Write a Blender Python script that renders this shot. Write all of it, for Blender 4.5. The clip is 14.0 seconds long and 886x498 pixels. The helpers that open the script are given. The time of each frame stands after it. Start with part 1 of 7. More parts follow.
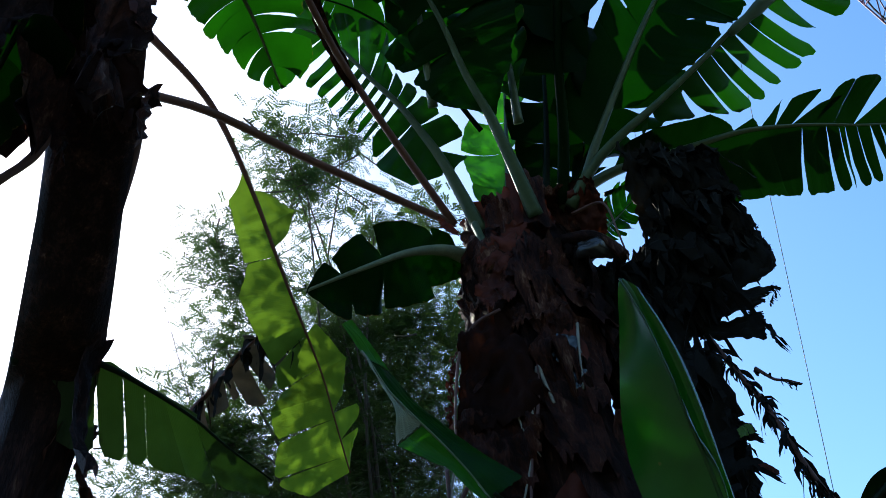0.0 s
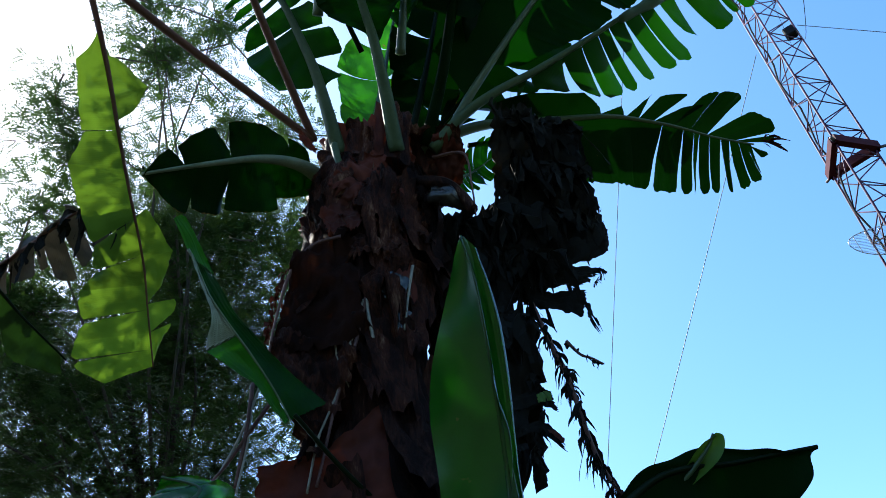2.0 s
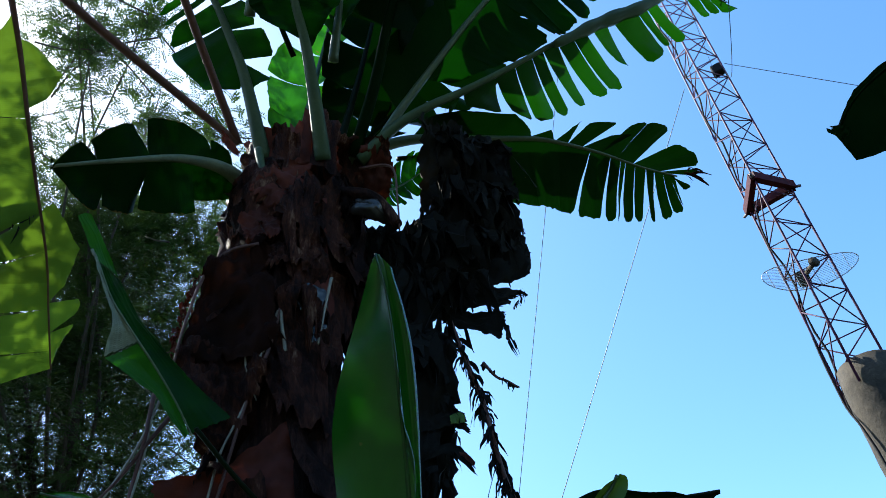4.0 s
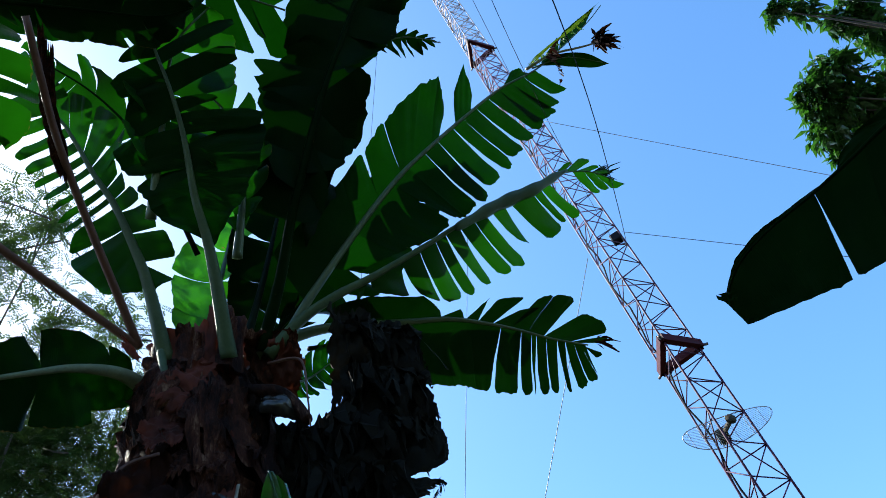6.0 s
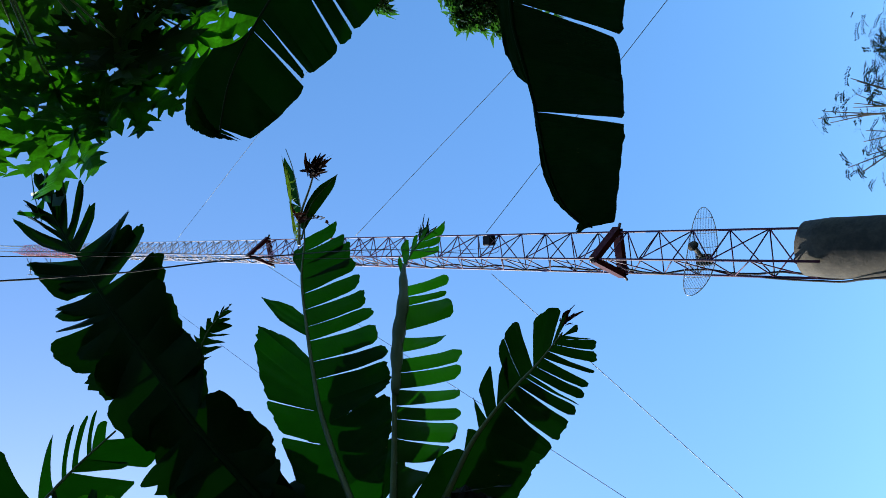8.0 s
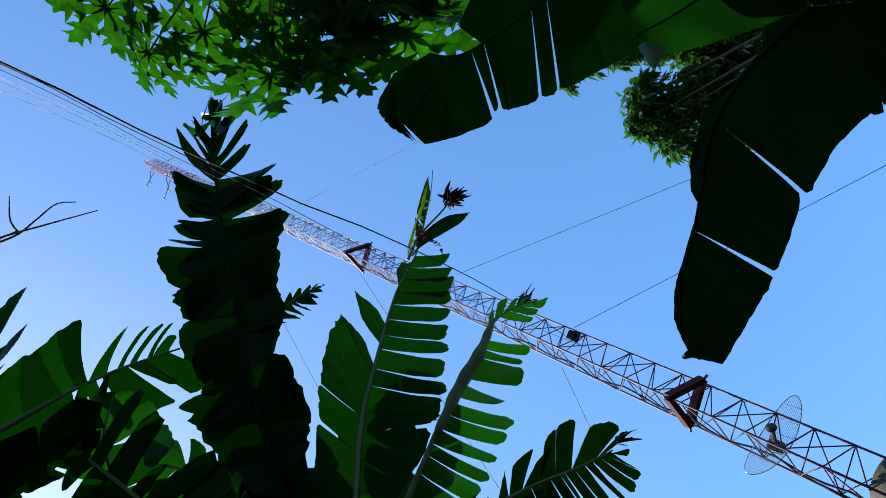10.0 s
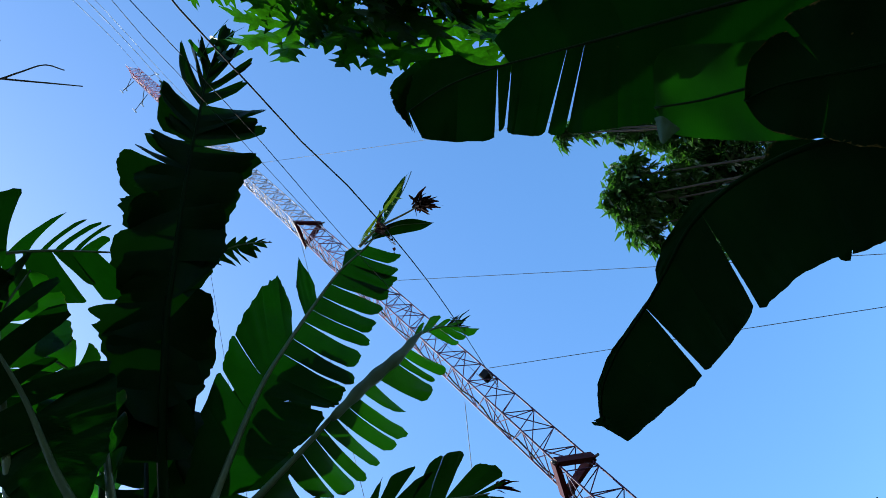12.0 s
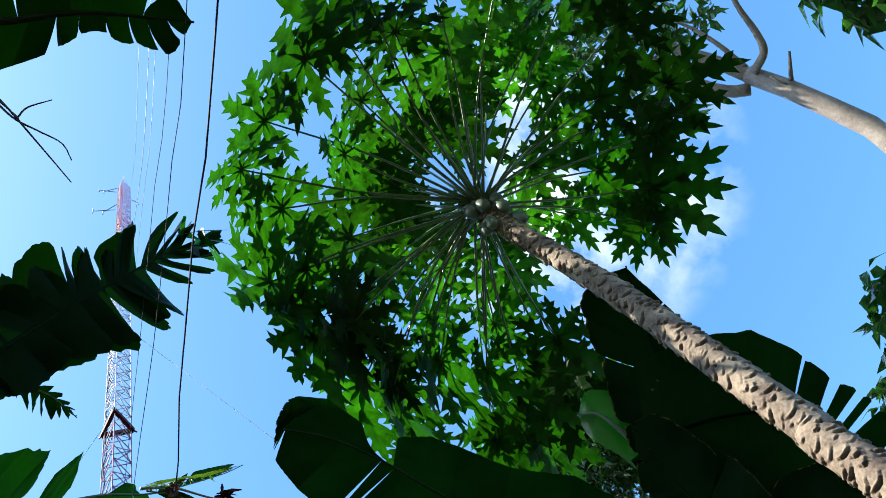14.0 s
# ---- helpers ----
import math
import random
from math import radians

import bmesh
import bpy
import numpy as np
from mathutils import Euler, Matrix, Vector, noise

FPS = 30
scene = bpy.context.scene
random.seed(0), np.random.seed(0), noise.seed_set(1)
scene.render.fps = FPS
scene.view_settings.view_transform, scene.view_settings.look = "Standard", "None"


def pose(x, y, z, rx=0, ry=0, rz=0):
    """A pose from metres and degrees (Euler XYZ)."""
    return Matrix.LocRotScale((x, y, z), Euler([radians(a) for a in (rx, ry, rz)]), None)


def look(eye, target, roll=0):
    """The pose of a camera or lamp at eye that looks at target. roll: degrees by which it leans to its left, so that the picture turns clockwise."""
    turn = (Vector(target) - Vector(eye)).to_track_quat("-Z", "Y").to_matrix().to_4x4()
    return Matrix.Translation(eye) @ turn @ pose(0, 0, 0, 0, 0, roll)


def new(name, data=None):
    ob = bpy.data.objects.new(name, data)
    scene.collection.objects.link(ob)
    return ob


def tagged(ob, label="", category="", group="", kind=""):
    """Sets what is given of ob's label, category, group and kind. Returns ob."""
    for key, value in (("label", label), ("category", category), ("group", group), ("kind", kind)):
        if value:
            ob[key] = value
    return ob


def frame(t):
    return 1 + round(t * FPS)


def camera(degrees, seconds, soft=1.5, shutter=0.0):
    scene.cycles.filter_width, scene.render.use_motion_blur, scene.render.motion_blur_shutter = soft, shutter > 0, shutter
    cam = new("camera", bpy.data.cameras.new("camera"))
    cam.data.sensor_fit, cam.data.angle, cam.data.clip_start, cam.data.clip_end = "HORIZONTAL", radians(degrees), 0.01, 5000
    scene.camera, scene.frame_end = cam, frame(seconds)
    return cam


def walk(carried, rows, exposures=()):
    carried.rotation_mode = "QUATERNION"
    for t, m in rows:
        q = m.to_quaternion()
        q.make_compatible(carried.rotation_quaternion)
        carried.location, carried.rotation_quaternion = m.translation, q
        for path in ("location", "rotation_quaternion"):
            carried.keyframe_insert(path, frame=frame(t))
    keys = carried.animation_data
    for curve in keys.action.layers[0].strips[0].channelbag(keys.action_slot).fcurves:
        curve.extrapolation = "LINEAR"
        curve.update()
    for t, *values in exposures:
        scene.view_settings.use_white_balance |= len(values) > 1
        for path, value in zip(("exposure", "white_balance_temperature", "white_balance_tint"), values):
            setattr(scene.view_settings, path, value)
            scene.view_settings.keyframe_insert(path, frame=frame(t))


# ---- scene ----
import collections
# ---- the camera and its walk ----
cam = camera(56.73, 14.0, soft=0.5)
PATH = [
    (0.0, -0.247, 0.074, 1.537, 139.307, 6.229, 54.624),
    (0.3, -0.256, 0.139, 1.569, 138.059, 5.508, 43.316),
    (0.5, -0.241, 0.147, 1.546, 136.671, 4.467, 42.838),
    (1.0, -0.251, 0.093, 1.567, 135.386, 4.351, 40.722),
    (1.5, -0.240, 0.071, 1.569, 133.358, 4.462, 39.481),
    (2.0, -0.235, 0.086, 1.577, 132.533, 5.084, 38.265),
    (2.5, -0.221, 0.098, 1.576, 131.904, 5.283, 36.221),
    (2.7, -0.234, 0.125, 1.605, 131.737, 5.033, 35.333),
    (4.8, -0.196, 0.159, 1.638, 135.287, 7.786, 31.311),
    (5.0, -0.165, 0.181, 1.624, 136.554, 8.160, 31.204),
    (5.5, -0.125, 0.198, 1.655, 140.393, 9.840, 30.767),
    (6.0, -0.116, 0.147, 1.685, 144.775, 12.750, 31.801),
    (6.5, -0.069, 0.053, 1.701, 150.279, 18.953, 37.178),
    (7.0, -0.001, 0.040, 1.665, 157.936, 26.324, 46.667),
    (7.5, 0.181, 0.127, 1.641, 172.343, 38.998, 78.175),
    (8.0, 0.291, 0.181, 1.588, -179.223, 38.478, 92.448),
    (8.5, 0.354, 0.175, 1.559, -178.642, 36.174, 95.955),
    (8.7, 0.361, 0.165, 1.556, -178.710, 34.830, 95.831),
    (10.8, -0.005, -0.102, 1.649, 164.998, 27.574, 50.018),
    (11.0, -0.014, -0.059, 1.635, 164.004, 29.423, 50.311),
    (11.5, 0.000, -0.001, 1.631, 160.305, 32.019, 50.029),
    (12.0, 0.005, -0.051, 1.654, 158.676, 28.592, 40.809),
    (12.5, 0.031, -0.126, 1.669, 157.583, 25.545, 24.535),
    (13.0, 0.044, -0.130, 1.732, 159.015, 22.324, 9.464),
    (13.5, 0.029, -0.154, 1.744, 160.085, 20.415, -5.338),
    (14.0, 0.032, -0.182, 1.741, 162.772, 20.596, -7.288),
]
EXPOSURES = [(0.0, 1.5, 6500, 5), (0.4, 1.2, 6500, 5), (1.0, 1.65, 6500, 4), (2.7, 1.7, 6500, 4), (5.0, 1.65, 6500, 4), (7.0, 1.68, 6500, 4), (8.0, 1.4, 6500, 4), (11.0, 1.4, 6500, 4), (12.0, 1.45, 6500, 4), (13.0, 1.72, 6500, 4), (14.0, 2.02, 6500, 4)]
walk(cam, [(t, pose(*p)) for t, *p in PATH], EXPOSURES)

# ---- sky and sun ----
SUN_AZ, SUN_EL = -86.0, 47.5        # degrees clockwise from +y, degrees up
world = bpy.data.worlds.new("sky")
scene.world = world
world.use_nodes = True
wn, wl = world.node_tree.nodes, world.node_tree.links
sky = wn.new("ShaderNodeTexSky")
sky.sky_type = "NISHITA"
sky.sun_disc = False
sky.sun_elevation, sky.sun_rotation = radians(SUN_EL), radians(SUN_AZ)
sky.air_density, sky.dust_density, sky.ozone_density = 1.0, 1.2, 3.0
sky.altitude = 400
deep = wn.new("ShaderNodeHueSaturation")
deep.inputs["Saturation"].default_value = 1.2
wl.new(sky.outputs[0], deep.inputs["Color"])
wtc = wn.new("ShaderNodeTexCoord")
puff = wn.new("ShaderNodeTexNoise")
puff.inputs["Scale"].default_value, puff.inputs["Detail"].default_value, puff.inputs["Roughness"].default_value = 8.0, 8.0, 0.55
wl.new(wtc.outputs["Generated"], puff.inputs["Vector"])
bank = wn.new("ShaderNodeVectorMath")          # small fair-weather clouds gather in one part of the sky
bank.operation = "DOT_PRODUCT"
bank.inputs[1].default_value = (0.506, 0.157, 0.848)
wl.new(wtc.outputs["Generated"], bank.inputs[0])
where = wn.new("ShaderNodeMapRange")
where.inputs["From Min"].default_value, where.inputs["From Max"].default_value = 0.977, 0.997
wl.new(bank.outputs["Value"], where.inputs["Value"])
cover = wn.new("ShaderNodeMapRange")
cover.inputs["From Min"].default_value, cover.inputs["From Max"].default_value = 0.44, 0.66
wl.new(puff.outputs[0], cover.inputs["Value"])
veil = wn.new("ShaderNodeMath")
veil.operation = "MULTIPLY"
wl.new(where.outputs[0], veil.inputs[0])
wl.new(cover.outputs[0], veil.inputs[1])
cloudy = wn.new("ShaderNodeMix")
cloudy.data_type = "RGBA"
cloudy.inputs[7].default_value = (3.4, 3.5, 3.6, 1)
wl.new(veil.outputs[0], cloudy.inputs[0])
wl.new(deep.outputs[0], cloudy.inputs[6])
wl.new(cloudy.outputs[2], wn["Background"].inputs[0])
wn["Background"].inputs[1].default_value = 0.13
sun_dir = Vector((math.sin(radians(SUN_AZ)) * math.cos(radians(SUN_EL)), math.cos(radians(SUN_AZ)) * math.cos(radians(SUN_EL)), math.sin(radians(SUN_EL))))
sun = new("sun", bpy.data.lights.new("sun", "SUN"))
sun.data.energy, sun.data.angle, sun.data.color = 4.0, radians(0.53), (1.0, 0.95, 0.86)
sun.matrix_world = look(sun_dir * 60, (0, 0, 0))


# ---- materials ----
def shader(name):
    m = bpy.data.materials.new(name)
    m.use_nodes = True
    return m, m.node_tree.nodes, m.node_tree.links, m.node_tree.nodes["Principled BSDF"]


def ramp(nodes, stops):
    r = nodes.new("ShaderNodeValToRGB")
    while len(r.color_ramp.elements) < len(stops):
        r.color_ramp.elements.new(0.5)
    for e, (at, col) in zip(r.color_ramp.elements, stops):
        e.position, e.color = at, (*col, 1)
    return r


def noise_tex(nodes, links, scale, detail=5.0, rough=0.6, coord="Object", stretch=None):
    tc = nodes.new("ShaderNodeTexCoord")
    n = nodes.new("ShaderNodeTexNoise")
    n.inputs["Scale"].default_value, n.inputs["Detail"].default_value, n.inputs["Roughness"].default_value = scale, detail, rough
    src = tc.outputs[coord]
    if stretch:
        mp = nodes.new("ShaderNodeMapping")
        mp.inputs["Scale"].default_value = stretch
        links.new(src, mp.inputs[0])
        src = mp.outputs[0]
    links.new(src, n.inputs["Vector"])
    return n


def bump(nodes, links, height, target, strength=0.4, distance=0.01):
    b = nodes.new("ShaderNodeBump")
    b.inputs["Strength"].default_value, b.inputs["Distance"].default_value = strength, distance
    links.new(height, b.inputs["Height"])
    links.new(b.outputs[0], target.inputs["Normal"])
    return b


def leaf_material(name, dark, light, through_col, amount, brown=(0.16, 0.09, 0.03), gloss=0.38, rim=1.0, spec=0.2, ribbing=0.09):
    """A large leaf with ribs along its veins (UV: metres along the midrib, 0 to 1 across)."""
    m, n, l, p = shader(name)
    uv = n.new("ShaderNodeUVMap")
    sep = n.new("ShaderNodeSeparateXYZ")
    l.new(uv.outputs[0], sep.inputs[0])
    big = noise_tex(n, l, 3.0)
    fine = noise_tex(n, l, 40.0)
    col = ramp(n, [(0.3, dark), (0.72, light)])
    l.new(big.outputs[0], col.inputs[0])
    ribs = n.new("ShaderNodeMath"); ribs.operation = "SINE"
    times = n.new("ShaderNodeMath"); times.operation = "MULTIPLY"; times.inputs[1].default_value = 520.0
    l.new(sep.outputs[0], times.inputs[0]); l.new(times.outputs[0], ribs.inputs[0])
    # worn, dry margins
    wob = n.new("ShaderNodeMath"); wob.operation = "MULTIPLY_ADD"; wob.inputs[1].default_value = 0.16
    l.new(fine.outputs[0], wob.inputs[0]); l.new(sep.outputs[1], wob.inputs[2])
    edge = n.new("ShaderNodeMapRange")
    edge.inputs["From Min"].default_value, edge.inputs["From Max"].default_value = rim + 0.06, rim + 0.12
    l.new(wob.outputs[0], edge.inputs["Value"])
    spots = noise_tex(n, l, 9.0, 3.0)
    sp = n.new("ShaderNodeMapRange"); sp.inputs["From Min"].default_value, sp.inputs["From Max"].default_value = 0.74, 0.80
    l.new(spots.outputs[0], sp.inputs["Value"])
    mx = n.new("ShaderNodeMath"); mx.operation = "MAXIMUM"
    l.new(edge.outputs[0], mx.inputs[0]); l.new(sp.outputs[0], mx.inputs[1])
    mix = n.new("ShaderNodeMix"); mix.data_type = "RGBA"
    l.new(mx.outputs[0], mix.inputs[0]); l.new(col.outputs[0], mix.inputs[6])
    mix.inputs[7].default_value = (*brown, 1)
    l.new(mix.outputs[2], p.inputs["Base Color"])
    p.inputs["Roughness"].default_value = gloss
    p.inputs["Specular IOR Level"].default_value = spec
    bump(n, l, ribs.outputs[0], p, ribbing, 0.002)
    tr = n.new("ShaderNodeBsdfTranslucent")
    tc = n.new("ShaderNodeMix"); tc.data_type = "RGBA"
    l.new(mx.outputs[0], tc.inputs[0]); tc.inputs[6].default_value = (*through_col, 1); tc.inputs[7].default_value = (*brown, 1)
    vary = n.new("ShaderNodeMix"); vary.data_type = "RGBA"; vary.blend_type = "MULTIPLY"; vary.inputs[0].default_value = 0.6
    l.new(tc.outputs[2], vary.inputs[6]); l.new(big.outputs[0], vary.inputs[7])
    geo = n.new("ShaderNodeNewGeometry")          # transmission varies by strip, standing in for the edge-lit bright ones
    thin = n.new("ShaderNodeMapRange"); thin.inputs["To Min"].default_value, thin.inputs["To Max"].default_value = 0.5, 1.45
    l.new(geo.outputs["Random Per Island"], thin.inputs["Value"])
    scaled = n.new("ShaderNodeVectorMath"); scaled.operation = "SCALE"
    l.new(vary.outputs[2], scaled.inputs[0]); l.new(thin.outputs[0], scaled.inputs["Scale"])
    l.new(scaled.outputs[0], tr.inputs["Color"])
    ms = n.new("ShaderNodeMixShader"); ms.inputs[0].default_value = amount
    l.new(p.outputs[0], ms.inputs[1]); l.new(tr.outputs[0], ms.inputs[2])
    l.new(ms.outputs[0], n["Material Output"].inputs[0])
    return m


def rough_material(name, stops, scale, rough=0.85, strength=0.5, distance=0.01, stretch=None, metal=0.0, fine=6.0, spec=0.5):
    m, n, l, p = shader(name)
    a = noise_tex(n, l, scale, 6.0, 0.65, stretch=stretch)
    b = noise_tex(n, l, scale * fine, 6.0, 0.7, stretch=stretch)
    ad = n.new("ShaderNodeMath"); ad.operation = "MULTIPLY_ADD"; ad.inputs[1].default_value = 0.4
    sub = n.new("ShaderNodeMath"); sub.operation = "MULTIPLY"; sub.inputs[1].default_value = 0.62
    l.new(a.outputs[0], sub.inputs[0]); l.new(b.outputs[0], ad.inputs[0]); l.new(sub.outputs[0], ad.inputs[2])
    c = ramp(n, stops)
    l.new(ad.outputs[0], c.inputs[0]); l.new(c.outputs[0], p.inputs["Base Color"])
    p.inputs["Roughness"].default_value, p.inputs["Metallic"].default_value, p.inputs["Specular IOR Level"].default_value = rough, metal, spec
    bump(n, l, ad.outputs[0], p, strength, distance)
    return m


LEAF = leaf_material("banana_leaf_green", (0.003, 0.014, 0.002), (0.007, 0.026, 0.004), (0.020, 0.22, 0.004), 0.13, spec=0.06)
# near-black copy of the banana leaf: shade is put into its colour
LEAF_SHADED = leaf_material("banana_leaf_shaded", (0.002, 0.008, 0.002), (0.004, 0.013, 0.003), (0.012, 0.13, 0.003), 0.025, spec=0.01)
# in-between copy for leaves partly shaded by others, the shade baked into its tone
LEAF_PART_SHADED = leaf_material("banana_leaf_part_shaded", (0.002, 0.010, 0.002), (0.004, 0.017, 0.003), (0.014, 0.20, 0.003), 0.05, spec=0.015)
# brighter copy for blades that look sunlit; the sun is in the colour
LEAF_SUNLIT = leaf_material("banana_leaf_sunlit", (0.008, 0.028, 0.005), (0.016, 0.048, 0.009), (0.05, 0.36, 0.009), 0.32)
LEAF_YOUNG = leaf_material("banana_leaf_young", (0.004, 0.030, 0.003), (0.008, 0.048, 0.005), (0.035, 0.36, 0.006), 0.16, gloss=0.24, spec=0.55, ribbing=0.012)
LEAF_PALE = leaf_material("banana_leaf_pale", (0.05, 0.11, 0.015), (0.09, 0.16, 0.025), (0.2, 0.38, 0.025), 0.24, (0.2, 0.16, 0.05))
LEAF_DULL = leaf_material("banana_leaf_dull", (0.010, 0.020, 0.006), (0.022, 0.038, 0.011), (0.05, 0.16, 0.016), 0.055, (0.10, 0.07, 0.03))
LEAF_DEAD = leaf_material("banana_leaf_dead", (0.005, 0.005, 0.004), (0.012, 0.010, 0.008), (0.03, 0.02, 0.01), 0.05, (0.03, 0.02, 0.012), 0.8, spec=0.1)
LEAF_GREY = leaf_material("banana_leaf_dry", (0.025, 0.024, 0.022), (0.075, 0.07, 0.064), (0.07, 0.06, 0.045), 0.08, (0.1, 0.08, 0.05), 0.8)
# waxy underside; the sky it reflects is mixed into the grey
LEAF_UNDER = leaf_material("banana_leaf_underside", (0.03, 0.06, 0.04), (0.07, 0.11, 0.075), (0.05, 0.2, 0.02), 0.1, gloss=0.45)
# ribbed underside painted nearly white to imitate direct sun on it
LEAF_UNDER_SUNLIT = leaf_material("banana_leaf_underside_sunlit", (0.15, 0.165, 0.14), (0.30, 0.32, 0.27), (0.2, 0.26, 0.12), 0.25, gloss=0.4, ribbing=0.6)
LEAF_RUST = leaf_material("banana_leaf_rust", (0.022, 0.005, 0.0035), (0.115, 0.023, 0.013), (0.2, 0.04, 0.015), 0.10, (0.04, 0.02, 0.012), 0.75)
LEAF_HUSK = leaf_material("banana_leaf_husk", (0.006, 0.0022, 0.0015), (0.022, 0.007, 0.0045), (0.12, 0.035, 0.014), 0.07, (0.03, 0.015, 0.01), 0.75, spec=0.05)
RIB = rough_material("midrib_green", [(0.3, (0.02, 0.04, 0.015)), (0.7, (0.05, 0.085, 0.03))], 8, 0.5, 0.2, 0.003)
RIB_GREY = rough_material("midrib_waxy", [(0.3, (0.022, 0.042, 0.02)), (0.7, (0.06, 0.09, 0.045))], 8, 0.5, 0.2, 0.003, spec=0.2)
RIB_PALE = rough_material("midrib_pale", [(0.3, (0.08, 0.1, 0.07)), (0.7, (0.18, 0.21, 0.15))], 8, 0.5, 0.2, 0.003, spec=0.2)
# darker copy of the green midrib, toned for leaves in shade
RIB_SHADED = rough_material("midrib_shaded", [(0.3, (0.003, 0.008, 0.003)), (0.7, (0.008, 0.015, 0.005))], 8, 0.5, 0.2, 0.003, spec=0.08)
RIB_DEAD = rough_material("dead_petiole", [(0.3, (0.05, 0.018, 0.014)), (0.7, (0.12, 0.045, 0.035))], 12, 0.7, 0.5, 0.006)
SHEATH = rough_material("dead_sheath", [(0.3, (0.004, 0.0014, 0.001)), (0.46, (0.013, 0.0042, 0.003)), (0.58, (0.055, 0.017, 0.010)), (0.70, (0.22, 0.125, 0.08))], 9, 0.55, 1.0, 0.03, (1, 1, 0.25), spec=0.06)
SHEATH_WAXY = rough_material("smooth_sheath", [(0.3, (0.012, 0.010, 0.010)), (0.7, (0.05, 0.044, 0.042))], 6, 0.22, 0.2, 0.004, (1, 1, 0.2))
RIB_TAN = rough_material("pale_dry_stalk", [(0.3, (0.12, 0.10, 0.075)), (0.7, (0.3, 0.26, 0.2))], 14, 0.55, 0.4, 0.004)
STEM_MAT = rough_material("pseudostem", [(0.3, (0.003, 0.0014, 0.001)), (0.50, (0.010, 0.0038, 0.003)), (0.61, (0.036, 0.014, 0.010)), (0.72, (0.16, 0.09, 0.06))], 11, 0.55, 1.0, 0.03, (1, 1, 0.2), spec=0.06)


# ---- builders ----
def V(p):
    return Vector(p)


def part(name, bm, material, parent, label="", smooth=True):
    me = bpy.data.meshes.new(name)
    bm.to_mesh(me)
    bm.free()
    me.materials.append(material)
    if smooth:
        me.polygons.foreach_set("use_smooth", [True] * len(me.polygons))
    ob = new(name, me)
    ob.parent = parent
    if label:
        ob["label"] = label
    return ob


def mesh_part(name, verts, faces, material, parent, label="", smooth=False):
    me = bpy.data.meshes.new(name)
    me.from_pydata(verts, [], faces)
    me.materials.append(material)
    if smooth:
        me.polygons.foreach_set("use_smooth", [True] * len(me.polygons))
    ob = new(name, me)
    ob.parent = parent
    if label:
        ob["label"] = label
    return ob


def thing(name, label, category, group="", kind=""):
    return tagged(new(name), label, category, group, kind)


def spline(pts, n):
    """n + 1 points at even steps along a smooth curve through pts."""
    p = [V(q) for q in pts]
    p = [p[0] * 2 - p[1]] + p + [p[-1] * 2 - p[-2]]
    fine = []
    for i in range(1, len(p) - 2):
        a, b, c, d = p[i - 1:i + 3]
        for k in range(12):
            t = k / 12
            fine.append(0.5 * ((2 * b) + (c - a) * t + (2 * a - 5 * b + 4 * c - d) * t * t + (3 * b - a - 3 * c + d) * t ** 3))
    fine.append(p[-2])
    run = [0.0]
    for a, b in zip(fine, fine[1:]):
        run.append(run[-1] + (b - a).length)
    out, j = [], 0
    for k in range(n + 1):
        s = run[-1] * k / n
        while j < len(run) - 2 and run[j + 1] < s:
            j += 1
        w = (s - run[j]) / max(run[j + 1] - run[j], 1e-9)
        out.append(fine[j].lerp(fine[j + 1], min(max(w, 0), 1)))
    return out


def along(curve, u):
    x = min(max(u, 0.0), 1.0) * (len(curve) - 1)
    i = min(int(x), len(curve) - 2)
    return curve[i].lerp(curve[i + 1], x - i)


def tube(bm, curve, radius, sides=7, flat=1.0):
    """A tapered tube along a curve; radius(u) in metres."""
    n = len(curve) - 1
    up, rings = V((0.13, 0.21, 0.97)), []
    for i, c in enumerate(curve):
        t = (curve[min(i + 1, n)] - curve[max(i - 1, 0)]).normalized()
        a = t.cross(up)
        a = (a if a.length > 1e-3 else t.cross(V((1, 0, 0)))).normalized()
        b = t.cross(a)
        r = radius(i / n)
        rings.append([bm.verts.new(c + (a * math.cos(k * math.tau / sides) + b * (math.sin(k * math.tau / sides) * flat)) * r) for k in range(sides)])
    for r0, r1 in zip(rings, rings[1:]):
        for k in range(sides):
            bm.faces.new((r0[k], r0[(k + 1) % sides], r1[(k + 1) % sides], r1[k]))
    bm.faces.new(rings[0][::-1])
    bm.faces.new(rings[-1])


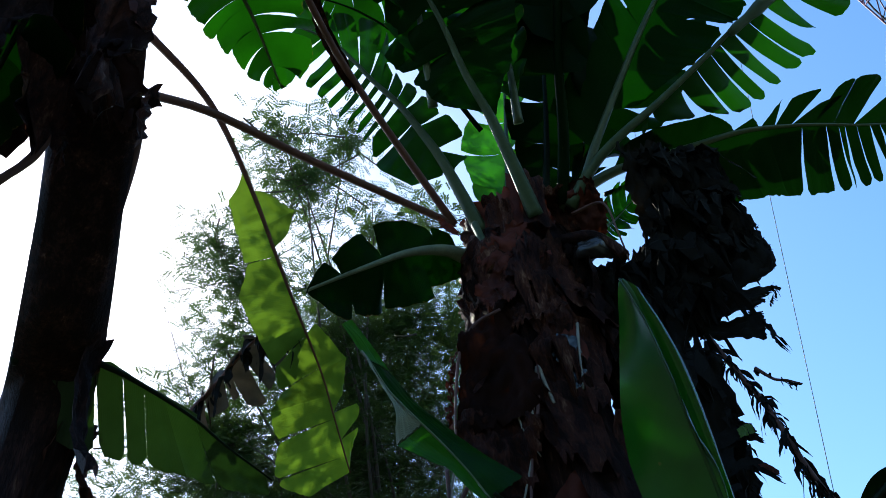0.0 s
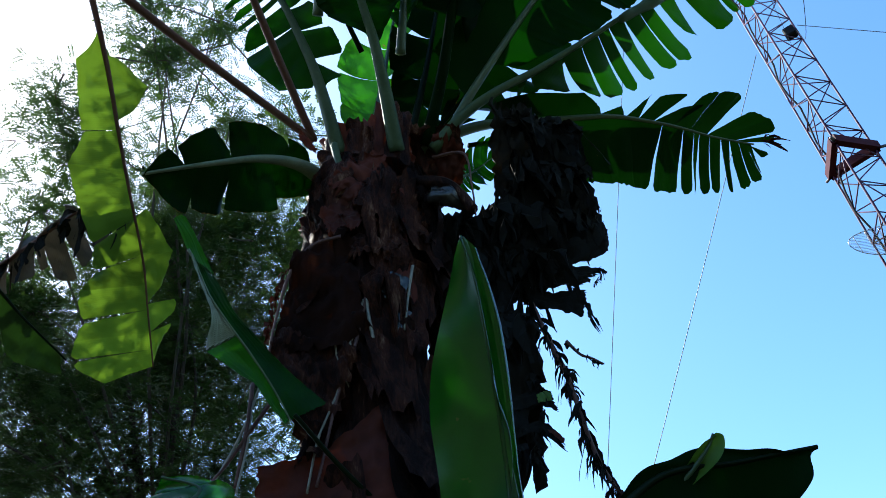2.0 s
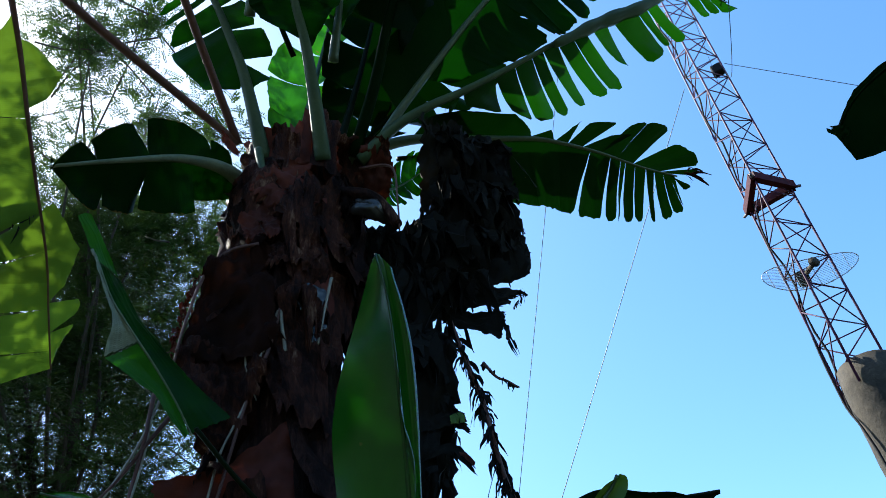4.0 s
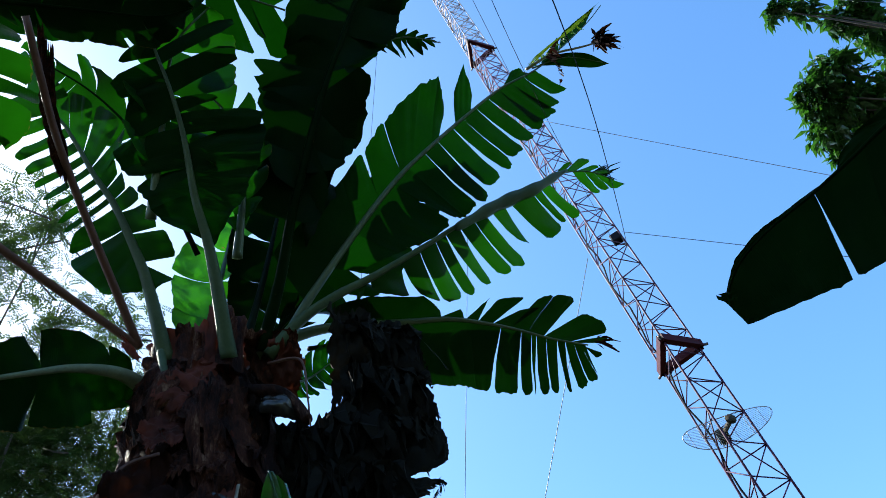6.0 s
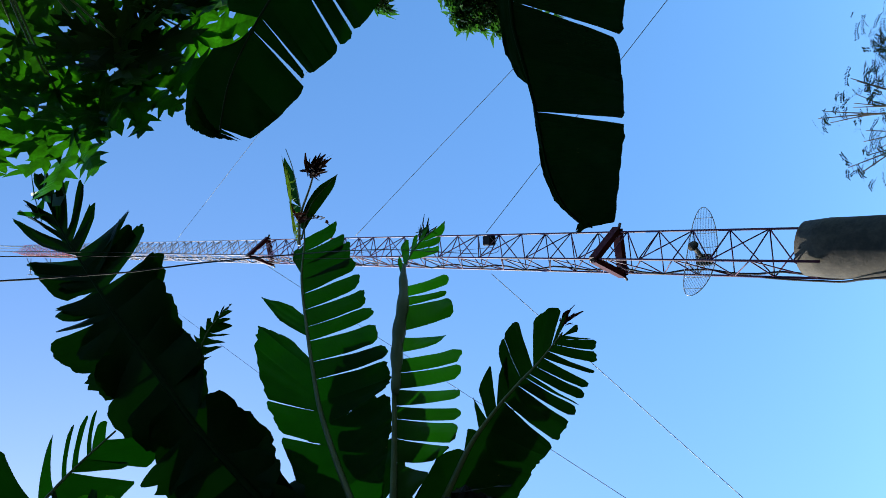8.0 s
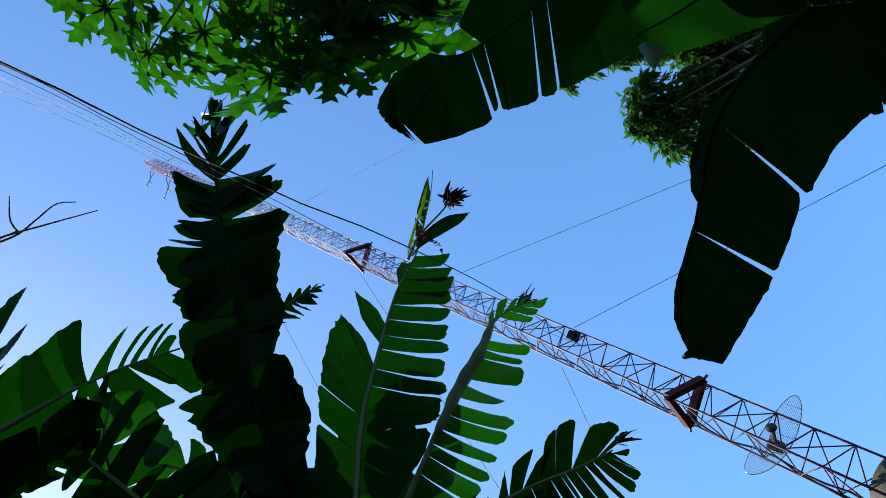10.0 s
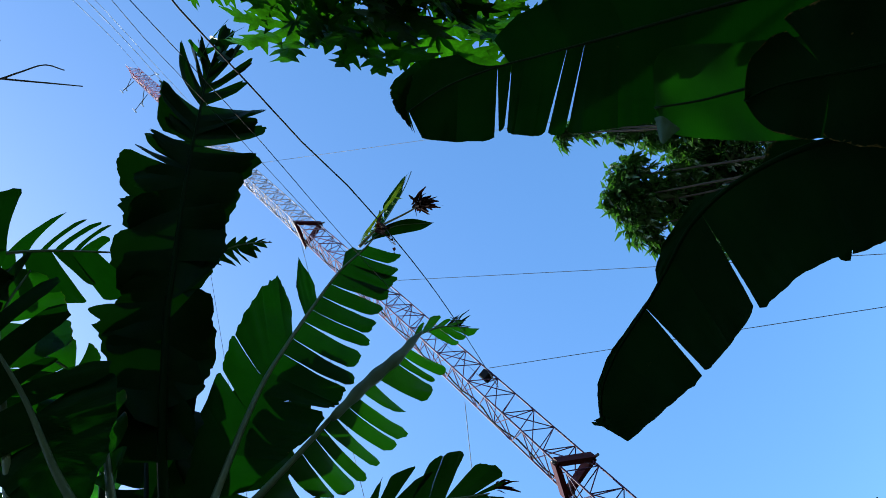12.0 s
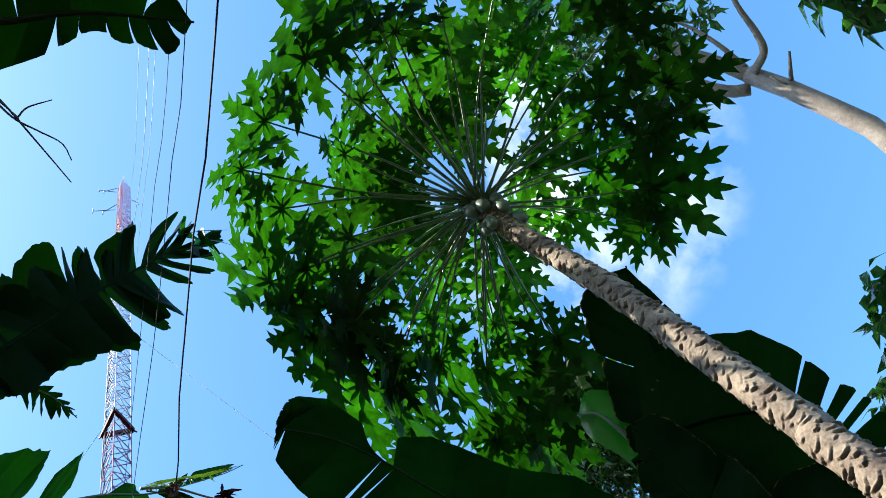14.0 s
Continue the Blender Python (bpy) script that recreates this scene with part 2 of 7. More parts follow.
def half_blade(bm, uvl, mid, edge, rng, cuts, gap, ragged, arch, droop, length, closed, twist=0.7, lap=0.0, point=0.0, sweep=0.03):
    """One side of a leaf, torn between its veins into strips."""
    marks = [0.0]
    while marks[-1] < 1.0:
        marks.append(marks[-1] + (1.0 / max(cuts, 1)) * rng.uniform(0.45, 1.6))
    marks = [m / marks[-1] for m in marks]
    rows = 7
    deep = [rng.choice((0.0, 0.0, 0.1, 0.25, 0.45, 0.7)) for _ in marks]      # how far from the midrib each tear starts
    for n, (a, b) in enumerate(zip(marks, marks[1:])):
        c = (a + b) / 2
        slant = rng.uniform(-0.09, 0.09)
        solid = any(lo <= c <= hi for lo, hi in closed)
        g = 0.0 if solid else gap * rng.uniform(0.3, 1.7) - lap * rng.uniform(0, 1)
        reach = 1.0 if solid else 1 - ragged * rng.uniform(0, 1) ** 1.5
        lift = 0.0 if solid else droop * rng.uniform(-0.6, 1.4)
        tw = 0.0 if solid else twist * rng.uniform(-1, 1)
        half = (b - a) * length / 2
        lean = 0.0 if solid else rng.uniform(-0.5, 0.5) * gap
        cols = max(6, int((b - a) * 64))
        grid = []
        for i in range(cols + 1):
            u = a + (b - a) * i / cols
            q = (u - c) / (b - a) * 2            # -1 to 1 across the strip
            m0 = along(mid, u)
            tan = (along(mid, u + 0.02) - along(mid, u - 0.02)).normalized()
            line = []
            for j in range(rows + 1):
                v = j / rows
                d0 = deep[n] + (deep[n + 1] - deep[n]) * (q + 1) / 2
                opened = min(1.0, max(0.0, (v - d0) / 0.45)) ** 0.8
                uu = c + (u - c) * (1 - g * opened) + lean * (b - a) * v + (0.0 if solid else sweep * v)
                e0 = along(edge, uu)
                side = e0 - m0
                w = side.length
                nor = side.cross(tan)
                nor = nor.normalized() if nor.length > 1e-6 else V((0, 0, 1))
                if nor.z < 0:
                    nor = -nor
                cut = reach * (1 - (0.0 if solid else 0.05 * q ** 4 + slant * q + 0.012 * math.sin(9 * q + c * 50)))
                pnt = m0 + side * (v * cut * (1 - point * abs(q + 0.3 * math.sin(c * 70)) ** 1.3))
                pnt += nor * (arch * w * 4 * v * (1 - v) * 0.5 + 0.012 * math.sin(u * length * 21 + v * 2) * v)
                pnt += nor * (0.05 * w * q * q * v * (0 if solid else 1))
                pnt += nor * (tw * q * opened * v * half) - tan * (q * opened * v * half * (1 - math.cos(tw)))
                pnt.z -= lift * w * v * v
                vert = bm.verts.new(pnt)
                line.append((vert, u * length, v * (0.96 if solid else 1.0)))
            grid.append(line)
        for i in range(cols):
            for j in range(rows):
                quad = (grid[i][j], grid[i + 1][j], grid[i + 1][j + 1], grid[i][j + 1])
                f = bm.faces.new([x[0] for x in quad])
                for loop, x in zip(f.loops, quad):
                    loop[uvl].uv = (x[1], x[2])


def leaf(plant, mid, left, right, start=0.3, cuts=(12, 12), gap=0.35, ragged=0.2, arch=0.12, droop=0.1, material=None, rib=None, twist=0.7, lap=0.0, point=0.0, sweep=0.03,
         radius=0.035, seed=1, closed=((), ()), label=""):
    """A banana leaf: its petiole and midrib run through mid; the blade begins at start and reaches to the left and right curves."""
    rng = random.Random(seed)
    spine = spline(mid, 40)
    n0 = round(start * 40)
    blade_mid = spline([along(spine, start + (1 - start) * k / 12) for k in range(13)], 48)
    length = sum((b - a).length for a, b in zip(blade_mid, blade_mid[1:]))
    bm = bmesh.new()
    uvl = bm.loops.layers.uv.new("vein")
    for k, pts in enumerate((left, right)):
        if pts:
            edge = spline([blade_mid[0].lerp(V(pts[0]), 0.15), *pts, blade_mid[-1]], 48)
            half_blade(bm, uvl, blade_mid, edge, rng, cuts[k], gap, ragged, arch, droop, length, closed[k], twist, lap, point, sweep)
    ob = part("leaf", bm, material or LEAF, plant, label)
    bm = bmesh.new()
    tube(bm, spine, lambda u: radius * (0.12 + 0.88 * (1 - u) ** 1.6) + 0.003, 7, 0.75)
    part("midrib", bm, rib or RIB, ob)
    return ob


def torn_leaf(plant, mid, left, right, material=None, rib=None, radius=0.05, seed=1, bow=(0.0, 0.0), arch=0.05, tilt=0.2, ragged=0.05, round_end=0.08, lap=0.0, layers=1, tube_end=0.12, label=""):
    """A banana leaf torn into strips, in one or more ragged layers. Each strip runs from a stretch of the midrib (two shares of its length) to its two outer corners;
    strips whose corners meet are one piece of blade."""
    rng = random.Random(seed)
    spine = spline(mid, 60)
    length = sum((b - a).length for a, b in zip(spine, spine[1:]))
    bm = bmesh.new()
    uvl = bm.loops.layers.uv.new("vein")
    for side, strips in enumerate((left, right)):
        count = 0
        meets = [abs(p[1] - q[0]) < 0.014 and (V(p[3]) - V(q[2])).length < 0.016 for p, q in zip(strips, strips[1:])]
        for n, (u0, u1, ta, tb) in [q for _ in range(layers) for q in enumerate(strips)]:
            ta, tb = V(ta), V(tb)
            count += 1
            if count > len(strips):                # a second, shorter strip that has slipped along the midrib
                slip, short = rng.uniform(-0.7, 0.7) * (u1 - u0), rng.uniform(0.7, 1.14)
                shift = (tb - ta) * rng.uniform(-0.6, 0.6) - V((0, 0, 0.06))
                base = along(spine, (u0 + u1) / 2)
                u0, u1, ta, tb = u0 + slip, u1 + slip, base + (ta - base) * short + shift, base + (tb - base) * short + shift
            first, last = count <= len(strips) and n > 0 and meets[n - 1], count <= len(strips) and n < len(strips) - 1 and meets[n]      # joined to the strip before, to the strip after
            if n and count <= len(strips) and abs(strips[n - 1][1] - u0) < 0.014:
                u0 = strips[n - 1][1]
            if first:
                ta = V(strips[n - 1][3])
            if lap:
                u0, u1, ta, tb = u0 - (u1 - u0) * lap, u1 + (u1 - u0) * lap, ta + (ta - tb) * lap, tb + (tb - ta) * lap
            wide = max((tb - ta).length, abs(u1 - u0) * length)
            cols, rows = max(4, min(14, int(wide / 0.03))), 10
            lean, cup, wave, frayed = rng.uniform(-tilt, tilt), rng.uniform(0.02, 0.10), rng.uniform(0, 6), rng.uniform(0.2, 1.4) * ragged
            grid = []
            for i in range(cols + 1):
                s = i / cols
                q = 2 * s - 1
                loose = (0.0 if q < 0 and first else 0.0 if q > 0 and last else 1.0)
                u = u0 + (u1 - u0) * s
                b0, t0 = along(spine, u), ta.lerp(tb, s)
                tan = (along(spine, u + 0.03) - along(spine, u - 0.03)).normalized()
                reach = (t0 - b0).length
                nor = (t0 - b0).cross(tan)
                nor = nor.normalized() if nor.length > 1e-6 else V((0, 0, 1))
                nor = nor if nor.z > 0 else -nor
                ctrl = b0.lerp(t0, 0.5) + tan * (bow[side] * reach)
                end = 1 - round_end * loose * abs(q) ** 5 - frayed * (0.5 + noise.noise((s * 7 + wave, seed * 1.3, u0 * 40))) * (1 - (1 - loose) * abs(q) ** 3)
                line = []
                for j in range(rows + 1):
                    v = end * j / rows
                    p = b0 * ((1 - v) ** 2) + ctrl * (2 * v * (1 - v)) + t0 * (v * v)
                    p = p + nor * (arch * reach * 4 * v * (1 - v) + wide * v * loose * (0.5 * lean * q + cup * q * q) + 0.005 * math.sin(u * length * 90) * v + 0.02 * noise.noise((u * 25, v * 3, seed)) * v)
                    line.append((bm.verts.new(p), u * length, v * 0.97))
                grid.append(line)
            for i in range(cols):
                for j in range(rows):
                    quad = (grid[i][j], grid[i + 1][j], grid[i + 1][j + 1], grid[i][j + 1])
                    f = bm.faces.new([x[0] for x in quad])
                    for loop, x in zip(f.loops, quad):
                        loop[uvl].uv = (x[1], x[2])
    ob = part("leaf", bm, material or LEAF, plant, label)
    bm = bmesh.new()
    tube(bm, spine, lambda u: radius * (tube_end + (1 - tube_end) * (1 - u) ** 1.6) + 0.003, 7, 0.75)
    part("midrib", bm, rib or RIB, ob)
    return ob


def rag(plant, rows, material, seed=1, crumple=0.05, jag=0.12, holes=0.0, name="dead_leaf", label="", n=26):
    """A crumpled sheet stretched over rows of points, with torn edges and holes."""
    fine = [spline(r, n) for r in rows]
    cols = [spline([r[i] for r in fine], n) for i in range(n + 1)]
    bm = bmesh.new()
    uvl = bm.loops.layers.uv.new("vein")

    def at(s, t):
        x = min(max(s, 0.0), 1.0) * n
        i = min(int(x), n - 1)
        return along(cols[i], t).lerp(along(cols[i + 1], t), x - i)
    saw = lambda x, k: jag * (abs(noise.noise((x * 9.0, seed * 1.7, k))) + 0.7 * abs(noise.noise((x * 27.0, seed * 2.3, k))))
    grid = []
    for i in range(n + 1):
        line = []
        for j in range(n + 1):
            s, t = i / n, j / n
            s1 = 0.5 + (s - 0.5) * (1 - 2 * saw(t, 1.0 if s > 0.5 else 2.0) * abs(s - 0.5) * 2)
            t1 = 0.5 + (t - 0.5) * (1 - 2 * saw(s, 3.0 if t > 0.5 else 4.0) * abs(t - 0.5) * 2)
            p = at(s1, t1)
            nor = (at(s1 + 0.04, t1) - at(s1 - 0.04, t1)).cross(at(s1, t1 + 0.04) - at(s1, t1 - 0.04))
            nor = nor.normalized() if nor.length > 1e-9 else V((0, 0, 1))
            q = p * 5 + V((seed * 3.1, 0, 0))
            p = p + nor * crumple * (noise.noise(q) + 0.5 * noise.noise(q * 2.7) + 0.3 * noise.noise(q * 7) + 0.25 * noise.noise((s * 14 + seed, t * 1.5, 2.0)))
            line.append((bm.verts.new(p), s, t))
        grid.append(line)
    for i in range(n):
        for j in range(n):
            if holes and noise.noise((i * 0.31 + seed, j * 0.31, 5.0)) > 0.75 - holes:
                continue
            quad = (grid[i][j], grid[i + 1][j], grid[i + 1][j + 1], grid[i][j + 1])
            f = bm.faces.new([x[0] for x in quad])
            for loop, x in zip(f.loops, quad):
                loop[uvl].uv = (x[2] * 0.6, 0.2 + 0.6 * x[1])
    return part(name, bm, material, plant, label)


def fringe(plant, pts, count, ln, seed, material, spread=0.5, wide=0.012):
    """Shrivelled shreds that hang from a dry midrib."""
    rng = random.Random(seed)
    curve = spline(pts, 40)
    bm = bmesh.new()
    uvl = bm.loops.layers.uv.new("vein")
    for k in range(count):
        o = along(curve, rng.uniform(0.02, 1.0))
        d = V((rng.gauss(0, spread), rng.gauss(0, spread), rng.gauss(-0.2, 0.4)))
        size, w = ln * rng.uniform(0.25, 1.1) * (1.6 if rng.random() < 0.08 else 1), wide * rng.uniform(0.3, 1.6)
        side = V((rng.gauss(0, 1), rng.gauss(0, 1), rng.gauss(0, 0.4))).normalized()
        prev, p = None, o
        for i in range(6):
            f = (0.5, 1.0, 1.1, 0.8, 0.6, 0.15)[i]
            pair = (bm.verts.new(p + side * w * f), bm.verts.new(p - side * w * f))
            if prev:
                bm.faces.new((prev[0], pair[0], pair[1], prev[1]))
            prev = pair
            d = d * 0.75 + V((rng.gauss(0, 0.15), rng.gauss(0, 0.15), -0.45))
            p = p + d.normalized() * size / 5
            side = (side + V((rng.gauss(0, 0.4), rng.gauss(0, 0.4), rng.gauss(0, 0.4)))).normalized()
    return tagged(part("dead_fringe", bm, material, plant, "dark shrivelled leaf shreds", smooth=False), kind="stuff")


def stalk(plant, pts, r0, r1, material, name="petiole", label="", sides=7):
    bm = bmesh.new()
    tube(bm, spline(pts, 24), lambda u: r0 + (r1 - r0) * u, sides, 0.8)
    return part(name, bm, material, plant, label)


# ---- ground ----
def soil_material():
    m, n, l, p = shader("soil_and_grass")
    a = noise_tex(n, l, 0.6, 8.0, 0.7)
    c = ramp(n, [(0.35, (0.03, 0.02, 0.014)), (0.5, (0.025, 0.035, 0.014)), (0.7, (0.035, 0.06, 0.02))])
    l.new(a.outputs[0], c.inputs[0]); l.new(c.outputs[0], p.inputs["Base Color"])
    p.inputs["Roughness"].default_value = 0.95
    b = noise_tex(n, l, 14.0, 8.0, 0.7)
    bump(n, l, b.outputs[0], p, 0.8, 0.05)
    return m


bm = bmesh.new()
steps = [-1500, -300, -60, -20, -12, -8, -5, -3, -1, 1, 3, 5, 8, 12, 20, 60, 300, 1500]
gv = [[bm.verts.new((x, y, 0.06 * math.sin(x * 0.9) * math.cos(y * 0.7) if abs(x) < 30 and abs(y) < 30 else 0)) for x in steps] for y in steps]
for i in range(len(steps) - 1):
    for j in range(len(steps) - 1):
        bm.faces.new((gv[i][j], gv[i][j + 1], gv[i + 1][j + 1], gv[i + 1][j]))
tagged(part("ground", bm, soil_material(), None), "grassy garden soil under the trees", "ground", kind="structure")


# ---- unseen ring added to close the garden and block low sky; passing cloud ----
bm = bmesh.new()
ring = []
for k in range(120):
    a = k * math.tau / 120
    row = []
    for j in range(7):
        r = 24 + 2.5 * noise.noise((math.cos(a) * 4, math.sin(a) * 4, j * 0.6)) + (1.5 if j > 4 else 0)
        z = -0.2 + j * (1.05 + 0.25 * noise.noise((math.cos(a) * 6, math.sin(a) * 6, 3.0)))
        row.append(bm.verts.new((r * math.sin(a), r * math.cos(a), z)))
    ring.append(row)
for k in range(120):
    for j in range(6):
        bm.faces.new((ring[k][j], ring[(k + 1) % 120][j], ring[(k + 1) % 120][j + 1], ring[k][j + 1]))
LOW_SKY_BLOCK = rough_material("low_sky_blocker", [(0.3, (0.012, 0.025, 0.01)), (0.7, (0.04, 0.075, 0.025))], 1.2, 0.9, 1.0, 0.3)
tagged(part("backdrop", bm, LOW_SKY_BLOCK, None), "unseen green ring added round the garden to block low sky light", "tree line", kind="structure")

# ---- radio mast on its concrete column ----
MX, MY = 0.0, 7.78                     # where the mast stands
MAST_FOOT, MAST_TOP = 5.55, 39.8
CORNERS = [radians(a) for a in (-98, 22, 142)]


def axis(z, r=0.0, a=0.0):
    return V((MX + 0.03 + 0.0095 * (z - 7.9) + r * math.cos(a), MY + r * math.sin(a), z))


def paint_material():
    """Red and white aviation paint in bands up the mast, with rust; shade painted into the low ones."""
    m, n, l, p = shader("mast_paint")
    tc = n.new("ShaderNodeTexCoord")
    sep = n.new("ShaderNodeSeparateXYZ")
    l.new(tc.outputs["Object"], sep.inputs[0])
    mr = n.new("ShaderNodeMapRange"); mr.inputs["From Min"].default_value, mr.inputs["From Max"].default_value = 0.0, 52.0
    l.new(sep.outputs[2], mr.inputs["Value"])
    # low: paint darkened to purple for the shadow on the lower mast
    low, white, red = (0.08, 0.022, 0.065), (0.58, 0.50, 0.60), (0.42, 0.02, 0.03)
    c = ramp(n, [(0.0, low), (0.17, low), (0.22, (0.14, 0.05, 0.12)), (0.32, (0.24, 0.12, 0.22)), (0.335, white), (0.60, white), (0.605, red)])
    l.new(mr.outputs[0], c.inputs[0])
    ns = noise_tex(n, l, 14.0)
    mix = n.new("ShaderNodeMix"); mix.data_type = "RGBA"; mix.blend_type = "MULTIPLY"; mix.inputs[0].default_value = 0.6
    l.new(c.outputs[0], mix.inputs[6]); l.new(ns.outputs[0], mix.inputs[7])
    l.new(mix.outputs[2], p.inputs["Base Color"])
    p.inputs["Roughness"].default_value, p.inputs["Specular IOR Level"].default_value = 0.55, 0.2
    return m


PAINT = paint_material()
RED_STEEL = rough_material("red_painted_steel", [(0.3, (0.03, 0.004, 0.008)), (0.7, (0.075, 0.009, 0.016))], 8, 0.6, 0.3, 0.004, spec=0.1)
DARK_STEEL = rough_material("dark_steel", [(0.3, (0.03, 0.025, 0.03)), (0.7, (0.08, 0.06, 0.07))], 9, 0.5, 0.3, 0.003)
GREY_STEEL = rough_material("galvanised_steel", [(0.3, (0.3, 0.3, 0.32)), (0.7, (0.55, 0.55, 0.56))], 9, 0.4, 0.2, 0.002, metal=0.6)
CONCRETE = rough_material("weathered_concrete", [(0.30, (0.006, 0.005, 0.004)), (0.44, (0.016, 0.013, 0.009)), (0.58, (0.045, 0.035, 0.024)), (0.75, (0.095, 0.078, 0.052))], 2.2, 0.9, 0.9, 0.03)
CABLE = rough_material("black_cable", [(0.3, (0.006, 0.006, 0.007)), (0.7, (0.014, 0.014, 0.016))], 10, 0.7, 0.2, 0.002, spec=0.1)
WIRE = rough_material("guy_wire", [(0.3, (0.05, 0.06, 0.08)), (0.7, (0.12, 0.13, 0.15))], 10, 0.5, 0.2, 0.002)

bm = bmesh.new()
rng = random.Random(5)
rings = []
for i in range(26):
    z = -0.1 + (MAST_FOOT + 0.1) * i / 25
    r = 0.285 + 0.02 * (1 - i / 25) - (0.02 if i == 25 else 0)
    rings.append([bm.verts.new((MX + 0.08 + r * (1 + rng.uniform(-0.012, 0.012)) * math.cos(k * math.tau / 28), MY + r * (1 + rng.uniform(-0.012, 0.012)) * math.sin(k * math.tau / 28), z)) for k in range(28)])
for r0, r1 in zip(rings, rings[1:]):
    for k in range(28):
        bm.faces.new((r0[k], r0[(k + 1) % 28], r1[(k + 1) % 28], r1[k]))
bm.faces.new(rings[-1])
column = tagged(part("concrete_column", bm, CONCRETE, None), "tall round weathered concrete column under the radio mast", "column")

mast = thing("radio_mast", "slender triangular lattice radio mast painted red and white", "mast")
LEG_R = 0.285


def rod(name, a, b, r, material, parent, sides=6, label=""):
    bm = bmesh.new()
    tube(bm, [V(a), V(b)], lambda u: r, sides)
    return part(name, bm, material, parent, label)


for a in CORNERS:
    bm = bmesh.new()
    tube(bm, [axis(MAST_FOOT - 0.25 + (MAST_TOP - MAST_FOOT + 0.25) * k / 30, LEG_R, a) for k in range(31)], lambda u: 0.014 - 0.005 * u, 6)
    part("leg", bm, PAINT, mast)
BAY = 0.447
far = bmesh.new()
for i in range(int((MAST_TOP - MAST_FOOT) / BAY)):
    z = MAST_FOOT + i * BAY
    for k in range(3):
        a, b = CORNERS[k], CORNERS[(k + 1) % 3]
        if i % 2:
            a, b = b, a
        for p0, p1 in ((axis(z, LEG_R, a), axis(z, LEG_R, b)), (axis(z, LEG_R, a), axis(z + BAY, LEG_R, b))):
            if z < 12.5:
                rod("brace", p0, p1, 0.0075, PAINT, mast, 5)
            else:
                tube(far, [p0, p1], lambda u: 0.006 if z > 33 else 0.009, 4)
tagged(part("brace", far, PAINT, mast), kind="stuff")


def beam(name, a, b, w, h, material, parent):
    """A channel of rectangular section from a to b."""
    a, b = V(a), V(b)
    t = (b - a).normalized()
    s = t.cross(V((0, 0, 1))).normalized() * (w / 2)
    u = V((0, 0, h / 2))
    bm = bmesh.new()
    q = [[bm.verts.new(p + s * i + u * j) for i, j in ((-1, -1), (1, -1), (1, 1), (0.4, 1), (0.4, -0.6), (-0.4, -0.6), (-0.4, 1), (-1, 1))] for p in (a, b)]
    for k in range(8):
        bm.faces.new((q[0][k], q[0][(k + 1) % 8], q[1][(k + 1) % 8], q[1][k]))
    bm.faces.new(q[0][::-1])
    bm.faces.new(q[1])
    return part(name, bm, material, parent, smooth=False)


for z, mat in ((7.95, RED_STEEL), (17.1, RED_STEEL), (28.0, RED_STEEL)):
    for k in range(3):
        beam("guy_frame", axis(z, 0.325, CORNERS[k]), axis(z, 0.325, CORNERS[(k + 1) % 3]), 0.07, 0.105, mat, mast)
        rod("bolt", axis(z, 0.29, CORNERS[k]) - V((0, 0, 0.02)), axis(z, 0.40, CORNERS[k]) - V((0, 0, 0.02)), 0.018, DARK_STEEL, mast)
# junction box, feeder and aerials near the top
bm = bmesh.new()
bmesh.ops.create_cube(bm, size=1, matrix=Matrix.Translation(axis(10.2, 0.2, 0.4)) @ Matrix.Diagonal((0.14, 0.12, 0.16, 1)))
bmesh.ops.bevel(bm, geom=bm.edges[:], offset=0.015, segments=1, affect="EDGES")
part("junction_box", bm, CABLE, mast, "small black junction box", smooth=False)
bm = bmesh.new()
tube(bm, [axis(5.0 + 34.0 * k / 120, 0.2 + 0.03 * math.sin(k * 1.7), CORNERS[2] + 0.25 + 0.12 * math.sin(k * 0.9)) for k in range(121)], lambda u: 0.012, 6)
part("feeder_cable", bm, CABLE, mast)
bm = bmesh.new()
tube(bm, spline([axis(6.6, 0.30, 2.3), axis(6.1, 0.29, 2.5), axis(5.7, 0.27, 2.7), axis(5.45, 0.25, 2.9), axis(5.2, 0.24, 3.3), axis(4.9, 0.262, 3.9), axis(4.3, 0.275, 4.1), axis(2.0, 0.30, 4.0)], 40), lambda u: 0.011, 6)
part("feeder_cable", bm, CABLE, mast)
for z, a, ln in ((39.0, 2.9, 0.8), (37.7, 3.3, 1.0), (36.3, 2.6, 0.9), (37.0, 0.3, 0.5), (34.8, 3.1, 1.2)):
    ln *= 0.65
    tip = axis(z - 0.2, LEG_R + ln, a)
    rod("aerial_arm", axis(z, LEG_R, a), tip, 0.014, DARK_STEEL, mast)
    rod("aerial", tip - V((0, 0, 0.3)), tip + V((0, 0, 0.4)), 0.025, GREY_STEEL, mast)
rod("lightning_rod", axis(MAST_TOP), axis(MAST_TOP + 1.6), 0.015, GREY_STEEL, mast)

# grid dish on the mast
dish = thing("grid_antenna", "wire grid parabolic antenna with beige feed clamped to the mast", "antenna")
da, db = V((-0.42, 7.55, 6.70)), V((0.51, 8.04, 6.84))
du = (db - da).normalized()
dw = V((0.21, 7.88, 7.09)) - V((-0.10, 7.81, 6.59))
dv = (dw - du * dw.dot(du)).normalized()
dd = du.cross(dv).normalized()
dd = dd if dd.z < 0 else -dd
dc, DU, DV = (da + db) / 2 - dd * 0.1, (db - da).length / 2, dw.length / 2 * 0.56


def bowl(u, v):
    return dc + du * u + dv * v + dd * ((u * u + v * v) * 0.55)


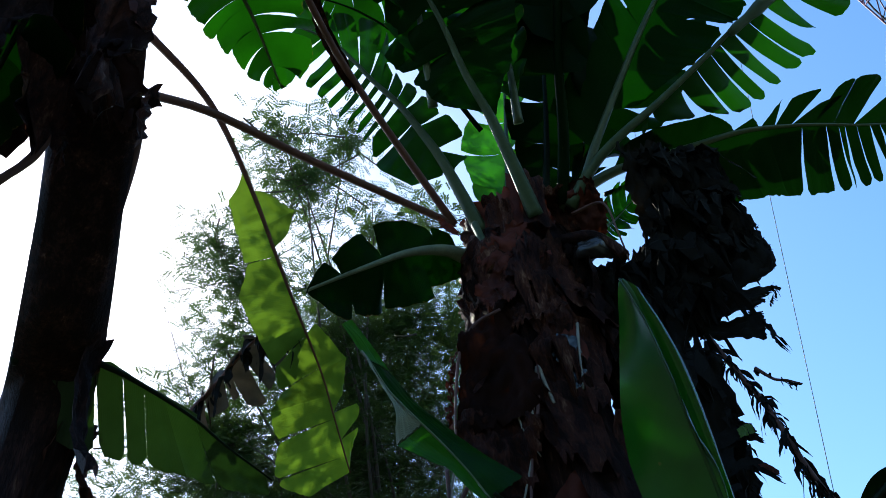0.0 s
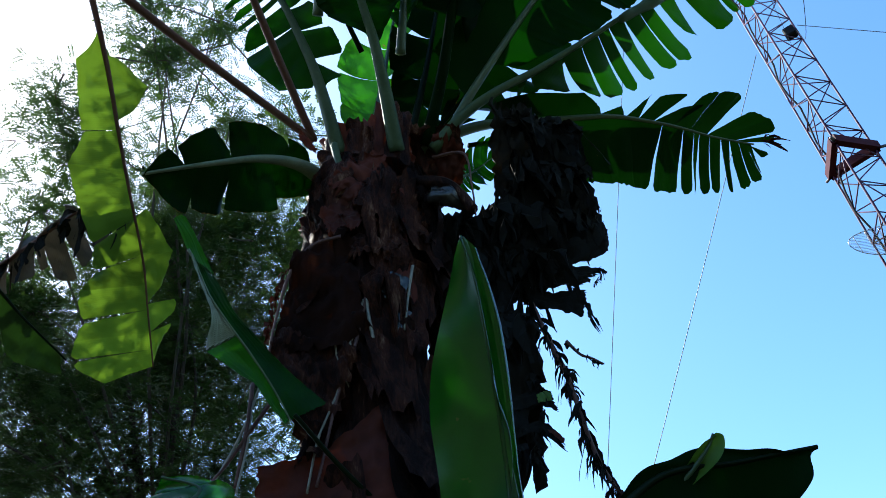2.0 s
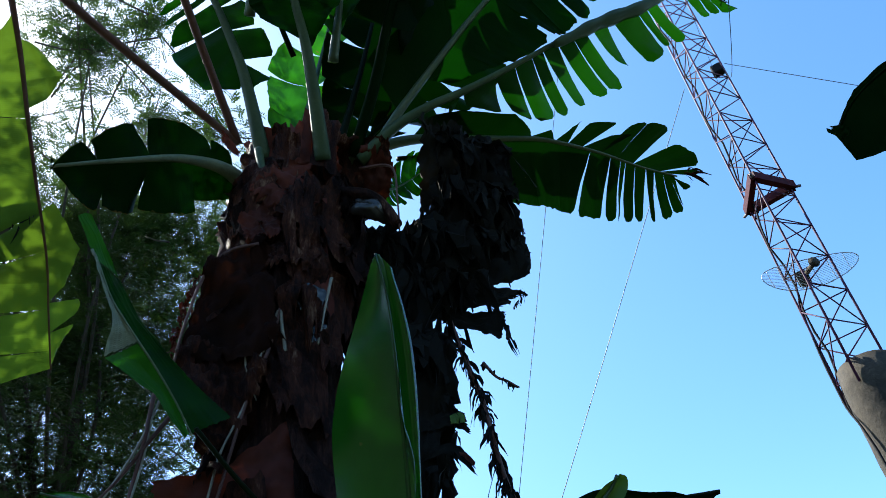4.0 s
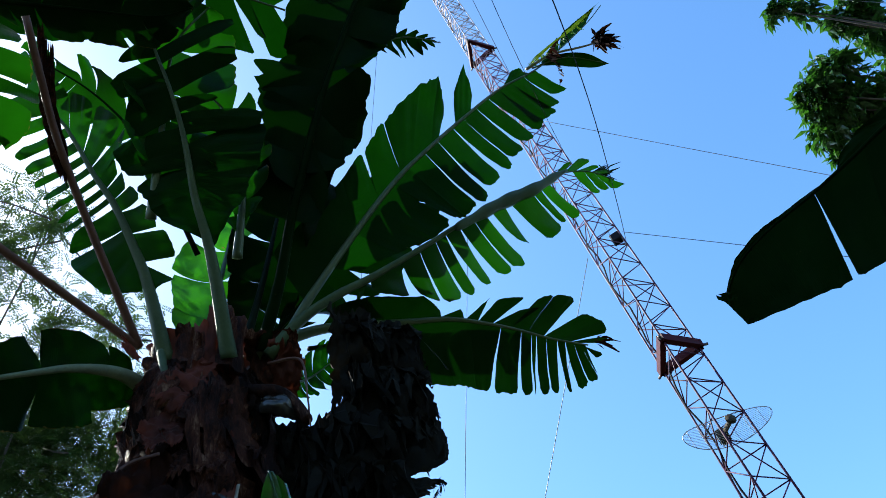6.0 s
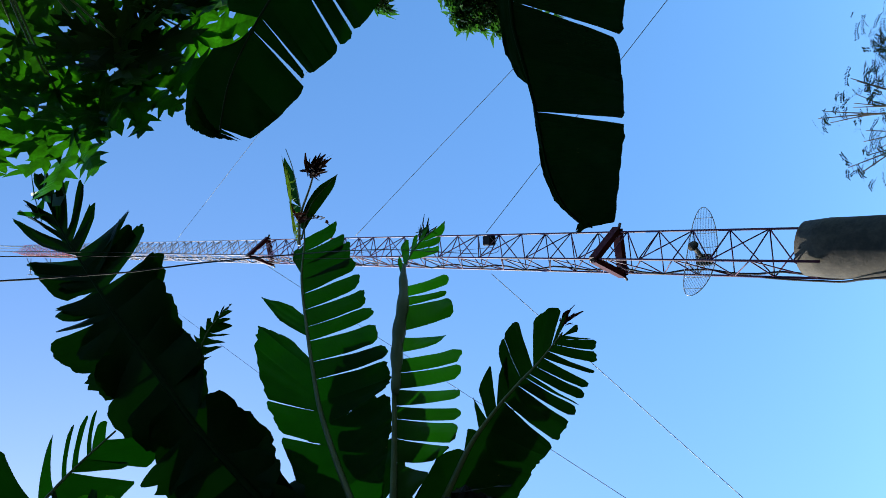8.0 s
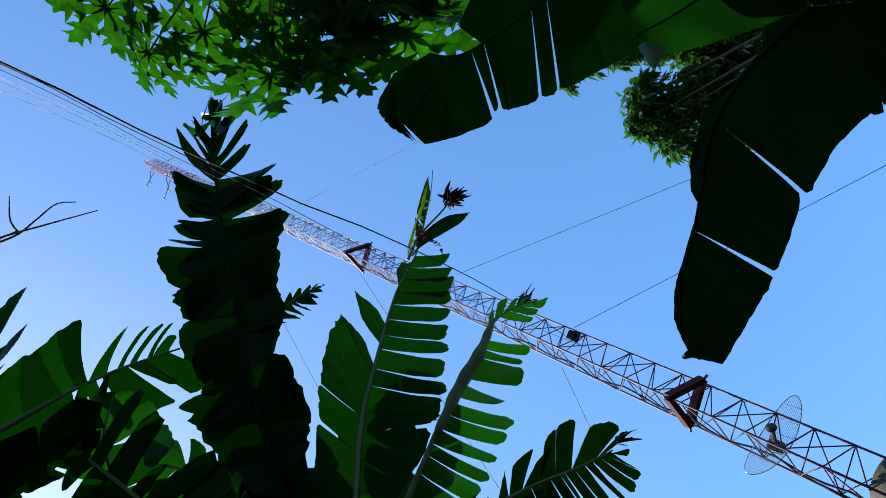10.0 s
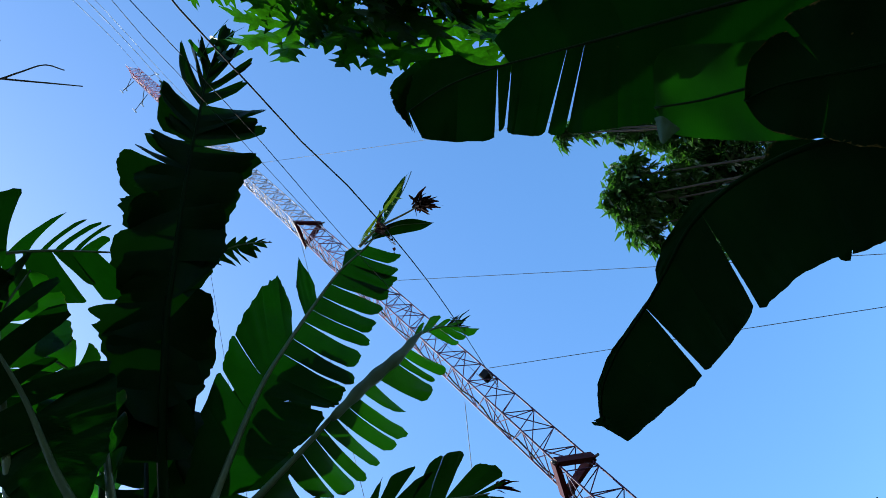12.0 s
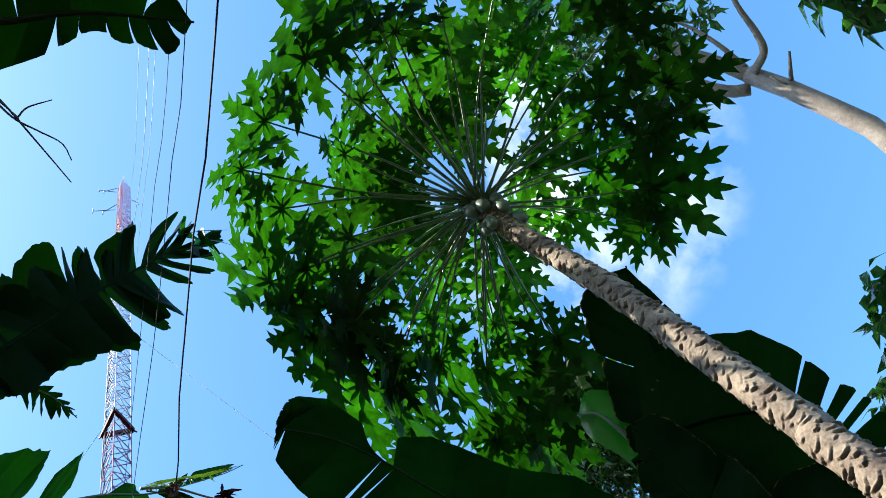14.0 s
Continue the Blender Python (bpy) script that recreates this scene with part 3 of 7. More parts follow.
for k in range(19):
    v = DV * (-0.96 + 1.92 * k / 18)
    half = DU * math.sqrt(max(0.02, 1 - (v / DV) ** 2 * 0.9))
    bm = bmesh.new()
    tube(bm, [bowl(-half + 2 * half * i / 14, v) for i in range(15)], lambda u: 0.0024, 4)
    part("grid_wire", bm, GREY_STEEL, dish)
for u in (-0.8, -0.5, -0.2, 0.2, 0.5, 0.8):
    bm = bmesh.new()
    h = DV * math.sqrt(1 - u * u) * 0.97
    tube(bm, [bowl(u * DU, -h + 2 * h * i / 8) for i in range(9)], lambda q: 0.004, 5)
    part("grid_rib", bm, GREY_STEEL, dish)
bm = bmesh.new()
tube(bm, [bowl(DU * math.cos(k * math.tau / 40), DV * math.sin(k * math.tau / 40)) for k in range(41)], lambda q: 0.005, 6)
part("rim", bm, GREY_STEEL, dish)
bm = bmesh.new()
tube(bm, [dc + dd * 0.02, dc + dd * 0.22, dc + dd * 0.26], lambda u: 0.025 if u < 0.6 else 0.06, 10)
part("feed_horn", bm, CONCRETE, dish, "beige feed horn")
bm = bmesh.new()
bmesh.ops.create_cube(bm, size=1, matrix=Matrix.Translation(dc - dd * 0.07) @ Matrix.Diagonal((0.13, 0.12, 0.16, 1)))
bmesh.ops.bevel(bm, geom=bm.edges[:], offset=0.02, segments=2, affect="EDGES")
part("mount_box", bm, CONCRETE, dish, smooth=False)


def guy(pts, r, material, label):
    bm = bmesh.new()
    tube(bm, spline(pts, 60), lambda u: r, 5)
    return tagged(part("guy_wire", bm, material, None), label, "cable", "guy wires of the mast")


HANG = "thin steel guy wire strung from the mast"
for a, b in ((axis(10.2, 0.3, 2.8), (-3.09, 8.60, 6.38)), (axis(17.1, 0.3, 2.8), (-3.88, 8.88, 6.84)), (axis(28.0, 0.3, 2.8), (-4.2, 8.8, 13.5)),
             (axis(13.6, 0.3, 0.1), (2.97, 8.37, 9.64)), (axis(10.2, 0.3, 0.1), (3.47, 8.29, 6.87)), (axis(22.0, 0.3, 0.1), (5.2, 8.2, 12.2))):
    b = V(b)
    foot = a + (b - a) * (a.z / (a.z - b.z))
    guy([a, a.lerp(foot, 0.33) - V((0, 0, 0.05)), a.lerp(foot, 0.67) - V((0, 0, 0.05)), foot], 0.005, WIRE, HANG)
BLACK = "black cable strung from the mast over the garden"
guy([axis(9.6, 0.3, -1.2), (0.14, 4.6, 7.85), (0.18, 2.95, 6.97), (0.25, 1.65, 6.36), (0.29, 0.48, 5.96), (0.31, -0.19, 5.73), (0.3, -6, 4.5), (0.3, -16, 3.5)], 0.0024, CABLE, BLACK)
guy([axis(12.0, 0.3, -1.2), (0.14, 5.4, 10.1), (0.2, 3.58, 9.15), (0.26, 2.42, 8.78), (0.32, 1.12, 8.5), (0.37, 0.01, 8.17), (0.35, -6, 7.0), (0.3, -17, 6.0)], 0.0028, CABLE, BLACK)
guy([axis(20.0, 0.3, -1.2), (0.37, 2.80, 13.88), (0.43, 0.14, 12.23), (0.3, -8, 9.5), (0.3, -18, 8)], 0.003, WIRE, HANG)
guy([axis(28.0, 0.3, -1.2), (0.38, 3.66, 17.79), (0.45, 0.50, 15.22), (0.3, -8, 11.5), (0.3, -19, 10)], 0.005, WIRE, HANG)
guy([axis(36.0, 0.3, -1.2), (0.40, 3.78, 22.36), (0.38, 0.69, 18.72), (0.3, -8, 14), (0.3, -20, 12)], 0.005, WIRE, HANG)
guy([axis(9.9, 0.3, -0.6), (0.15, 5.06, 6.97), (0.24, 2.72, 5.29), (0.24, 1.44, 4.36), (0.22, 0.97, 4.12), (0.22, 0.52, 3.92), (0.22, 0.25, 3.83), (0.23, -0.2, 3.66), (0.25, -4, 3.2), (0.25, -9, 3.0)], 0.0026, CABLE, "slack black feeder cable hanging from the mast over the garden")

# ---- banana plants ----
def pseudostem(plant, pts, r0, r1, seed, label="", flakes=26):
    """A leaf-sheath trunk: a lumpy tapered column with dry sheaths peeling from it."""
    rng = random.Random(seed)
    curve = spline(pts, 40)
    bm = bmesh.new()
    rings = []
    for i, c in enumerate(curve):
        u = i / 40
        r = r0 + (r1 - r0) * u
        rings.append([bm.verts.new(c + V((math.cos(a), math.sin(a), 0)) * r * (1 + 0.10 * math.sin(a * 3 + u * 9 + seed) + 0.06 * math.sin(a * 7 - u * 21))) for a in (k * math.tau / 20 for k in range(20))])
    for q0, q1 in zip(rings, rings[1:]):
        for k in range(20):
            bm.faces.new((q0[k], q0[(k + 1) % 20], q1[(k + 1) % 20], q1[k]))
    bm.faces.new(rings[-1])
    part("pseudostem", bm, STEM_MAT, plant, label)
    for k in range(flakes):
        u0 = rng.uniform(0.3, 1.02)
        a0, span, ln = rng.uniform(0, math.tau), rng.uniform(0.25, 1.0), rng.uniform(0.3, 1.1)
        bm = bmesh.new()
        grid = []
        peel, curl, skew = rng.uniform(0.0, 0.22), rng.uniform(-0.05, 0.12), rng.uniform(-0.5, 0.5)
        top = rng.uniform(0.02, 0.2) if u0 < 0.9 else rng.uniform(0.0, 0.08)
        for i in range(15):
            v = i / 14
            c = along(curve, u0) + V((0, 0, top - ln * v))
            r = (r0 + (r1 - r0) * u0) * 1.12 + 0.02 + peel * v * v + curl * max(0, v - 0.7) * 3 + (0.05 * (1 - v * 8) if v < 0.125 else 0)
            wid = span * (0.35 + 0.65 * math.sin(min(1, v * 3 + 0.3) * math.pi / 2)) * (1 - 0.85 * max(0, v - 0.35) ** 1.2)
            ang = a0 + skew * v
            grid.append([bm.verts.new(c + V((math.cos(ang + wid * (j / 6 - 0.5)), math.sin(ang + wid * (j / 6 - 0.5)), 0)) * (r + 0.05 * noise.noise((j * 0.9, i * 0.35, k * 3.1)) + 0.03 * noise.noise((j * 2.1, i * 0.8, k * 1.3))) + V((0, 0, 0.09 * noise.noise((j * 1.3, k * 1.7, i * 0.2)) * (v > 0.9 or v < 0.1)))) for j in range(7)])
        for i in range(14):
            for j in range(6):
                bm.faces.new((grid[i][j], grid[i][j + 1], grid[i + 1][j + 1], grid[i + 1][j]))
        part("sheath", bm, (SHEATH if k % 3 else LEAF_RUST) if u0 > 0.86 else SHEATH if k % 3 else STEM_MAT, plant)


def skirt(plant, crown, r, drop, count, seed, spread):
    """Dead leaves that hang round the trunk below the crown."""
    rng = random.Random(seed)
    for k in range(count):
        a = rng.uniform(0, math.tau)
        out, side = V((math.cos(a), math.sin(a), 0)), V((-math.sin(a), math.cos(a), 0))
        reach, ln = r + rng.uniform(0.05, spread), drop * rng.uniform(0.6, 1.2)
        c = V(crown) + V((0, 0, rng.uniform(-0.9, 0.0)))
        sway = side * rng.uniform(-0.25, 0.25)
        mid = [c + out * r * 0.9, c + out * reach + V((0, 0, 0.02)), c + out * (reach * 1.02) + sway * 0.5 - V((0, 0, ln * 0.45)), c + out * (reach * 0.9) + sway - V((0, 0, ln))]
        w = rng.uniform(0.08, 0.24)
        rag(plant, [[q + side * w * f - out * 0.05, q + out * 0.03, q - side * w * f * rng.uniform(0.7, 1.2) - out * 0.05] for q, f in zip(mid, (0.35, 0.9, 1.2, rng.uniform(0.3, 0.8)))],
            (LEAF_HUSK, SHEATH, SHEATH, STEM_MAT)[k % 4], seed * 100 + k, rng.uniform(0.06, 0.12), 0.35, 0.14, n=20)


main_plant = thing("banana_plant", "tall banana plant with torn green leaves and hanging dead leaves", "banana plant")
pseudostem(main_plant, [(-2.72, 2.96, -0.10), (-2.69, 2.96, 3.00), (-2.69, 3.01, 5.84)], 0.36, 0.27, 3, "dark brown banana trunk wrapped in dry sheaths", 70)
skirt(main_plant, (-2.68, 3.00, 5.85), 0.3, 1.5, 18, 7, 0.10)
CROWN = V((-2.68, 2.99, 5.86))
rng = random.Random(17)
for k in range(22):                       # torn reddish sheath ends that ring the leaf bases
    a = k * math.tau / 22 + rng.uniform(-0.1, 0.1)
    out, side = V((math.cos(a), math.sin(a), 0)), V((-math.sin(a), math.cos(a), 0))
    r, h, w = rng.uniform(0.24, 0.36), rng.uniform(0.08, 0.3), rng.uniform(0.05, 0.11)
    bm = bmesh.new()
    grid = []
    for i in range(8):
        v = i / 7
        c = CROWN + out * (r + 0.08 * v * v * rng.uniform(0.2, 1.2)) + V((0, 0, -0.25 + (0.25 + h) * v))
        grid.append([bm.verts.new(c + side * w * (1 - 0.4 * v) * (j - 2) / 2 - out * 0.02 * abs(j - 2) + V((0, 0, 0.07 * noise.noise((j * 1.7, k * 2.3, 0.5)) * v)) + out * 0.03 * noise.noise((j, i * 0.7, k * 1.1))) for j in range(5)])
    for i in range(7):
        for j in range(4):
            bm.faces.new((grid[i][j], grid[i][j + 1], grid[i + 1][j + 1], grid[i + 1][j]))
    part("sheath", bm, LEAF_RUST if k % 3 else SHEATH, main_plant)
left_plant = thing("banana_plant", "banana plant with a dark trunk and dried hanging stalks", "banana plant")
pseudostem(left_plant, [(-4.26, 0.62, -0.09), (-4.30, 0.63, 4.05), (-3.77, 0.52, 4.63), (-3.09, 0.31, 5.17), (-2.38, 0.07, 5.58), (-1.80, -0.15, 5.77)], 0.25, 0.19, 4, "dark brown banana trunk", 20)
skirt(left_plant, (-2.25, 0.00, 5.65), 0.2, 1.3, 7, 9, 0.12)
near_plant = thing("banana_plant", "young banana plant with a smooth unfurling green leaf", "banana plant")
sprout_plant = thing("banana_sucker", "low dark green banana leaf with a curled tip", "banana plant")
right_plant = thing("banana_plant", "banana plant with broad dark overhanging leaves", "banana plant")
sucker_plant = thing("banana_sucker", "young banana sucker with a fresh green leaf tip", "banana plant")
pseudostem(right_plant, [(3.3, 2.98, -0.1), (3.3, 2.98, 1.6), (3.25, 2.95, 3.35)], 0.2, 0.13, 6, "", 6)
for plant, foot, top in ((near_plant, (-1.38, 1.93), (-1.34, 1.89, 2.15)), (sprout_plant, (-0.85, 1.27), (-0.89, 1.31, 2.1)), (sucker_plant, (-2.27, 1.29), (-2.27, 1.33, 2.58))):
    stalk(plant, [(*foot, -0.05), (foot[0], foot[1], top[2] * 0.5), top], 0.05, 0.015, RIB, "pseudostem", sides=10)
torn_leaf(main_plant, [(-2.41, 3.31, 6.12), (-2.22, 3.43, 6.24), (-2.05, 3.59, 6.34), (-1.88, 3.80, 6.42), (-1.63, 4.10, 6.53), (-1.37, 4.42, 6.64), (-1.16, 4.77, 6.72), (-1.01, 5.04, 6.76), (-0.86, 5.33, 6.79), (-0.74, 5.54, 6.82), (-0.62, 5.75, 6.86)],
     [(0.145, 0.250, (-1.88, 3.58, 6.49), (-1.71, 3.74, 6.58)),
      (0.250, 0.378, (-1.71, 3.74, 6.58), (-1.42, 4.12, 6.70)),
      (0.378, 0.487, (-1.42, 4.12, 6.70), (-1.38, 4.32, 6.67)),
      (0.487, 0.557, (-1.40, 4.35, 6.64), (-1.26, 4.46, 6.73)),
      (0.557, 0.600, (-1.09, 4.62, 6.82), (-1.02, 4.65, 6.87)),
      (0.598, 0.647, (-0.97, 4.74, 6.89), (-0.81, 4.94, 6.96)),
      (0.655, 0.713, (-0.87, 4.99, 6.89), (-0.75, 5.13, 6.95)),
      (0.713, 0.772, (-0.69, 5.08, 7.01), (-0.59, 5.19, 7.06)),
      (0.772, 0.830, (-0.58, 5.20, 7.07), (-0.46, 5.42, 7.10)),
      (0.840, 0.882, (-0.47, 5.57, 7.05), (-0.40, 5.76, 7.04)),
      (0.882, 0.927, (-0.40, 5.77, 7.04), (-0.41, 5.89, 6.99)),
      (0.927, 0.955, (-0.44, 5.90, 6.97), (-0.47, 5.94, 6.93)),
      (0.955, 0.980, (-0.55, 5.95, 6.86), (-0.61, 5.93, 6.81))],
     [(0.190, 0.378, (-2.14, 3.92, 6.16), (-1.84, 4.45, 6.24)),
      (0.378, 0.477, (-1.84, 4.45, 6.24), (-1.63, 4.77, 6.32)),
      (0.477, 0.575, (-1.63, 4.77, 6.32), (-1.52, 4.97, 6.35)),
      (0.575, 0.680, (-1.52, 4.98, 6.35), (-1.47, 5.07, 6.36)),
      (0.685, 0.718, (-1.45, 5.12, 6.36), (-1.35, 5.28, 6.40)),
      (0.718, 0.750, (-1.35, 5.29, 6.40), (-1.31, 5.34, 6.41)),
      (0.760, 0.787, (-1.28, 5.40, 6.42), (-1.23, 5.48, 6.44)),
      (0.792, 0.805, (-1.21, 5.50, 6.45), (-1.20, 5.52, 6.45)),
      (0.812, 0.840, (-1.17, 5.56, 6.46), (-1.11, 5.65, 6.49)),
      (0.853, 0.880, (-1.08, 5.67, 6.50), (-1.04, 5.73, 6.52)),
      (0.890, 0.910, (-0.98, 5.81, 6.55), (-0.95, 5.84, 6.56)),
      (0.922, 0.943, (-0.89, 5.91, 6.58), (-0.81, 5.97, 6.63)),
      (0.948, 0.968, (-0.79, 5.98, 6.65), (-0.70, 6.05, 6.70)),
      (0.970, 0.990, (-0.69, 5.94, 6.74), (-0.69, 6.02, 6.72))],
     material=LEAF_SHADED, rib=RIB, radius=0.05, seed=11, arch=0.02)
torn_leaf(main_plant, [(-2.28, 3.18, 5.88), (-2.03, 3.25, 6.12), (-1.80, 3.36, 6.29), (-1.58, 3.50, 6.44), (-1.34, 3.64, 6.61), (-1.09, 3.78, 6.79), (-0.87, 3.90, 6.95), (-0.65, 4.04, 7.09), (-0.43, 4.20, 7.24), (-0.19, 4.35, 7.40), (0.02, 4.47, 7.55), (0.23, 4.68, 7.64), (0.39, 4.93, 7.66)],
     [(0.807, 0.845, (0.10, 4.46, 7.64), (0.16, 4.51, 7.67)),
      (0.850, 0.880, (0.26, 4.57, 7.74), (0.30, 4.66, 7.73)),
      (0.880, 0.922, (0.31, 4.70, 7.71), (0.35, 4.76, 7.71)),
      (0.925, 0.948, (0.39, 4.83, 7.72), (0.42, 4.90, 7.71))],
     [(0.233, 0.258, (-1.71, 3.50, 6.29), (-1.68, 3.52, 6.32)),
      (0.268, 0.338, (-1.59, 3.58, 6.37), (-1.43, 3.82, 6.39)),
      (0.345, 0.390, (-1.35, 3.90, 6.43), (-1.28, 4.05, 6.41)),
      (0.395, 0.435, (-1.26, 4.08, 6.42), (-1.12, 4.19, 6.49)),
      (0.438, 0.465, (-1.11, 4.20, 6.50), (-1.04, 4.26, 6.54)),
      (0.470, 0.505, (-0.97, 4.29, 6.59), (-0.91, 4.35, 6.63)),
      (0.512, 0.545, (-0.83, 4.38, 6.69), (-0.73, 4.46, 6.75)),
      (0.550, 0.580, (-0.71, 4.47, 6.76), (-0.61, 4.52, 6.84)),
      (0.598, 0.640, (-0.58, 4.38, 6.96), (-0.50, 4.50, 6.97)),
      (0.657, 0.728, (-0.35, 4.64, 7.05), (-0.20, 4.68, 7.17)),
      (0.730, 0.755, (-0.19, 4.68, 7.19), (-0.16, 4.67, 7.23)),
      (0.760, 0.785, (-0.09, 4.77, 7.25), (-0.01, 4.78, 7.32)),
      (0.870, 0.905, (0.17, 4.82, 7.49), (0.23, 4.87, 7.52)),
      (0.910, 0.938, (0.26, 4.89, 7.54), (0.32, 4.93, 7.58)),
      (0.948, 0.990, (0.36, 4.98, 7.59), (0.46, 5.05, 7.66))],
     material=LEAF, rib=RIB_GREY, radius=0.045, seed=12, tube_end=0.05)
torn_leaf(main_plant, [(-2.37, 3.19, 5.95), (-2.22, 3.27, 6.05), (-1.97, 3.29, 6.34), (-1.64, 3.33, 6.70), (-1.36, 3.37, 7.00), (-1.05, 3.43, 7.31), (-0.76, 3.52, 7.57), (-0.42, 3.64, 7.87), (-0.02, 3.79, 8.20), (0.34, 3.98, 8.46), (0.64, 4.09, 8.72), (1.05, 4.22, 9.09), (1.28, 4.27, 9.32)],
     [(0.105, 0.170, (-2.01, 2.93, 6.62), (-1.78, 3.01, 6.82)),
      (0.170, 0.250, (-1.78, 3.01, 6.82), (-1.42, 3.10, 7.18)),
      (0.250, 0.312, (-1.42, 3.10, 7.18), (-1.20, 3.11, 7.43)),
      (0.312, 0.375, (-1.17, 3.12, 7.45), (-0.96, 3.13, 7.70)),
      (0.380, 0.405, (-0.92, 3.13, 7.75), (-0.57, 3.24, 8.06)),
      (0.405, 0.455, (-0.57, 3.24, 8.06), (-0.41, 3.33, 8.17)),
      (0.455, 0.475, (-0.41, 3.33, 8.17), (-0.50, 3.50, 7.91)),
      (0.522, 0.542, (-0.35, 3.48, 8.10), (-0.17, 3.45, 8.34)),
      (0.542, 0.565, (-0.17, 3.45, 8.34), (-0.25, 3.62, 8.09)),
      (0.657, 0.728, (0.16, 3.81, 8.41), (0.27, 3.90, 8.46)),
      (0.765, 0.825, (0.47, 4.00, 8.60), (0.75, 4.04, 8.90)),
      (0.825, 0.927, (0.80, 4.06, 8.94), (1.22, 4.22, 9.29))],
     [(0.170, 0.240, (-1.61, 3.50, 6.58), (-1.35, 3.66, 6.73)),
      (0.240, 0.300, (-1.35, 3.66, 6.73), (-1.08, 3.84, 6.89)),
      (0.300, 0.350, (-1.07, 3.84, 6.90), (-0.92, 3.91, 7.02)),
      (0.355, 0.393, (-0.89, 3.92, 7.04), (-0.82, 3.97, 7.08)),
      (0.393, 0.435, (-0.81, 3.98, 7.08), (-0.70, 4.03, 7.17)),
      (0.438, 0.470, (-0.67, 4.04, 7.19), (-0.57, 4.08, 7.28)),
      (0.472, 0.512, (-0.56, 4.04, 7.33), (-0.39, 4.11, 7.46)),
      (0.517, 0.542, (-0.35, 4.12, 7.50), (-0.26, 4.14, 7.59)),
      (0.545, 0.578, (-0.26, 4.11, 7.62), (-0.11, 4.18, 7.74)),
      (0.583, 0.613, (-0.10, 4.15, 7.78), (0.03, 4.21, 7.87)),
      (0.618, 0.645, (0.06, 4.21, 7.92), (0.17, 4.24, 8.01)),
      (0.647, 0.677, (0.08, 4.17, 7.97), (0.31, 4.30, 8.13)),
      (0.680, 0.710, (0.22, 4.20, 8.12), (0.39, 4.29, 8.23)),
      (0.713, 0.743, (0.36, 4.21, 8.28), (0.51, 4.31, 8.36))],
     material=LEAF_PART_SHADED, rib=RIB, radius=0.036, seed=13, arch=0.03, tube_end=0.05)
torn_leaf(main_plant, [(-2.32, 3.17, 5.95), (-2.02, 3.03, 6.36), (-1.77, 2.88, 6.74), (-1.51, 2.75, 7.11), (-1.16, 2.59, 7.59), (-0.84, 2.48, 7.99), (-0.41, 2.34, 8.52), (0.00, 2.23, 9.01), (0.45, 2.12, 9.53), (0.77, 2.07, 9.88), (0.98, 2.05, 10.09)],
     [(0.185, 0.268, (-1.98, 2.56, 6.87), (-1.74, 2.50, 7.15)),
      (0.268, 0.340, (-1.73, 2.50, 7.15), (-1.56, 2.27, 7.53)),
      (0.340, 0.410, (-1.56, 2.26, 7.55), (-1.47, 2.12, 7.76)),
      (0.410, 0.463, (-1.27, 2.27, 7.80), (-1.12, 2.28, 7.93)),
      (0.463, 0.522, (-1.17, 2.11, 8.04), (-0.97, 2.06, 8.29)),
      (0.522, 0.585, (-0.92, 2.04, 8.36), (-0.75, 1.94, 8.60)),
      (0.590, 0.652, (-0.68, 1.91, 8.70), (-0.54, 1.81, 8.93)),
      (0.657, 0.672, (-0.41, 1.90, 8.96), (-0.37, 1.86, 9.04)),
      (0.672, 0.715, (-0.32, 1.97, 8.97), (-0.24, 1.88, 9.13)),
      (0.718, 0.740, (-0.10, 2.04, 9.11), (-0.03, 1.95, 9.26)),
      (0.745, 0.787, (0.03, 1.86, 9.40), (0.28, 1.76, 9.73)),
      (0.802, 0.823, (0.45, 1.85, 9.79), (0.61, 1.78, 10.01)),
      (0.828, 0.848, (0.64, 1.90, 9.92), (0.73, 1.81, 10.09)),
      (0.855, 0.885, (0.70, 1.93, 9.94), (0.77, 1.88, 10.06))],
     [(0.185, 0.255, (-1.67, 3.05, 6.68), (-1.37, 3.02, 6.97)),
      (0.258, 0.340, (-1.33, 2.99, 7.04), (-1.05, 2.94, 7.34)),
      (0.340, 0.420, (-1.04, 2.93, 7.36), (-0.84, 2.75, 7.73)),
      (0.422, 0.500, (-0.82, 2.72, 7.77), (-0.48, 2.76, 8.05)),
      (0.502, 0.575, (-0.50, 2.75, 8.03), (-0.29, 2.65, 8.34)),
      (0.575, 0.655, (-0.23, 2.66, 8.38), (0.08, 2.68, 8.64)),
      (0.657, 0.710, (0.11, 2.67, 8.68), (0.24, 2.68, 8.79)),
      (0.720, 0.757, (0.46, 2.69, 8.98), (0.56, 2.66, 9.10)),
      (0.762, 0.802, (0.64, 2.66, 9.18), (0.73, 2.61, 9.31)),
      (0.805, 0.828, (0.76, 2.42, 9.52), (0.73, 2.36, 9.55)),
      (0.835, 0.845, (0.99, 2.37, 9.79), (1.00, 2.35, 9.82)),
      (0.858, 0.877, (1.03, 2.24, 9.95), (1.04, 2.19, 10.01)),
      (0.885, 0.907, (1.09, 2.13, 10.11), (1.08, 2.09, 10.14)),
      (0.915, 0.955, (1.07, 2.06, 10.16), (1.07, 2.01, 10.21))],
     material=LEAF_SHADED, rib=LEAF_SHADED, radius=0.045, seed=14, lap=0.08, ragged=0.12, tilt=0.8, round_end=0.18, layers=2)
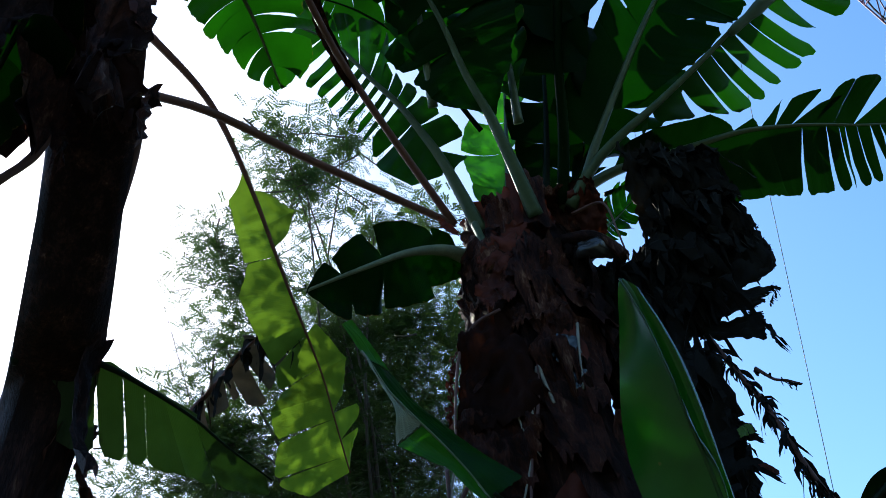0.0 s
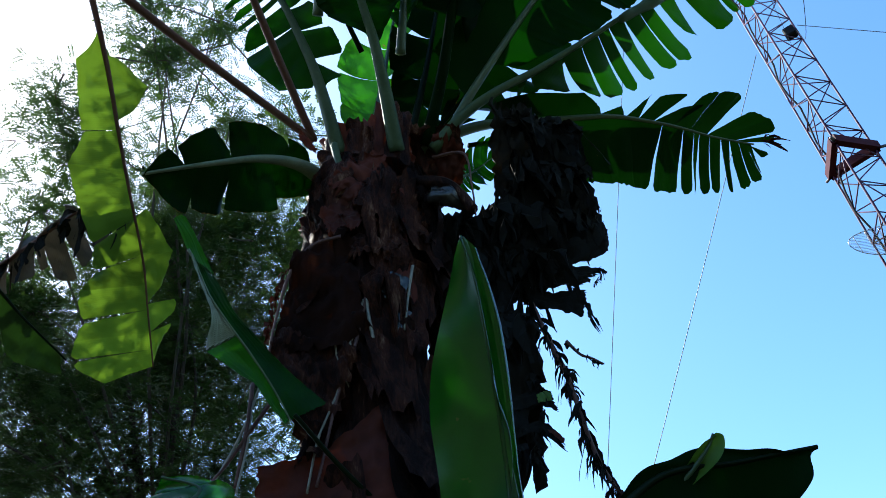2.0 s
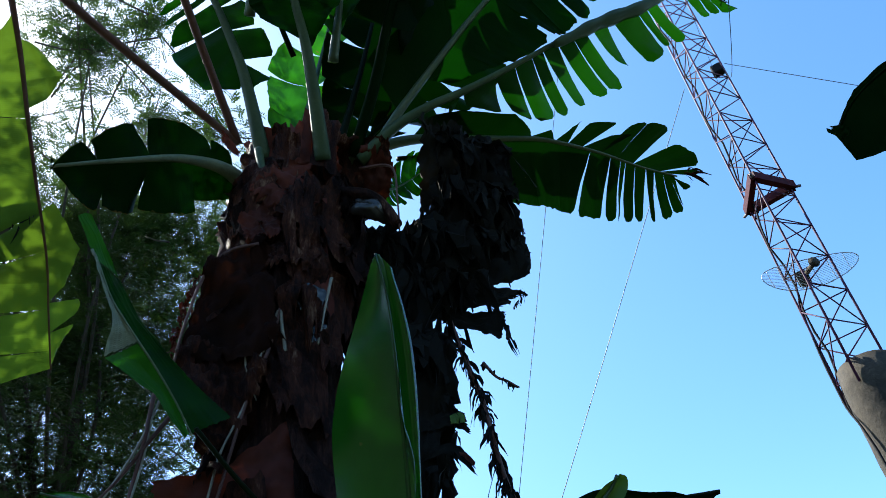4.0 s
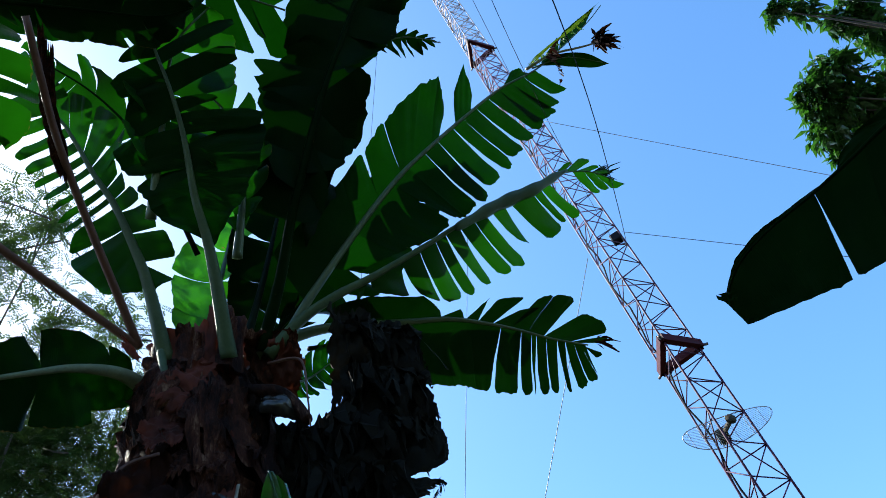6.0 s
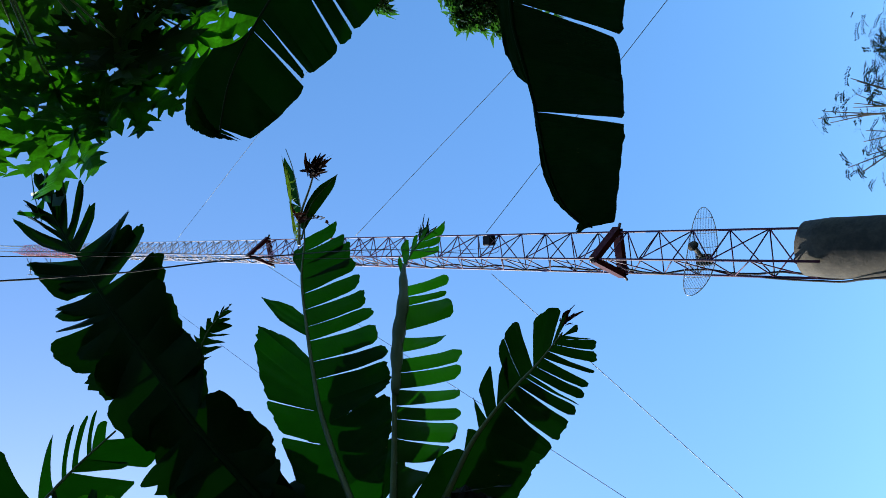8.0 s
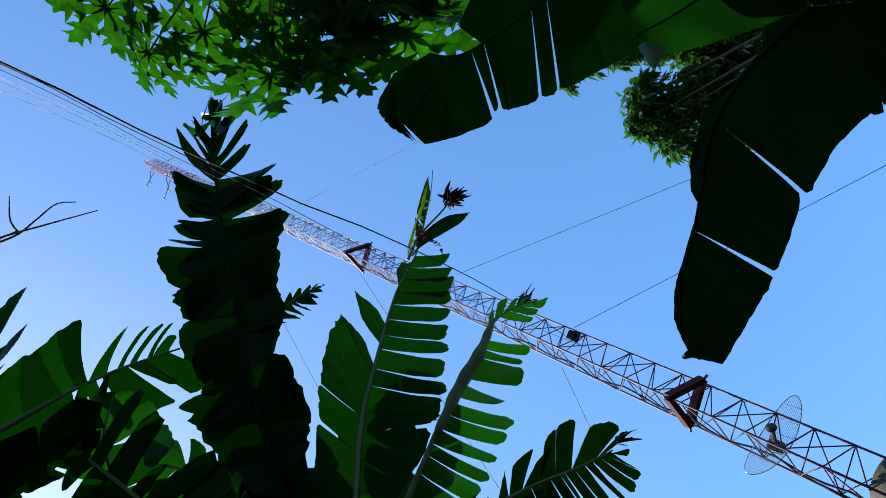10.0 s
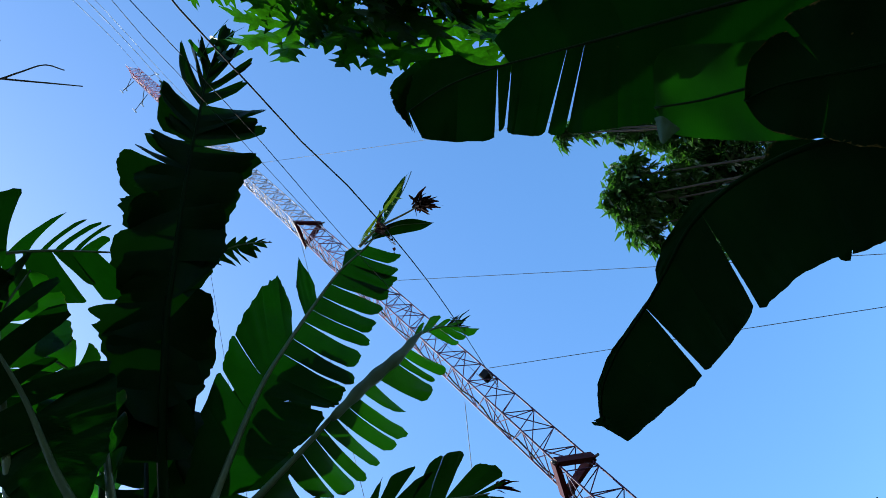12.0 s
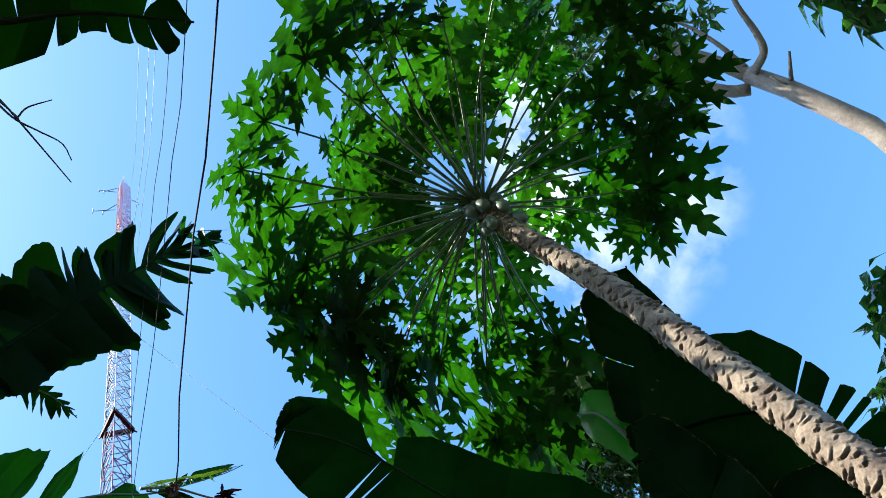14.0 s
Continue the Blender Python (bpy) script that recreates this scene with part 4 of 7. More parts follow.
torn_leaf(main_plant, [(-2.36, 2.88, 5.67), (-2.24, 2.65, 5.95), (-2.14, 2.43, 6.23), (-2.07, 2.22, 6.47), (-1.94, 1.95, 6.80), (-1.87, 1.73, 7.05), (-1.84, 1.57, 7.23), (-1.81, 1.45, 7.36), (-1.81, 1.35, 7.46)],
     [(0.315, 0.455, (-2.30, 2.22, 6.35), (-2.33, 2.11, 6.44)),
      (0.455, 0.527, (-2.33, 2.11, 6.44), (-2.37, 1.94, 6.60)),
      (0.527, 0.578, (-2.36, 1.93, 6.61), (-2.37, 1.86, 6.67)),
      (0.588, 0.645, (-2.37, 1.86, 6.68), (-2.38, 1.74, 6.79)),
      (0.675, 0.733, (-2.23, 1.81, 6.80), (-2.20, 1.69, 6.92)),
      (0.733, 0.805, (-2.20, 1.69, 6.92), (-2.03, 1.56, 7.14)),
      (0.812, 0.863, (-2.18, 1.62, 7.01), (-2.18, 1.48, 7.14)),
      (0.870, 0.915, (-2.10, 1.44, 7.22), (-1.89, 1.44, 7.33)),
      (0.925, 0.993, (-2.04, 1.27, 7.42), (-1.89, 1.24, 7.52))],
     [(0.287, 0.405, (-2.09, 2.43, 6.24), (-1.80, 2.40, 6.42)),
      (0.405, 0.525, (-1.80, 2.40, 6.42), (-1.63, 2.34, 6.57)),
      (0.525, 0.593, (-1.63, 2.34, 6.57), (-1.42, 2.20, 6.81)),
      (0.620, 0.685, (-1.54, 2.20, 6.75), (-1.38, 2.19, 6.84)),
      (0.693, 0.730, (-1.63, 1.96, 6.94), (-1.65, 1.91, 6.97)),
      (0.745, 0.820, (-1.39, 1.89, 7.13), (-1.38, 1.80, 7.23)),
      (0.838, 0.882, (-1.31, 1.75, 7.31), (-1.29, 1.68, 7.39)),
      (0.892, 0.930, (-1.31, 1.54, 7.52), (-1.32, 1.48, 7.57)),
      (0.940, 0.983, (-1.41, 1.43, 7.57), (-1.39, 1.37, 7.64))],
     material=LEAF_PART_SHADED, rib=RIB_GREY, radius=0.055, seed=15, bow=(0.1, 0.12), ragged=0.08, tilt=0.4, round_end=0.2)
leaf(main_plant, [(-2.72, 3.03, 6.05), (-2.60, 3.06, 6.75), (-2.40, 3.05, 7.58), (-2.08, 2.90, 8.23)],
     [(-2.85, 2.81, 6.42), (-2.76, 2.78, 7.10), (-2.50, 2.79, 7.78), (-2.22, 2.83, 8.13)],
     [(-2.49, 3.21, 6.74), (-2.28, 3.18, 7.57), (-2.09, 3.05, 8.03)],
     start=0.05, cuts=(5, 5), gap=0.05, seed=16, material=LEAF_SUNLIT)
leaf(main_plant, [(-2.55, 3.22, 6.02), (-2.25, 3.19, 6.83), (-1.89, 3.05, 7.65), (-1.49, 2.79, 8.32)],
     [(-2.50, 3.03, 6.62), (-2.24, 2.81, 7.48), (-1.81, 2.71, 8.12)],
     [(-2.22, 3.45, 6.39), (-1.84, 3.37, 7.23), (-1.53, 3.07, 7.98)],
     start=0.1, cuts=(6, 6), gap=0.1, seed=116, material=LEAF_SHADED, rib=RIB_SHADED)
leaf(main_plant, [(-2.48, 3.42, 5.92), (-2.41, 3.79, 6.21), (-2.23, 4.02, 6.51)],
     [(-2.41, 3.52, 6.13), (-2.33, 3.76, 6.48), (-2.18, 3.89, 6.64)],
     [(-2.48, 3.74, 6.05), (-2.38, 3.96, 6.14), (-2.27, 4.07, 6.36)],
     start=0.1, cuts=(8, 10), gap=0.3, seed=117, radius=0.02)
torn_leaf(main_plant, [(-2.71, 2.71, 5.77), (-2.62, 2.40, 6.22), (-2.60, 2.21, 6.47), (-2.60, 2.03, 6.70), (-2.63, 1.86, 6.89), (-2.65, 1.68, 7.11), (-2.69, 1.52, 7.30), (-2.84, 1.25, 7.55)],
     [(0.240, 0.323, (-2.68, 2.41, 6.17), (-2.87, 2.29, 6.19)),
      (0.323, 0.407, (-2.87, 2.29, 6.19), (-3.01, 2.04, 6.43)),
      (0.410, 0.480, (-2.99, 2.03, 6.46), (-2.86, 1.99, 6.59)),
      (0.502, 0.520, (-2.96, 1.95, 6.57), (-2.91, 1.94, 6.63)),
      (0.535, 0.555, (-2.96, 1.90, 6.64), (-2.91, 1.88, 6.70)),
      (0.573, 0.593, (-2.98, 1.83, 6.72), (-2.92, 1.82, 6.77)),
      (0.613, 0.635, (-3.00, 1.77, 6.78), (-2.94, 1.75, 6.85)),
      (0.652, 0.677, (-3.02, 1.69, 6.87), (-2.97, 1.67, 6.93)),
      (0.695, 0.728, (-3.02, 1.61, 6.96), (-2.97, 1.58, 7.04)),
      (0.752, 0.785, (-3.04, 1.53, 7.07), (-2.98, 1.49, 7.15)),
      (0.810, 0.853, (-3.07, 1.40, 7.20), (-3.00, 1.38, 7.28)),
      (0.865, 0.960, (-3.11, 1.28, 7.34), (-3.01, 1.23, 7.46))],
     [(0.195, 0.295, (-2.57, 2.45, 6.18), (-2.46, 2.49, 6.20)),
      (0.302, 0.388, (-2.39, 2.42, 6.34), (-2.38, 2.30, 6.50)),
      (0.395, 0.460, (-2.41, 2.26, 6.52), (-2.43, 2.14, 6.68)),
      (0.465, 0.502, (-2.43, 2.11, 6.70), (-2.45, 2.02, 6.80)),
      (0.507, 0.542, (-2.49, 2.02, 6.78), (-2.46, 1.94, 6.90)),
      (0.547, 0.580, (-2.49, 1.93, 6.89), (-2.47, 1.87, 6.98)),
      (0.588, 0.625, (-2.41, 1.87, 7.02), (-2.31, 1.79, 7.19)),
      (0.630, 0.677, (-2.33, 1.77, 7.21), (-2.42, 1.60, 7.36)),
      (0.685, 0.715, (-2.44, 1.59, 7.36), (-2.49, 1.53, 7.41)),
      (0.728, 0.767, (-2.50, 1.52, 7.41), (-2.55, 1.46, 7.46)),
      (0.772, 0.833, (-2.56, 1.45, 7.47), (-2.60, 1.35, 7.56)),
      (0.838, 0.960, (-2.61, 1.34, 7.57), (-2.70, 1.20, 7.69))],
     material=LEAF, rib=RIB_GREY, radius=0.055, seed=17)
leaf(main_plant, [(-2.89, 2.80, 5.67), (-2.86, 2.51, 5.61), (-2.91, 2.22, 5.47), (-3.00, 1.96, 5.28), (-3.22, 1.66, 5.11)],
     [(-2.78, 2.45, 5.69), (-2.80, 2.11, 5.61), (-2.92, 1.80, 5.40), (-3.10, 1.69, 5.24)],
     [(-3.00, 2.70, 5.56), (-3.12, 2.25, 5.13), (-3.23, 1.94, 5.03), (-3.23, 1.73, 5.08)],
     start=0.12, cuts=(3, 4), gap=0.03, ragged=0.12, seed=18, rib=RIB_PALE, material=LEAF_SHADED, radius=0.065)
leaf(main_plant, [(0.32, 3.94, 8.45), (0.64, 4.06, 8.47), (0.94, 4.32, 8.39)],
     [(0.56, 3.98, 8.49), (0.80, 4.12, 8.46)],
     [(0.54, 4.07, 8.44), (0.80, 4.27, 8.40)],
     start=0.1, cuts=(1, 1), gap=0, seed=118, material=LEAF_SHADED, radius=0.006, closed=(((0, 1),), ((0, 1),)))
torn_leaf(left_plant, [(-2.46, 0.37, 6.95), (-2.19, 0.58, 7.14), (-1.95, 0.82, 7.33), (-1.75, 1.07, 7.49), (-1.53, 1.34, 7.66), (-1.36, 1.59, 7.81), (-1.23, 1.81, 7.92), (-1.09, 2.07, 8.04)],
     [(0.110, 0.237, (-2.08, 0.37, 7.19), (-1.90, 0.54, 7.33)),
      (0.237, 0.372, (-1.90, 0.54, 7.33), (-1.66, 0.82, 7.52)),
      (0.372, 0.480, (-1.62, 0.79, 7.54), (-1.39, 0.97, 7.71)),
      (0.480, 0.603, (-1.40, 0.98, 7.71), (-1.31, 1.06, 7.77)),
      (0.603, 0.642, (-1.31, 1.07, 7.77), (-1.19, 1.14, 7.86)),
      (0.637, 0.680, (-1.18, 1.14, 7.86), (-1.04, 1.29, 7.97)),
      (0.682, 0.743, (-1.07, 1.60, 8.00), (-1.01, 1.64, 8.04)),
      (0.777, 0.797, (-1.01, 1.75, 8.05), (-0.98, 1.80, 8.08)),
      (0.818, 0.843, (-0.97, 1.85, 8.09), (-0.93, 1.92, 8.13)),
      (0.880, 0.900, (-0.95, 1.93, 8.11), (-0.91, 1.98, 8.14)),
      (0.912, 0.958, (-1.01, 1.96, 8.08), (-1.01, 2.03, 8.08))],
     [(0.110, 0.290, (-2.47, 0.72, 6.98), (-2.26, 1.10, 7.16)),
      (0.290, 0.460, (-2.26, 1.10, 7.16), (-2.03, 1.36, 7.35)),
      (0.460, 0.627, (-2.02, 1.36, 7.35), (-1.78, 1.56, 7.53)),
      (0.662, 0.705, (-1.78, 1.77, 7.56), (-1.71, 1.81, 7.61)),
      (0.725, 0.812, (-1.60, 1.84, 7.69), (-1.45, 2.18, 7.82)),
      (0.825, 0.870, (-1.34, 2.10, 7.88), (-1.31, 2.13, 7.91)),
      (0.873, 0.958, (-1.38, 2.29, 7.89), (-1.16, 2.46, 8.05))],
     material=LEAF_PART_SHADED, rib=RIB, radius=0.040, seed=19, bow=(-0.1, 0.0))
torn_leaf(left_plant, [(-2.80, 0.33, 6.29), (-2.90, 0.71, 6.16), (-3.01, 0.96, 6.02), (-3.21, 1.28, 5.77), (-3.40, 1.55, 5.53), (-3.56, 1.78, 5.33), (-3.76, 2.08, 5.07), (-3.92, 2.27, 4.88), (-4.10, 2.49, 4.65)],
     [(0.323, 0.365, (-3.18, 1.17, 5.80), (-3.27, 1.14, 5.70)),
      (0.365, 0.517, (-3.27, 1.14, 5.70), (-3.48, 1.36, 5.44)),
      (0.520, 0.593, (-3.48, 1.38, 5.44), (-3.61, 1.41, 5.29)),
      (0.593, 0.632, (-3.61, 1.41, 5.29), (-3.66, 1.49, 5.22)),
      (0.632, 0.693, (-3.66, 1.49, 5.22), (-3.82, 1.76, 5.02)),
      (0.698, 0.767, (-3.83, 1.78, 5.01), (-3.89, 1.86, 4.92)),
      (0.775, 0.828, (-3.91, 1.87, 4.91), (-3.99, 1.85, 4.82)),
      (0.828, 0.880, (-3.99, 1.85, 4.82), (-4.08, 1.93, 4.70)),
      (0.882, 0.927, (-4.09, 1.95, 4.68), (-4.15, 1.98, 4.61)),
      (0.930, 0.963, (-4.16, 1.98, 4.60), (-4.22, 2.01, 4.52)),
      (0.965, 0.998, (-4.23, 2.02, 4.51), (-4.25, 2.26, 4.48))],
     [(0.372, 0.450, (-3.17, 1.34, 5.82), (-3.19, 1.55, 5.78)),
      (0.450, 0.500, (-3.19, 1.55, 5.78), (-3.29, 1.57, 5.66)),
      (0.690, 0.772, (-3.58, 1.94, 5.30), (-3.67, 2.21, 5.18)),
      (0.772, 0.868, (-3.67, 2.21, 5.18), (-3.80, 2.27, 5.03)),
      (0.870, 0.927, (-3.82, 2.40, 4.99), (-3.88, 2.43, 4.92)),
      (0.932, 0.993, (-3.91, 2.45, 4.88), (-3.99, 2.45, 4.78))],
     material=LEAF_PALE, rib=RIB_DEAD, radius=0.028, seed=20, tilt=0.12, arch=0.03)
torn_leaf(left_plant, [(-3.93, 0.37, 4.57), (-3.82, 0.57, 4.64), (-3.79, 0.83, 4.60), (-3.79, 1.06, 4.54), (-3.81, 1.32, 4.46), (-3.84, 1.53, 4.37), (-3.87, 1.83, 4.26)],
     [(0.158, 0.230, (-3.79, 0.57, 4.67), (-3.78, 0.65, 4.66)),
      (0.258, 0.325, (-3.79, 0.75, 4.62), (-3.77, 0.81, 4.63)),
      (0.325, 0.430, (-3.77, 0.81, 4.63), (-3.78, 0.97, 4.58)),
      (0.430, 0.650, (-3.78, 1.04, 4.56), (-3.79, 1.33, 4.48))],
     [(0.068, 0.150, (-4.19, 0.54, 4.24), (-4.10, 0.67, 4.31)),
      (0.160, 0.210, (-4.10, 0.69, 4.30), (-4.10, 0.79, 4.28)),
      (0.223, 0.263, (-4.10, 0.80, 4.27), (-4.09, 0.91, 4.26)),
      (0.270, 0.362, (-4.08, 0.94, 4.26), (-4.06, 1.07, 4.25)),
      (0.370, 0.443, (-4.06, 1.09, 4.24), (-4.03, 1.18, 4.25)),
      (0.448, 0.522, (-4.04, 1.19, 4.24), (-4.00, 1.39, 4.23)),
      (0.527, 0.650, (-4.00, 1.40, 4.23), (-3.99, 1.57, 4.19)),
      (0.655, 0.973, (-4.00, 1.59, 4.19), (-3.92, 1.86, 4.19))],
     material=LEAF_DULL, rib=RIB_SHADED, radius=0.03, seed=21, tilt=0.15)
leaf(left_plant, [(-1.81, -0.18, 5.76), (-2.24, -0.19, 5.36), (-2.58, -0.21, 5.04), (-2.93, -0.21, 4.77)],
     [(-2.31, -0.45, 5.27), (-2.54, -0.45, 5.04), (-2.78, -0.40, 4.87)],
     [(-2.36, 0.03, 5.26), (-2.64, 0.04, 5.01), (-2.85, -0.05, 4.84)],
     start=0.2, cuts=(6, 6), gap=0.1, seed=22, material=LEAF_SHADED, rib=RIB_SHADED)
leaf(left_plant, [(-1.80, -0.15, 5.77), (-1.96, 0.24, 6.04), (-2.30, 0.71, 6.29), (-2.78, 1.21, 6.43)],
     [(-2.27, 0.26, 6.04), (-2.52, 0.52, 6.16), (-2.70, 0.80, 6.31), (-2.83, 1.10, 6.39)],
     [(-2.05, 0.84, 6.38), (-2.35, 1.24, 6.46), (-2.65, 1.29, 6.46)],
     start=0.25, cuts=(9, 5), gap=0.15, seed=23)
leaf(left_plant, [(-4.51, 1.52, 5.05), (-4.30, 1.63, 5.25), (-3.97, 1.73, 5.40), (-3.72, 1.91, 5.41)],
     [(-4.46, 1.53, 5.11), (-4.27, 1.60, 5.28), (-4.06, 1.68, 5.37)],
     [(-4.51, 1.67, 4.98), (-4.35, 1.81, 5.11), (-4.17, 1.96, 5.16)],
     start=0.05, cuts=(3, 8), gap=0.3, seed=231, ragged=0.3, material=LEAF_GREY, rib=RIB_DEAD, radius=0.02)
leaf(left_plant, [(-2.32, 0.86, 7.42), (-1.89, 0.77, 8.00), (-1.69, 0.75, 8.37), (-1.46, 0.67, 8.74), (-1.24, 0.56, 9.09)],
     [(-1.87, 0.65, 8.08), (-1.73, 0.56, 8.42), (-1.52, 0.47, 8.80)],
     [(-1.64, 1.01, 8.35), (-1.32, 1.08, 8.68), (-1.07, 0.91, 9.03)],
     start=0.15, cuts=(8, 7), gap=0.5, point=0.4, sweep=0.15, material=LEAF_SHADED, seed=232, ragged=0.3)
leaf(main_plant, [(-1.14, 2.98, 8.41), (-0.79, 2.94, 8.59), (-0.53, 3.05, 8.67), (-0.36, 3.21, 8.72), (-0.25, 3.36, 8.76)],
     [(-0.50, 2.95, 8.71), (-0.35, 3.12, 8.74), (-0.26, 3.27, 8.76)],
     [(-0.64, 3.16, 8.58), (-0.50, 3.30, 8.65), (-0.32, 3.37, 8.73)],
     start=0.4, cuts=(7, 7), gap=0.6, point=0.5, sweep=0.12, material=LEAF_SHADED, seed=233, radius=0.015)
leaf(left_plant, [(-2.38, 2.16, 6.44), (-1.99, 1.82, 6.98), (-1.74, 1.62, 7.35), (-1.44, 1.62, 7.64)],
     [(-2.18, 1.60, 6.98), (-1.94, 1.39, 7.34), (-1.58, 1.41, 7.58)],
     [(-1.78, 2.20, 6.88), (-1.50, 1.99, 7.44), (-1.37, 1.75, 7.62)],
     start=0.1, cuts=(7, 7), gap=0.4, seed=234, twist=0.6, droop=0.4)
leaf(main_plant, [(-2.14, 2.72, 6.38), (-1.90, 2.50, 6.84), (-1.77, 2.22, 7.24), (-1.88, 1.90, 7.54)],
     [(-2.15, 2.27, 6.83), (-2.21, 2.04, 7.31), (-2.07, 1.85, 7.50)],
     [(-1.66, 2.55, 6.96), (-1.53, 2.21, 7.31), (-1.68, 1.98, 7.51)],
     start=0.1, cuts=(7, 8), gap=0.4, seed=235, twist=0.6, droop=0.4)
leaf(left_plant, [(-1.12, 0.11, 7.01), (-0.58, 0.04, 7.00), (-0.15, -0.06, 6.94), (0.43, -0.08, 6.82)],
     [(-0.85, -0.25, 7.02), (-0.41, -0.34, 6.97), (-0.01, -0.33, 6.92), (0.29, -0.25, 6.86)],
     [(-0.86, 0.44, 6.98), (-0.58, 0.30, 6.98), (-0.33, 0.18, 6.96), (-0.11, 0.04, 6.93), (0.09, 0.10, 6.89), (0.33, 0.10, 6.84)],
     start=0.1, cuts=(6, 14), gap=0.2, seed=236, material=LEAF_SHADED, rib=RIB_SHADED, twist=0.5, closed=((), ((0, 0.5),)))
# made-up dark leaf in front, imitating shade on the lower half behind it
leaf(left_plant, [(-2.37, 0.51, 6.78), (-1.89, 1.06, 7.01), (-1.64, 1.34, 7.13), (-1.45, 1.47, 7.26)],
     [(-1.89, 0.81, 7.02), (-1.64, 1.08, 7.14), (-1.45, 1.29, 7.26)],
     [(-2.16, 1.05, 6.88), (-1.96, 1.28, 6.97), (-1.71, 1.53, 7.07)],
     start=0.1, cuts=(4, 7), gap=0.1, seed=237, ragged=0.15, material=LEAF_SHADED, rib=LEAF_SHADED, radius=0.02)
leaf(main_plant, [(-2.49, 2.72, 6.75), (-2.38, 2.06, 7.21), (-2.46, 1.67, 7.52), (-2.63, 1.36, 7.75), (-2.82, 1.17, 7.93)],
     [(-2.24, 1.93, 7.38), (-2.30, 1.52, 7.69), (-2.51, 1.31, 7.81), (-2.68, 1.14, 7.95)],
     [(-2.47, 2.29, 7.03), (-2.57, 1.93, 7.24), (-2.73, 1.67, 7.46), (-2.87, 1.42, 7.69)],
     start=0.1, cuts=(9, 14), gap=0.45, seed=238, ragged=0.25, twist=0.8, droop=0.3, material=LEAF, rib=LEAF_SHADED, radius=0.02)
# backing leaf added on the sun side to shade the blade in front
leaf(main_plant, [(-2.45, 3.30, 6.15), (-1.86, 3.59, 6.98), (-1.29, 3.73, 7.65), (-1.02, 3.83, 7.99)],
     [(-2.22, 3.37, 6.60), (-1.80, 3.43, 7.25), (-1.43, 3.47, 7.73)],
     [(-1.89, 3.85, 6.64), (-1.35, 4.08, 7.19), (-0.99, 4.12, 7.72)],
     start=0.1, cuts=(5, 6), gap=0.08, seed=239, material=LEAF_SHADED, rib=LEAF_SHADED, radius=0.02)
leaf(main_plant, [(-2.34, 3.79, 6.51), (-1.98, 4.30, 6.79), (-1.61, 4.87, 6.97), (-1.29, 5.30, 7.06)],
     [(-2.05, 4.09, 6.78), (-1.73, 4.53, 6.97), (-1.38, 5.00, 7.11)],
     [(-2.17, 4.17, 6.61), (-1.95, 4.68, 6.71), (-1.56, 5.26, 6.86)],
     start=0.1, cuts=(4, 5), gap=0.08, seed=240, material=LEAF_SHADED, rib=LEAF_SHADED, radius=0.02)
leaf(near_plant, [(-1.35, 1.89, 2.08), (-1.29, 1.85, 2.56), (-1.21, 1.72, 2.83), (-1.16, 1.62, 3.06), (-1.15, 1.56, 3.20)],
     [(-1.46, 1.80, 2.28), (-1.43, 1.73, 2.61), (-1.38, 1.65, 2.78), (-1.28, 1.60, 2.98), (-1.20, 1.58, 3.12)],
     [(-1.34, 1.90, 2.08), (-1.28, 1.85, 2.56), (-1.21, 1.73, 2.81), (-1.16, 1.63, 3.05), (-1.15, 1.57, 3.20)],
     start=0.1, cuts=(1, 1), gap=0, seed=24, arch=0.3, closed=(((0, 1),), ((0, 1),)), rib=LEAF_YOUNG, radius=0.008, material=LEAF_YOUNG)
leaf(sucker_plant, [(-2.28, 1.34, 2.56), (-2.19, 1.40, 2.65), (-2.17, 1.52, 2.78), (-2.26, 1.44, 2.83)],
     [(-2.21, 1.36, 2.66), (-2.29, 1.44, 2.78), (-2.27, 1.44, 2.81)],
     [(-2.15, 1.58, 2.66), (-2.11, 1.60, 2.78), (-2.18, 1.50, 2.82)],
     start=0.2, cuts=(2, 2), gap=0, seed=25, material=LEAF_YOUNG, closed=(((0, 1),), ((0, 1),)), radius=0.012)
leaf(sprout_plant, [(-0.89, 1.31, 2.07), (-0.74, 1.43, 2.23), (-0.62, 1.57, 2.27), (-0.49, 1.65, 2.28)],
     [(-0.76, 1.41, 2.24), (-0.70, 1.46, 2.27), (-0.65, 1.51, 2.29), (-0.59, 1.59, 2.29), (-0.54, 1.62, 2.28)],
     [(-0.74, 1.46, 2.11), (-0.63, 1.62, 2.16), (-0.53, 1.65, 2.22), (-0.51, 1.65, 2.27)],
     start=0.15, cuts=(1, 1), gap=0, seed=26, radius=0.012, closed=(((0, 1),), ((0, 1),)), material=LEAF_SHADED, rib=RIB_SHADED)
leaf(sprout_plant, [(-0.76, 1.46, 2.20), (-0.70, 1.49, 2.24), (-0.65, 1.50, 2.28), (-0.63, 1.51, 2.31)],
     [(-0.72, 1.47, 2.23), (-0.68, 1.49, 2.27), (-0.64, 1.50, 2.30)],
     [(-0.69, 1.50, 2.23), (-0.64, 1.52, 2.27), (-0.62, 1.52, 2.30)],
     start=0.1, cuts=(1, 1), gap=0, seed=126, radius=0.006, closed=(((0, 1),), ((0, 1),)), arch=0.5, material=LEAF_PALE)
